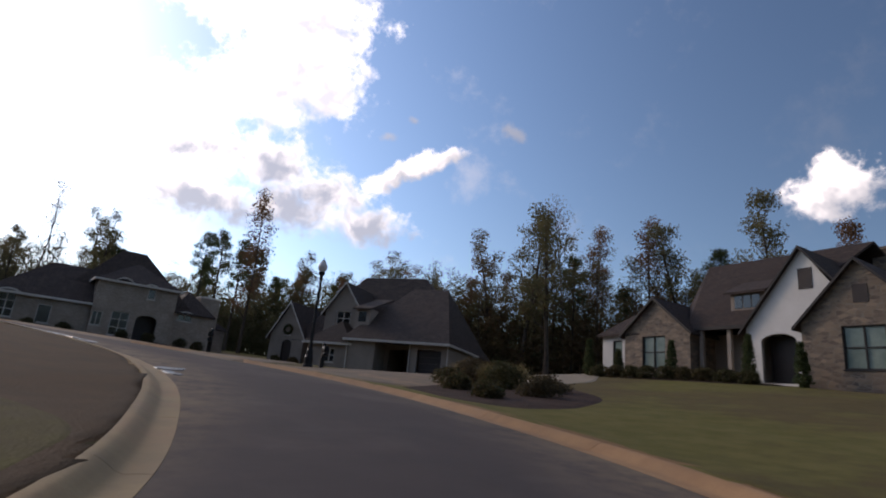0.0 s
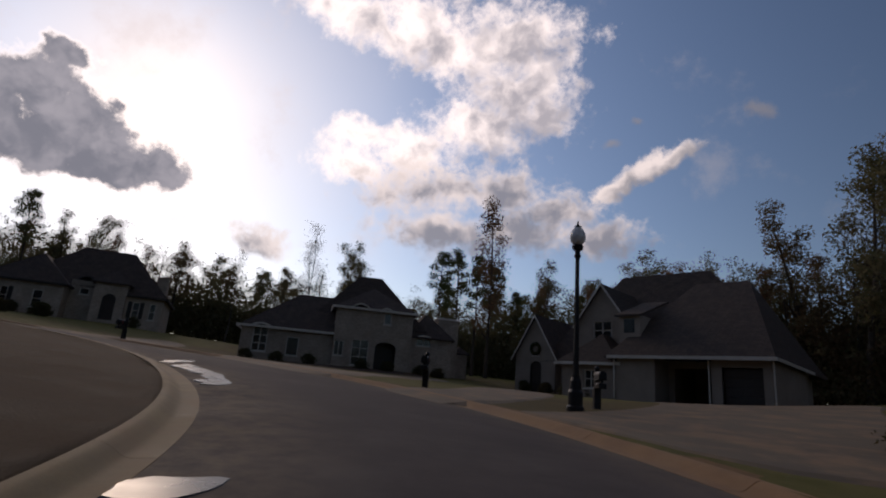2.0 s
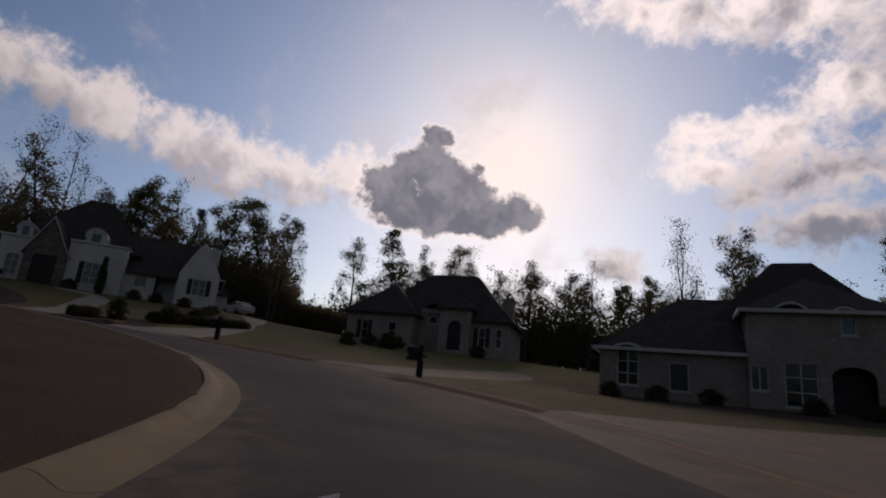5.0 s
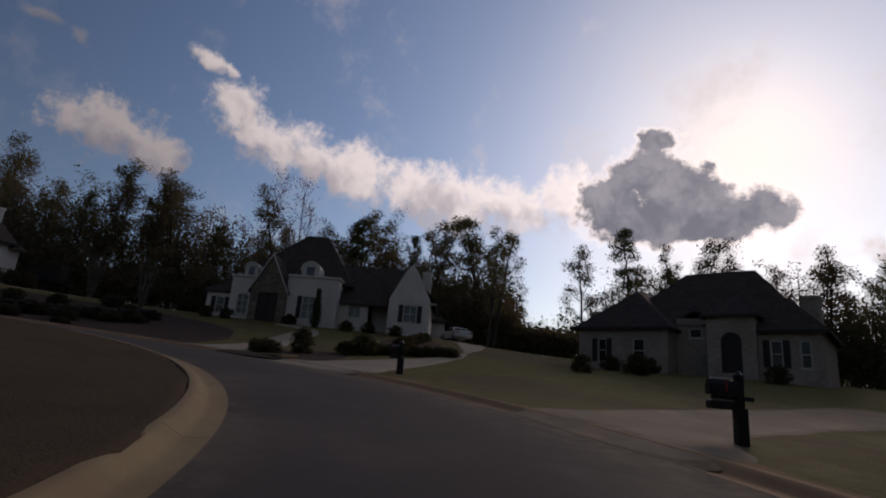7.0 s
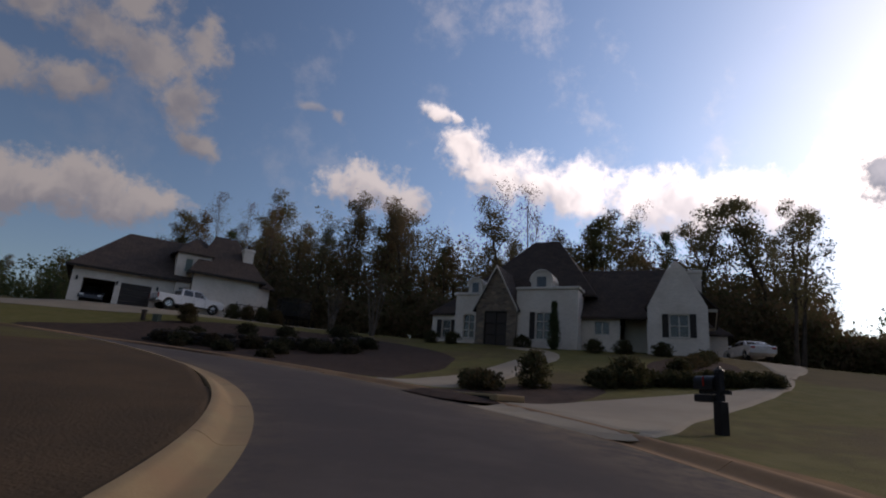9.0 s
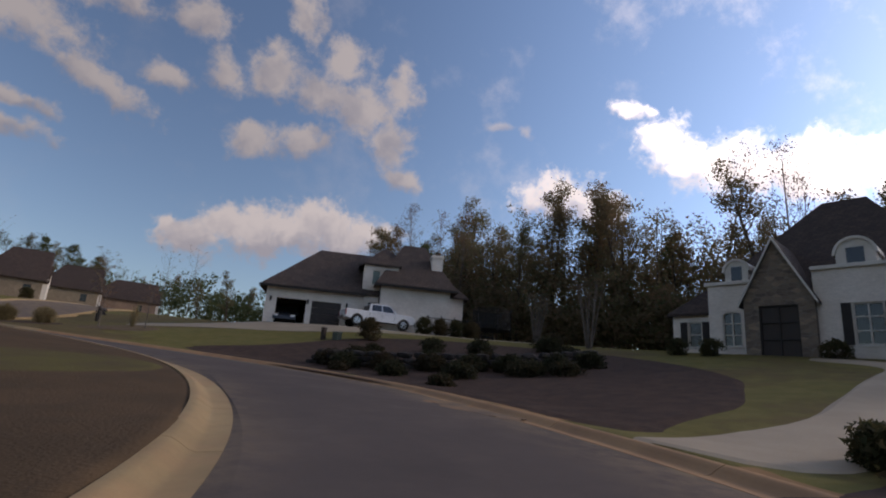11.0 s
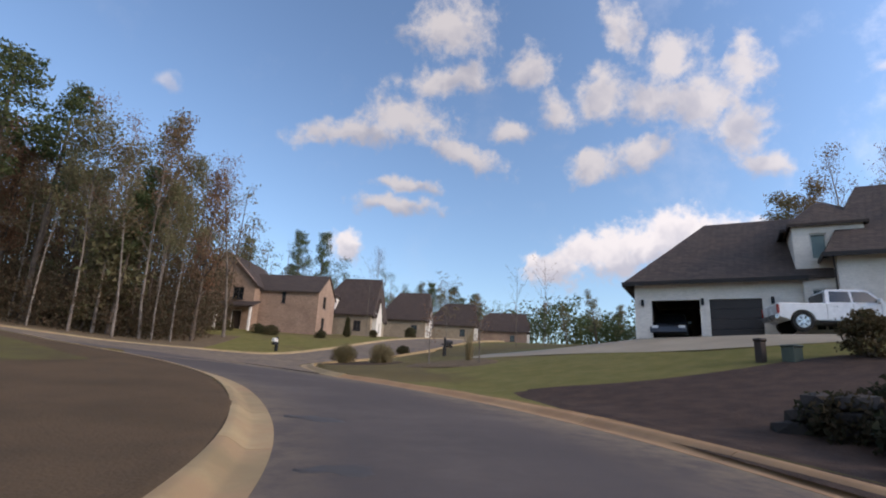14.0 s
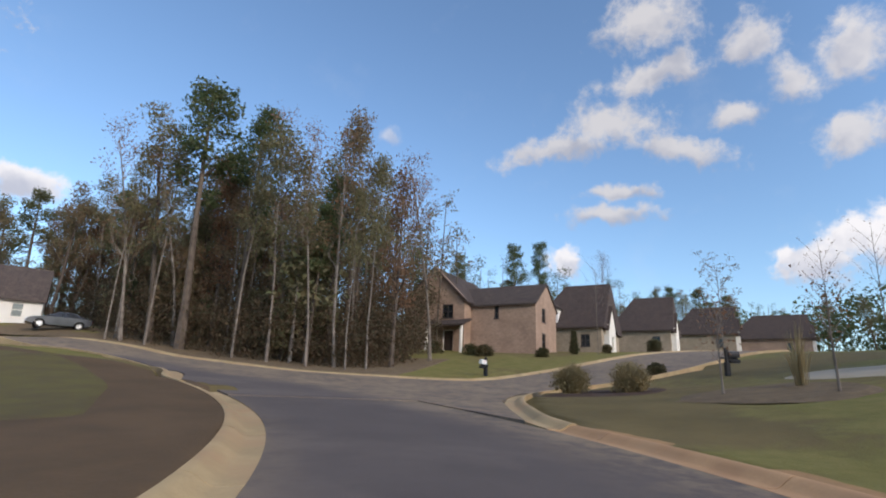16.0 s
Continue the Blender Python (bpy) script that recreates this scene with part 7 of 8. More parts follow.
def many_stemmed(x, y, high, seed, label):
    """A bare tree of many pale trunks from one foot."""
    rng = random.Random(seed)
    top = on_ground("tree", x, y, 0, label, "tree")
    tips = []
    for k in range(7):
        a = k * 0.9 + rng.random() * 0.4
        lean = rng.uniform(0.08, 0.22)
        p0 = Vector((math.cos(a) * 0.12, math.sin(a) * 0.12, -0.2))
        p1 = p0 + Vector((math.cos(a) * lean * high * 0.5, math.sin(a) * lean * high * 0.5, high * 0.5))
        bm = fresh()
        tube(bm, p0, p1, 0.07, 0.045, 6)
        p2 = p1 + Vector((math.cos(a) * lean * high * 0.4, math.sin(a) * lean * high * 0.4, high * 0.4))
        tube(bm, p1, p2, 0.045, 0.015, 5)
        part("trunk", bm, M_PALE_BARK, top)
        tips += [(p1, p2)]
    bm = fresh()
    for p1, p2 in tips:
        for k in range(9):
            q = p1.lerp(p2, k / 9)
            tube(bm, q, q + Vector((rng.uniform(-1, 1), rng.uniform(-1, 1), rng.uniform(0.6, 1.6))) * high * 0.11, 0.014, 0.004, 4)
    tagged(part("branchwork", bm, M_PALE_BARK, top), kind="stuff")


DARK = "low dark green shrub in brown mulch"
for i, (x, y, w, h) in enumerate(((-53.1, -4.1, 1.3, 0.9), (-52.9, 1.0, 1.4, 0.8), (-59.9, -4.5, 1.9, 1.2), (-61.5, -2.6, 1.9, 1.2), (-65.4, -1.0, 2.2, 1.4), (-67.8, -2.4, 2.2, 1.5), (-54.2, 3.4, 1.6, 0.9),
                              (-51.9, -1.2, 0.9, 0.5), (-52.2, 4.6, 1.0, 0.55), (-56.5, 4.6, 2.0, 0.9), (-55.0, -4.6, 1.4, 0.9), (-57.6, 5.6, 1.7, 0.8), (-63.6, 1.6, 1.4, 0.9), (-57.0, -6.0, 1.2, 0.7))):
    shrub(x, y, w * 0.78, h * 0.6, DARK, M_SHRUB_DARK, seed=i, group="shrubs on the bank")
shrub(-59.7, -10.4, 1.3, 1.35, "loose grey-green bush on the lawn before the truck", M_SHRUB, seed=31)
for i, (x, y, w, h) in enumerate(((-48.8, 17.0, 1.2, 0.6), (-50.5, 18.1, 1.1, 1.2), (-49.6, 16.2, 0.8, 0.5), (-53.4, 20.8, 1.6, 1.0), (-52.4, 20.0, 1.0, 0.6))):
    shrub(x, y, w, h, "rounded shrub in the mulch between the drives", M_SHRUB, seed=40 + i, group="shrubs between the drives")
for i in range(7):
    s = i / 6
    shrub(-54.4 - 2.6 * s, 21.4 + 4.2 * s, 1.1, 0.5, "dark clipped shrub of a low hedge", M_SHRUB, seed=50 + i, group="hedge by the cottage drive")
for i in range(6):
    shrub(-60.5 - 1.4 * i, 22.3 + 0.25 * i, 1.2, 0.55, "dark low shrub under the cottage wall", M_SHRUB, seed=60 + i, group="hedge by the cottage drive")
shrub(-69.6, 14.0, 0.9, 3.3, "slim dark cypress before the cottage", M_PINE, "cone", 70, "cypresses")
for i, (x, y) in enumerate(((-69, 16.8), (-68.9, 21), (-69.5, 4.6), (-69.3, 6.4), (-70, 11.6), (-69.6, 18.6))):
    shrub(x, y, 1.2, 0.8, "small round shrub at the cottage's front", M_SHRUB, seed=80 + i, group="cottage shrubs")
for i, (x, y, h) in enumerate(((11.0, 42.2, 2.6), (13.0, 41.6, 2.0), (15.6, 38.2, 2.5), (18.4, 33.6, 2.8), (20.0, 31.2, 2.4))):
    shrub(x, y, 0.85, h, "slim dark cypress against the stone house", M_PINE, "cone", 90 + i, "cypresses")
for i in range(9):
    s = i / 8
    shrub(11.4 + 6.6 * s, 40.6 - 7.6 * s, 1.3, 0.75, "low dark shrub along the stone house", M_SHRUB, seed=100 + i, group="stone house shrubs")
for i, (x, y, w, h) in enumerate(((2.2, 25.6, 1.8, 1.5), (3.4, 23.0, 1.7, 1.4), (4.4, 19.6, 1.3, 0.9), (1.2, 23.7, 1.3, 0.9), (3.6, 27.0, 1.5, 1.2), (1.6, 20.6, 1.0, 0.7), (5.2, 22.0, 1.3, 0.8), (2.6, 18.0, 0.9, 0.6))):
    shrub(x, y, w * 1.1, h * 0.68, "loose brown-green shrub in the kerbside bed", M_SHRUB if i % 2 else M_BROWN_SHRUB, seed=120 + i, group="kerbside bed shrubs", leaf=0.06)
for i, (x, y) in enumerate(((2.8, 24.3), (1.7, 26.4), (4.2, 25.2))):
    grass_clump(x, y, 1.6, 1.25, "tall straw-coloured grass in the kerbside bed", 20 + i, "kerbside bed grasses")
for i, (x, y) in enumerate(((-39.2, 45.2), (-37.2, 46.9), (-35.2, 48.8), (-30.9, 50.8), (-29.2, 52.4), (-27.0, 54.3), (-25.8, 55.6))):
    shrub(x, y, 1.2, 0.8, "dark low shrub along the pale house", M_SHRUB, seed=140 + i, group="pale house shrubs")
for i, (x, y, w, h) in enumerate(((-56.4, 33.6, 1.1, 1.0), (-58.2, 37.6, 1.6, 1.2), (-62.0, 39.8, 1.4, 1.0), (-64.4, 37.8, 1.4, 1.0), (-56.4, 45.4, 1.4, 1.0))):
    shrub(x, y, w, h, "dark rounded shrub before the shuttered house", M_SHRUB, seed=160 + i, group="shuttered house shrubs")
for i, (x, y) in enumerate(((-13.6, 54.2), (-11.2, 52.6), (-9.0, 52.0), (-18.5, 58.4), (-16.3, 57.6))):
    shrub(x, y, 1.2, 0.8, "dark low shrub along the gabled house", M_SHRUB, seed=170 + i, group="gabled house shrubs")
for i, (x, y) in enumerate(((-42.9, -27.0), (-45.0, -26.9))):
    grass_clump(x, y, 1.7, 1.35, "rounded tan clump of ornamental grass at the corner", i, "corner grasses", blades=900)
    shrub(x, y, 1.4, 1.0, "olive rounded shrub among the grass at the corner", M_STRAW, seed=180 + i, group="corner shrubs", leaf=0.05)
for i, (x, y, w, h) in enumerate(((-33.0, -51.6, 1.6, 0.9), (-31.4, -52.8, 1.4, 0.9), (-37.8, -53.0, 1.2, 0.7), (-40.0, -58.0, 1.0, 2.2), (-42.8, -62.0, 1.0, 0.8), (-47.5, -72.0, 1.6, 1.4), (-46.3, -37.4, 0.8, 0.5), (-28.0, -53.0, 1.6, 1.0))):
    shrub(x, y, w, h, "dark foundation shrub by the brick house", M_SHRUB, "cone" if h > 2 else "round", 190 + i, "street shrubs")
patch("mulch_bed", [(-46.7, -22.4), (-48.4, -20.6), (-50.6, -21.0), (-50.6, -23.8), (-49.4, -25.6), (-47.3, -25.0)], M_LITTER, "oval mulch bed with saplings on the corner lawn", "flower bed", 0.05, rim=0.6)
sapling(-47.5, -23.1, 2.6, "thin leafless sapling in an oval mulch bed", 1)
sapling(-49.8, -21.4, 2.7, "thin leafless sapling in an oval mulch bed", 2)
sapling(-49.4, -35.5, 5.4, "young tree with a few brown leaves", 3, False)
sapling(-56.5, -44.0, 6.6, "upright young tree with bare twigs", 4)
sapling(-58.6, -42.0, 7.0, "upright young tree with bare twigs", 5)
sapling(-42.2, -57.5, 8.5, "tall bare young tree before the buff brick house", 6)
grass_clump(-49.6, -23.8, 1.0, 2.2, "tall plumed grass in the oval bed", 40, blades=60)
many_stemmed(-73.6, -3.5, 5.5, 61, "leafless tree with many pale trunks on the lawn")
many_stemmed(-78.0, -11.5, 5.0, 62, "leafless tree with many pale trunks on the lawn")


# ---------------------------------------------------------------- bank wall
def bank_wall():
    """Dark fieldstones stacked along the bank."""
    wall = tagged(new("retaining_wall"), "low dark fieldstone retaining wall along the mulch bank", "wall", kind="structure")
    rng = random.Random(5)
    shapes = []
    for k in range(6):
        bm = fresh()
        bmesh.ops.create_icosphere(bm, subdivisions=1, radius=0.5)
        for v in bm.verts:
            v.co *= rng.uniform(0.82, 1.1)
            v.co.x = max(-0.42, min(0.42, v.co.x))
            v.co.z = max(-0.36, min(0.36, v.co.z))
        mesh = bpy.data.meshes.new("stone")
        bm.to_mesh(mesh)
        bm.free()
        mesh.materials.append(M_DARK_STONE)
        shapes.append(mesh)
    line = curve([(-52.6, -4.4), (-53.3, -2.4), (-54.6, -0.4), (-56.2, 2.0), (-58.6, 3.9), (-61.5, 4.8)])
    pts = [Vector(p) for p in line]
    for course in range(3):
        d, goal = 0.0, 0.2 * course
        for a, b in zip(pts, pts[1:]):
            length = (b - a).length
            while goal < d + length:
                p = a.lerp(b, (goal - d) / length)
                w = (b - a).normalized()
                wide = rng.uniform(0.5, 0.85)
                stone = new("stone", rng.choice(shapes))
                stone.parent = wall
                stone.matrix_basis = pose(p.x - w.y * 0.06 * course, p.y + w.x * 0.06 * course, ground_z(p.x, p.y) + 0.1 + 0.25 * course, rng.uniform(-8, 8), rng.uniform(-6, 6), math.degrees(math.atan2(w.y, w.x))) @ Matrix.Diagonal((wide * 1.2, 0.5, 0.4, 1))
                goal += wide
            d += length


# ---------------------------------------------------------------- street furniture
def street_lamp(x, y, high):
    top = on_ground("street_lamp", x, y, 0, "dark fluted metal street lamp with an acorn glass globe", "street lamp")
    bm = fresh()
    spin(bm, [(0.24, -0.1), (0.24, 0.12), (0.2, 0.16), (0.2, 0.5), (0.16, 0.58), (0.15, 0.8), (0.11, 0.9), (0.11, 0.96)], 16)
    part("base", bm, M_METAL, top)
    bm = fresh()
    spin(bm, [(0.085, 0.96), (0.06, high - 1.05)], 20, 0.12)
    part("post", bm, M_METAL, top)
    bm = fresh()
    spin(bm, [(0.07, high - 1.06), (0.1, high - 1.02), (0.1, high - 0.98), (0.075, high - 0.95), (0.08, high - 0.84), (0.15, high - 0.8), (0.17, high - 0.7), (0.13, high - 0.66)], 16)
    part("fitter", bm, M_METAL, top)
    bm = fresh()
    spin(bm, [(0.12, high - 0.66), (0.2, high - 0.56), (0.235, high - 0.44), (0.22, high - 0.32), (0.16, high - 0.2), (0.1, high - 0.13)], 18)
    globe = part("globe", bm, M_LAMP_GLASS, top, "cloudy clear acorn globe", True)
    bm = fresh()
    spin(bm, [(0.1, high - 0.13), (0.11, high - 0.1), (0.05, high - 0.06), (0.02, high - 0.02), (0.03, high + 0.02), (0.005, high + 0.1)], 12)
    part("finial", bm, M_METAL, globe)


def mailbox(x, y, turn, label, paint=None, pole=1.05, strip_top=False):
    top = on_ground("mailbox", x, y, turn, label, "mailbox", "mailboxes")
    paint = paint or M_METAL
    bm = fresh()
    box(bm, -0.065, 0.065, -0.065, 0.065, 0.62, pole + 0.12, 0.01)
    post = part("post", bm, M_METAL, top)
    bm = fresh()
    box(bm, -0.1, 0.1, -0.1, 0.1, -0.3, 0.62, 0.015)
    part("sleeve", bm, M_METAL, post)
    bm = fresh()
    spin(bm, [(0.1, pole + 0.12), (0.1, pole + 0.15), (0.05, pole + 0.2), (0.01, pole + 0.24)], 8)
    part("finial", bm, M_METAL, post)
    bm = fresh()
    box(bm, -0.12, 0.12, -0.56, -0.1, pole - 0.46, pole - 0.31, 0.02)
    part("paper_holder", bm, M_METAL, top)
    bm = fresh()
    box(bm, -0.04, 0.04, -0.5, 0.25, pole - 0.3, pole - 0.22, 0.008)
    part("arm", bm, M_METAL, top)
    bm = fresh()
    ring_pts = [(-0.12, 0), (0.12, 0)] + [(0.12 * math.cos(a), 0.15 + 0.12 * math.sin(a)) for a in [math.pi * k / 8 for k in range(9)]]
    rows = [[bm.verts.new((px, yy, pole - 0.215 + pz)) for px, pz in ring_pts] for yy in (-0.55, -0.06)]
    n = len(ring_pts)
    bm.faces.new(rows[0])
    bm.faces.new(rows[1][::-1])
    for k in range(n):
        bm.faces.new((rows[0][k], rows[1][k], rows[1][(k + 1) % n], rows[0][(k + 1) % n]))
    bmesh.ops.recalc_face_normals(bm, faces=bm.faces)
    body = part("box", bm, paint, top)
    bm = fresh()
    box(bm, -0.09, 0.09, -0.572, -0.553, pole - 0.2, pole - 0.02, 0.006)
    part("door", bm, paint, body)
    bm = fresh()
    box(bm, 0.122, 0.132, -0.3, -0.27, pole - 0.16, pole + 0.03)
    part("flag", bm, M_TAIL, body)
    if strip_top:
        bm = fresh()
        box(bm, -0.05, 0.05, -0.5, -0.12, pole + 0.062, pole + 0.085, 0.005)
        part("top_strip", bm, M_PIPE, body, "pale strip along the box")


# ---------------------------------------------------------------- vehicles
def arch_outline(points, wheels, radius, sill):
    """A side outline: the given upper line from rear to front, then the sill with round wheel openings."""
    out = list(points)
    for wx in sorted(wheels, reverse=True):
        half = math.sqrt(max(0.01, radius ** 2 - (sill - radius * 0.86) ** 2)) if sill < radius * 0.86 else radius
        for k in range(9):
            a = math.pi * k / 8
            out.append((wx + radius * math.cos(a), max(sill, radius * 0.86 + radius * math.sin(a)) if 0 < k < 8 else sill))
    return out


def slab(bm, outline, half0, half1=None, z_mid=None):
    """An outline (length, height) drawn out to both sides, narrower above z_mid where asked."""
    rows = []
    top = max(z for _, z in outline)
    for s in (-1, 1):
        row = []
        for x, z in outline:
            w = half0
            if half1 is not None and z > z_mid:
                w = half0 + (half1 - half0) * (z - z_mid) / (top - z_mid)
            row.append(bm.verts.new((x, s * w, z)))
        rows.append(row)
    n = len(outline)
    bm.faces.new(rows[0])
    bm.faces.new(rows[1][::-1])
    for k in range(n):
        bm.faces.new((rows[0][k], rows[1][k], rows[1][(k + 1) % n], rows[0][(k + 1) % n]))
    bmesh.ops.recalc_face_normals(bm, faces=bm.faces)


def put_wheels(top, spots, half, radius):
    for wx in spots:
        for s in (-1, 1):
            y0 = s * (half - 0.13)
            bm = fresh()
            tube(bm, (wx, y0 - 0.12, radius), (wx, y0 + 0.12, radius), radius, radius, 24)
            wheel = part("wheel", bm, M_RUBBER, top)
            bm = fresh()
            tube(bm, (wx, y0 + s * 0.123, radius), (wx, y0 + s * 0.135, radius), radius * 0.66, radius * 0.64, 20)
            part("rim", bm, M_CHROME, wheel)
            for k in range(6):
                a = k * math.pi / 3
                bm = fresh()
                tube(bm, (wx + 0.28 * radius * math.cos(a), y0 + s * 0.14, radius + 0.28 * radius * math.sin(a)), (wx + 0.55 * radius * math.cos(a), y0 + s * 0.14, radius + 0.55 * radius * math.sin(a)), 0.03, 0.03, 5)
                part("rim_slot", bm, M_RUBBER, wheel)


def side_pane(top, quad, half0, half1, z_mid, z_top, name="side_window"):
    """A dark pane on both flanks, following the flank's lean."""
    for s in (-1, 1):
        bm = fresh()
        for off in (0.0, 0.012):
            for x, z in quad:
                w = half0 + (half1 - half0) * (z - z_mid) / (z_top - z_mid)
                bm.verts.new((x, s * (w + off - 0.004), z))
        v = list(bm.verts)
        n = len(quad)
        bm.faces.new(v[:n])
        bm.faces.new(v[n:][::-1])
        for k in range(n):
            bm.faces.new((v[k], v[n + k], v[n + (k + 1) % n], v[(k + 1) % n]))
        bmesh.ops.recalc_face_normals(bm, faces=bm.faces)
        part(name, bm, M_GLASS, top)


def block(top, name, mat, x0, x1, y0, y1, z0, z1, bevel=0.02, label=""):
    bm = fresh()
    box(bm, x0, x1, y0, y1, z0, z1, bevel)
    return part(name, bm, mat, top, label)


def pickup(x, y, turn):
    """A crew cab pickup."""
    top = on_ground("pickup_truck", x, y, turn, "white crew-cab pickup truck parked on the drive", "truck", lift=0.03)
    bm = fresh()
    upper = [(-2.9, 0.62), (-2.92, 1.18), (-2.86, 1.24), (-0.98, 1.24), (-0.98, 1.26), (1.02, 1.3), (1.25, 1.29), (2.55, 1.24), (2.82, 1.14), (2.88, 0.98), (2.88, 0.56)]
    slab(bm, arch_outline(upper, (-1.95, 1.95), 0.5, 0.48), 1.0)
    bmesh.ops.bevel(bm, geom=[e for e in bm.edges if abs(e.verts[0].co.y - e.verts[1].co.y) < 1e-5], offset=0.03, segments=1, affect="EDGES")
    body = part("body", bm, M_PAINT_WHITE, top)
    bm = fresh()
    slab(bm, [(-1.0, 1.22), (-0.92, 1.82), (-0.8, 1.9), (0.55, 1.9), (0.75, 1.84), (1.42, 1.22)], 0.97, 0.78, 1.25)
    cab = part("cab", bm, M_PAINT_WHITE, top)
    side_pane(cab, [(-0.82, 1.3), (0.0, 1.3), (0.0, 1.8), (-0.76, 1.8)], 0.97, 0.78, 1.25, 1.9)
    side_pane(cab, [(0.1, 1.3), (1.2, 1.3), (0.68, 1.8), (0.1, 1.8)], 0.97, 0.78, 1.25, 1.9)
    bm = fresh()
    v = [bm.verts.new(c) for c in ((0.83, -0.74, 1.8), (1.39, -0.86, 1.28), (1.39, 0.86, 1.28), (0.83, 0.74, 1.8))]
    bm.faces.new(v)
    bmesh.ops.translate(bm, verts=bm.verts, vec=(0.012, 0, 0.012))
    bmesh.ops.solidify(bm, geom=bm.faces[:], thickness=0.01)
    part("windscreen", bm, M_GLASS, cab)
    block(top, "rear_window", M_GLASS, -0.985, -0.965, -0.7, 0.7, 1.34, 1.76, 0)
    block(top, "bed_liner", M_RUBBER, -2.75, -1.12, -0.82, 0.82, 1.15, 1.246, 0)
    block(top, "rear_bumper", M_CHROME, -3.05, -2.88, -0.98, 0.98, 0.52, 0.74, 0.03)
    block(top, "front_bumper", M_CHROME, 2.8, 2.98, -1.0, 1.0, 0.5, 0.72, 0.04)
    block(top, "grille", M_RUBBER, 2.83, 2.9, -0.62, 0.62, 0.76, 1.02)
    for s in (-1, 1):
        block(top, "headlight", M_LAMP_GLASS, 2.72, 2.88, s * 0.82 - 0.17, s * 0.82 + 0.17, 0.8, 1.04, 0.02)
        block(top, "tail_light", M_TAIL, -2.94, -2.84, s * 0.93 - 0.07, s * 0.93 + 0.075, 0.78, 1.18, 0.01)
        block(top, "mirror", M_PAINT_WHITE, 0.98, 1.12, s * 1.08 - 0.1, s * 1.08 + 0.1, 1.26, 1.46, 0.03)
        for dx in (-0.75, 0.3):
            block(body, "door_handle", M_CHROME, dx, dx + 0.2, s * 1.015 - 0.015, s * 1.015 + 0.015, 1.08, 1.12, 0.005)
        for dx in (-0.98, 0.05, 1.12):
            block(body, "door_seam", M_RUBBER, dx, dx + 0.012, s * 1.002 - 0.003, s * 1.002 + 0.003, 0.56, 1.22, 0)
        block(top, "step_bar", M_METAL, -1.3, 1.35, s * 1.0 - 0.06, s * 1.0 + 0.06, 0.4, 0.46, 0.02)
    put_wheels(top, (-1.95, 1.95), 1.0, 0.43)
    return top


def saloon(x, y, turn, paint, label, estate=False, z=None):
    """A small car, with a long roof where asked."""
    top = on_ground("car", x, y, turn, label, "car", lift=0.03)
    if z is not None:
        top.location.z = z
    high = 1.68 if estate else 1.42
    bm = fresh()
    upper = [(-2.25, 0.45), (-2.3, 0.9), (-2.2, 0.98), (-1.4, 1.0), (0.9, 0.98), (1.9, 0.86), (2.25, 0.7), (2.3, 0.42)]
    slab(bm, arch_outline(upper, (-1.38, 1.38), 0.38, 0.28), 0.9)
    bmesh.ops.bevel(bm, geom=[e for e in bm.edges if abs(e.verts[0].co.y - e.verts[1].co.y) < 1e-5], offset=0.03, segments=1, affect="EDGES")
    part("body", bm, paint, top)
    bm = fresh()
    back = -2.15 if estate else -1.75
    slab(bm, [(back, 0.97), (back + (0.2 if estate else 0.75), high - 0.06), (back + (0.4 if estate else 1.0), high), (0.1, high), (1.05, 0.97)], 0.86, 0.66, 1.0)
    cab = part("cabin", bm, paint, top)
    z0, z1 = 1.03, high - 0.1
    side_pane(cab, [(back + (0.3 if estate else 0.55), z0), (-0.35, z0), (-0.35, z1), (back + (0.38 if estate else 0.9), z1)], 0.86, 0.66, 1.0, high)
    side_pane(cab, [(-0.27, z0), (0.85, z0), (0.12, z1), (-0.27, z1)], 0.86, 0.66, 1.0, high)
    for a, b, name in (((0.22, high - 0.06), (0.98, 1.04), "windscreen"), ((back + (0.17 if estate else 0.68), high - 0.12), (back + 0.02, 1.04), "rear_window")):
        bm = fresh()
        v = [bm.verts.new(c) for c in ((a[0], -0.62, a[1]), (b[0], -0.8, b[1]), (b[0], 0.8, b[1]), (a[0], 0.62, a[1]))]
        bm.faces.new(v)
        bmesh.ops.translate(bm, verts=bm.verts, vec=(0.015 if name == "windscreen" else -0.015, 0, 0.01))
        bmesh.ops.solidify(bm, geom=bm.faces[:], thickness=0.01)
        part(name, bm, M_GLASS, cab)
    for s in (-1, 1):
        block(top, "headlight", M_LAMP_GLASS, 2.1, 2.28, s * 0.66 - 0.16, s * 0.66 + 0.16, 0.62, 0.76)
        block(top, "tail_light", M_TAIL, -2.31, -2.2, s * 0.7 - 0.15, s * 0.7 + 0.15, 0.74, 0.9)
        block(top, "mirror", paint, 0.72, 0.86, s * 0.96 - 0.09, s * 0.96 + 0.09, 1.0, 1.14)
    block(top, "number_plate", M_PIPE, -2.325, -2.3, -0.2, 0.2, 0.55, 0.66, 0)
    put_wheels(top, (-1.38, 1.38), 0.9, 0.32)
    return top


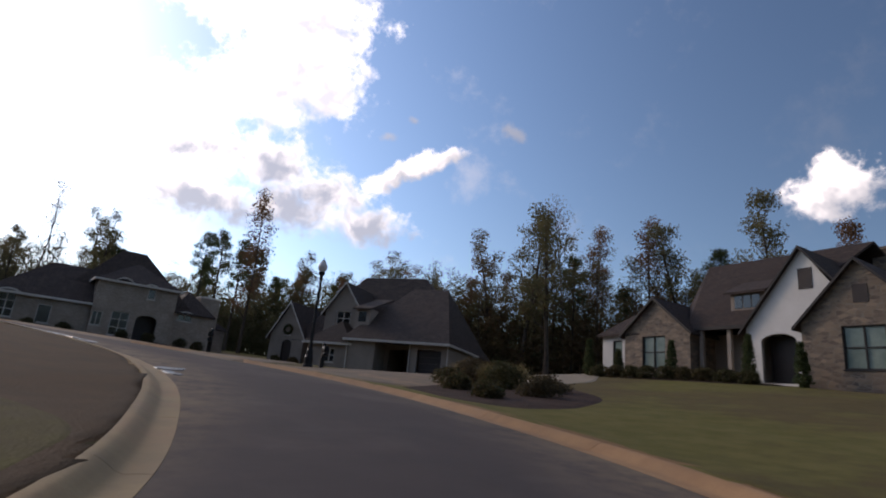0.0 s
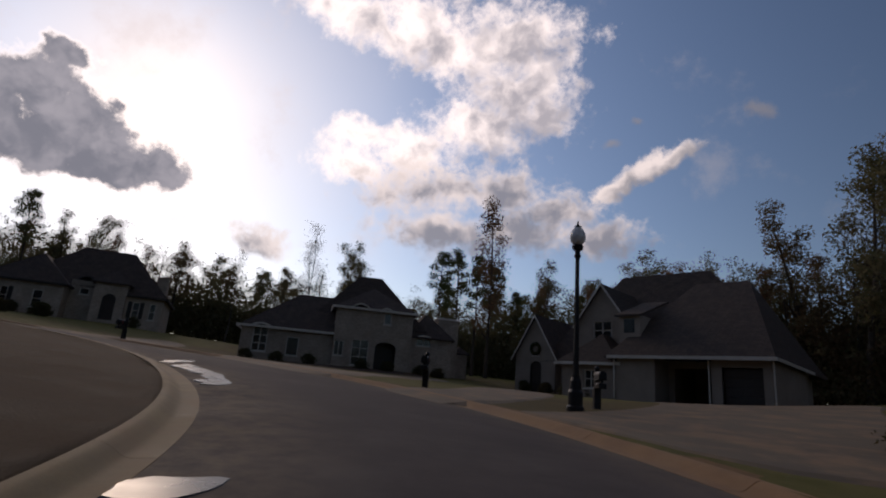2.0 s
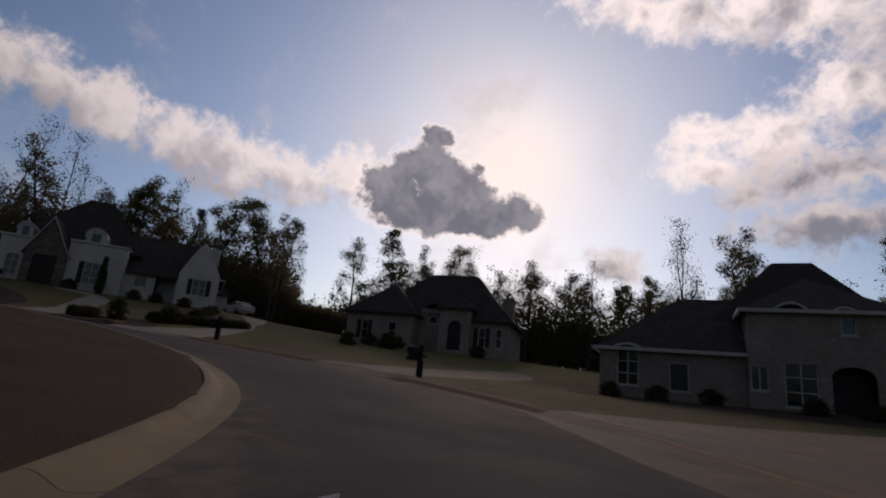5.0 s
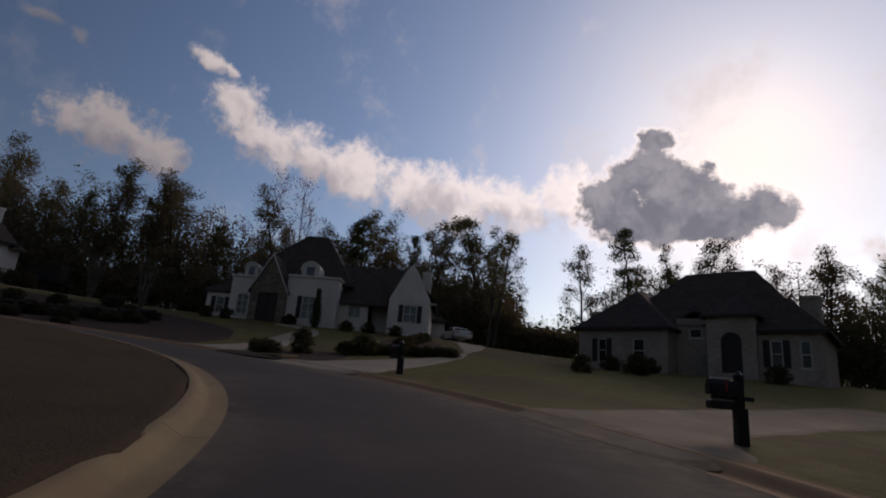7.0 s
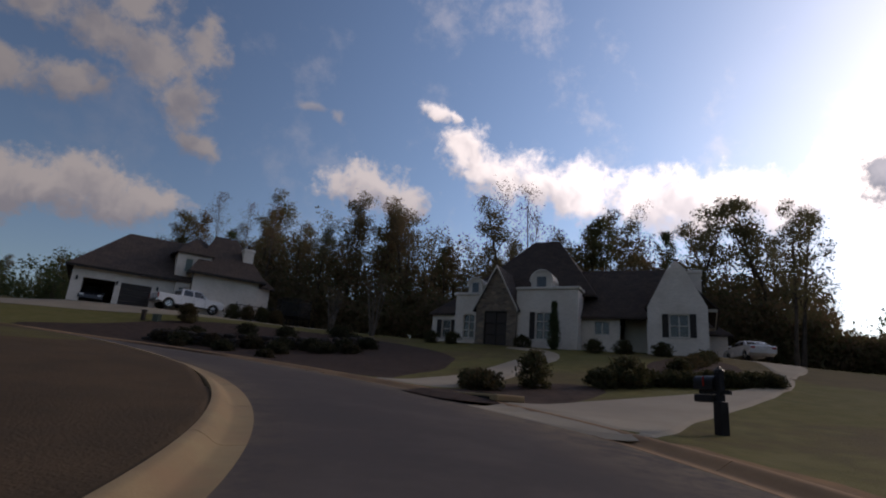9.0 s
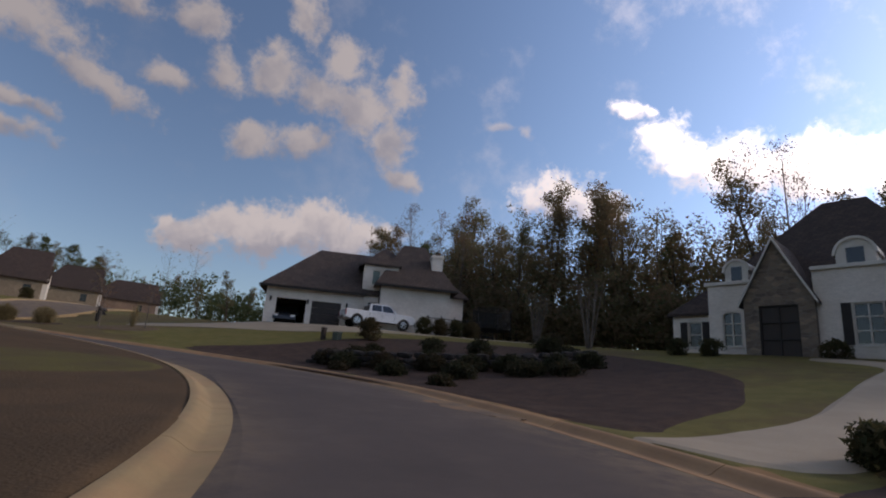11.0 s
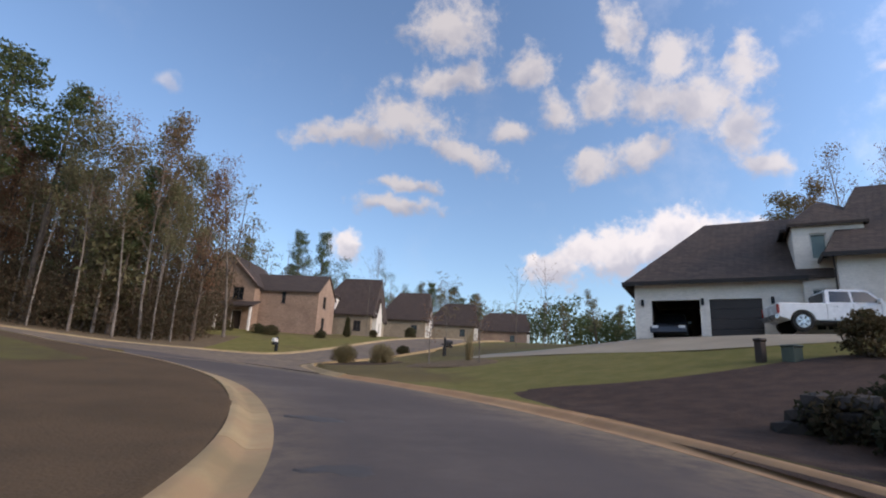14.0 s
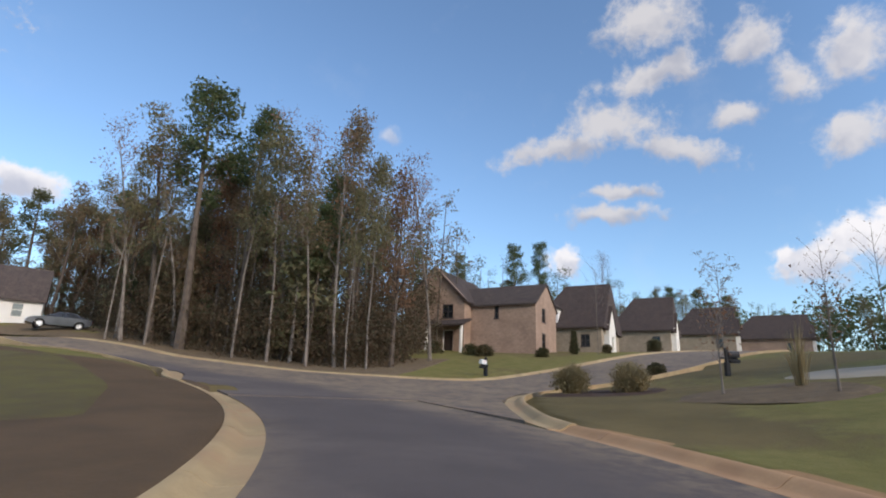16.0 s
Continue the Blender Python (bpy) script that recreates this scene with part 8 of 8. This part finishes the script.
bank_wall()
for i, (x, y) in enumerate(((-53.0, -3.6), (-52.9, -2.2), (-54.0, -0.9), (-55.0, 0.9), (-55.9, 2.3), (-57.0, 3.4), (-58.6, 4.5), (-60.2, 5.0), (-54.4, -2.9), (-56.2, -0.4), (-57.4, 1.6))):
    shrub(x, y, 1.25, 0.62, "dark spreading shrub hanging over the bank wall", M_SHRUB_DARK, seed=260 + i, group="bank wall shrubs")
street_lamp(-5.65, 26.6, 5.35)
mailbox(-5.5, 28.5, 30, "dark metal mailbox on a post beside the lamp")
mailbox(-11.65, 28.8, 20, "dark metal mailbox on a kerbside post")
mailbox(-33.1, 30.6, 0, "dark post mailbox with a pale strip on top", None, 1.05, True)
mailbox(-44.4, 23.6, -45, "dark metal mailbox at the drive's mouth")
mailbox(-36.6, -38.4, 160, "white mailbox on a dark post before the brick house", M_PIPE, 0.9)
mailbox(-49.1, -33.0, -70, "dark metal mailbox by the side street")
pickup(-65.7, -18.1, 163)
saloon(-61.1, -24.6, 58, M_PAINT_DARK, "dark car standing in the open garage", True, 10.1)
saloon(-78.0, 26.3, 200, M_PAINT_WHITE, "white car parked beside the white cottage")
saloon(0.2, -38.0, 60, M_PAINT_DARK, "dark car parked by the white house")
saloon(-67.6, -113, 65, M_PAINT_DARK, "dark blue car parked far down the street")
saloon(-71.5, -113.5, 240, M_PAINT_WHITE, "pale car parked far down the street", True)
saloon(-76.5, -121, 60, M_PAINT_WHITE, "pale car parked at the street's far end")


def utility_box(x, y, mat, label, w, d, h):
    top = on_ground("utility_box", x, y, 20, label, "utility box", "utility boxes")
    block(top, "cabinet", mat, -w / 2, w / 2, -d / 2, d / 2, -0.1, h * 0.86, 0.02)
    block(top, "lid", mat, -w / 2 - 0.03, w / 2 + 0.03, -d / 2 - 0.03, d / 2 + 0.03, h * 0.87, h, 0.03)


utility_box(-57.3, -11.8, M_DOOR, "brown metal utility pedestal on the lawn", 0.26, 0.24, 0.75)
utility_box(-57.9, -11.2, M_GREEN_BOX, "dull green utility cabinet on the lawn", 0.45, 0.4, 0.52)


def yard_fence():
    """Dark metal fence beside the garage house's wall."""
    fence = on_ground("fence", -68.6, -15.2, 148, "dark metal yard fence beside the white house", "fence")
    for k in range(6):
        block(fence, "post", M_METAL, k * 1.1 - 0.04, k * 1.1 + 0.04, -0.04, 0.04, -0.3, 1.6, 0.01)
    for z in (0.25, 1.35):
        block(fence, "rail", M_METAL, 0, 5.5, -0.02, 0.02, z, z + 0.05, 0)
    for k in range(34):
        block(fence, "picket", M_METAL, k * 0.16 + 0.05, k * 0.16 + 0.07, -0.012, 0.012, 0.1, 1.45, 0)


yard_fence()
for i in range(4):
    shrub(-68.0 - 1.1 * i, -14.9 + 0.7 * i, 1.3, 1.3, "dark shrub along the yard fence", M_SHRUB, seed=230 + i, group="fence shrubs")


def trampoline(x, y):
    """A round trampoline within its dark net."""
    top = on_ground("trampoline", x, y, 0, "round trampoline with a dark safety net", "trampoline")
    bm = fresh()
    tube(bm, (0, 0, 0.82), (0, 0, 0.86), 1.6, 1.6, 24)
    part("mat", bm, M_RUBBER, top)
    for k in range(6):
        a = k * math.pi / 3
        bm = fresh()
        tube(bm, (1.65 * math.cos(a), 1.65 * math.sin(a), -0.2), (1.65 * math.cos(a), 1.65 * math.sin(a), 2.6), 0.03, 0.03, 6)
        part("pole", bm, M_METAL, top)
    verts, faces = [], []
    for k in range(24):
        a = k * math.pi / 12
        verts += [(1.6 * math.cos(a), 1.6 * math.sin(a), 0.88), (1.6 * math.cos(a), 1.6 * math.sin(a), 2.55)]
    faces = [(2 * k, 2 * ((k + 1) % 24), 2 * ((k + 1) % 24) + 1, 2 * k + 1) for k in range(24)]
    sheet("net", verts, faces, M_NET, top)


trampoline(-74.0, -13.2)


def porch_chair(x, y, z, turn):
    top = thing("porch_chair", x, y, z, turn, "dark wooden porch chair in the stone house's porch", "chair", "porch chairs")
    block(top, "seat", M_DOOR, -0.28, 0.28, -0.28, 0.25, 0.38, 0.43)
    for k in range(4):
        block(top, "back_slat", M_DOOR, -0.26 + 0.14 * k, -0.16 + 0.14 * k, 0.25, 0.28, 0.4, 1.0, 0)
    for sx in (-0.25, 0.25):
        for sy in (-0.25, 0.22):
            block(top, "leg", M_DOOR, sx - 0.025, sx + 0.025, sy - 0.025, sy + 0.025, -0.05, 0.4, 0)
        block(top, "armrest", M_DOOR, sx - 0.04, sx + 0.04, -0.28, 0.25, 0.6, 0.64, 0)
    return top


def storm_inlet():
    """The iron grate and cast hood in the outer kerb."""
    deg = 145.5
    x, y = on_loop(deg, lane(deg) + EDGE_OUT + 0.5)
    top = thing("storm_inlet", x, y, road_z(deg) + 0.02, deg, "cast concrete storm inlet with a dark slot in the kerb", "storm drain", kind="structure")
    block(top, "hood", M_CURB, 0.0, 0.9, -1.2, 1.2, 0.02, 0.2, 0.03)
    # no opening is cut: a solid black block gives the shade inside
    block(top, "slot", M_RUBBER, -0.06, 0.02, -0.9, 0.9, 0.0, 0.13, 0)
    bm = fresh()
    tube(bm, (0.5, 0, 0.2), (0.5, 0, 0.22), 0.3, 0.3, 18)
    part("manhole_cover", bm, M_METAL, top)


storm_inlet()
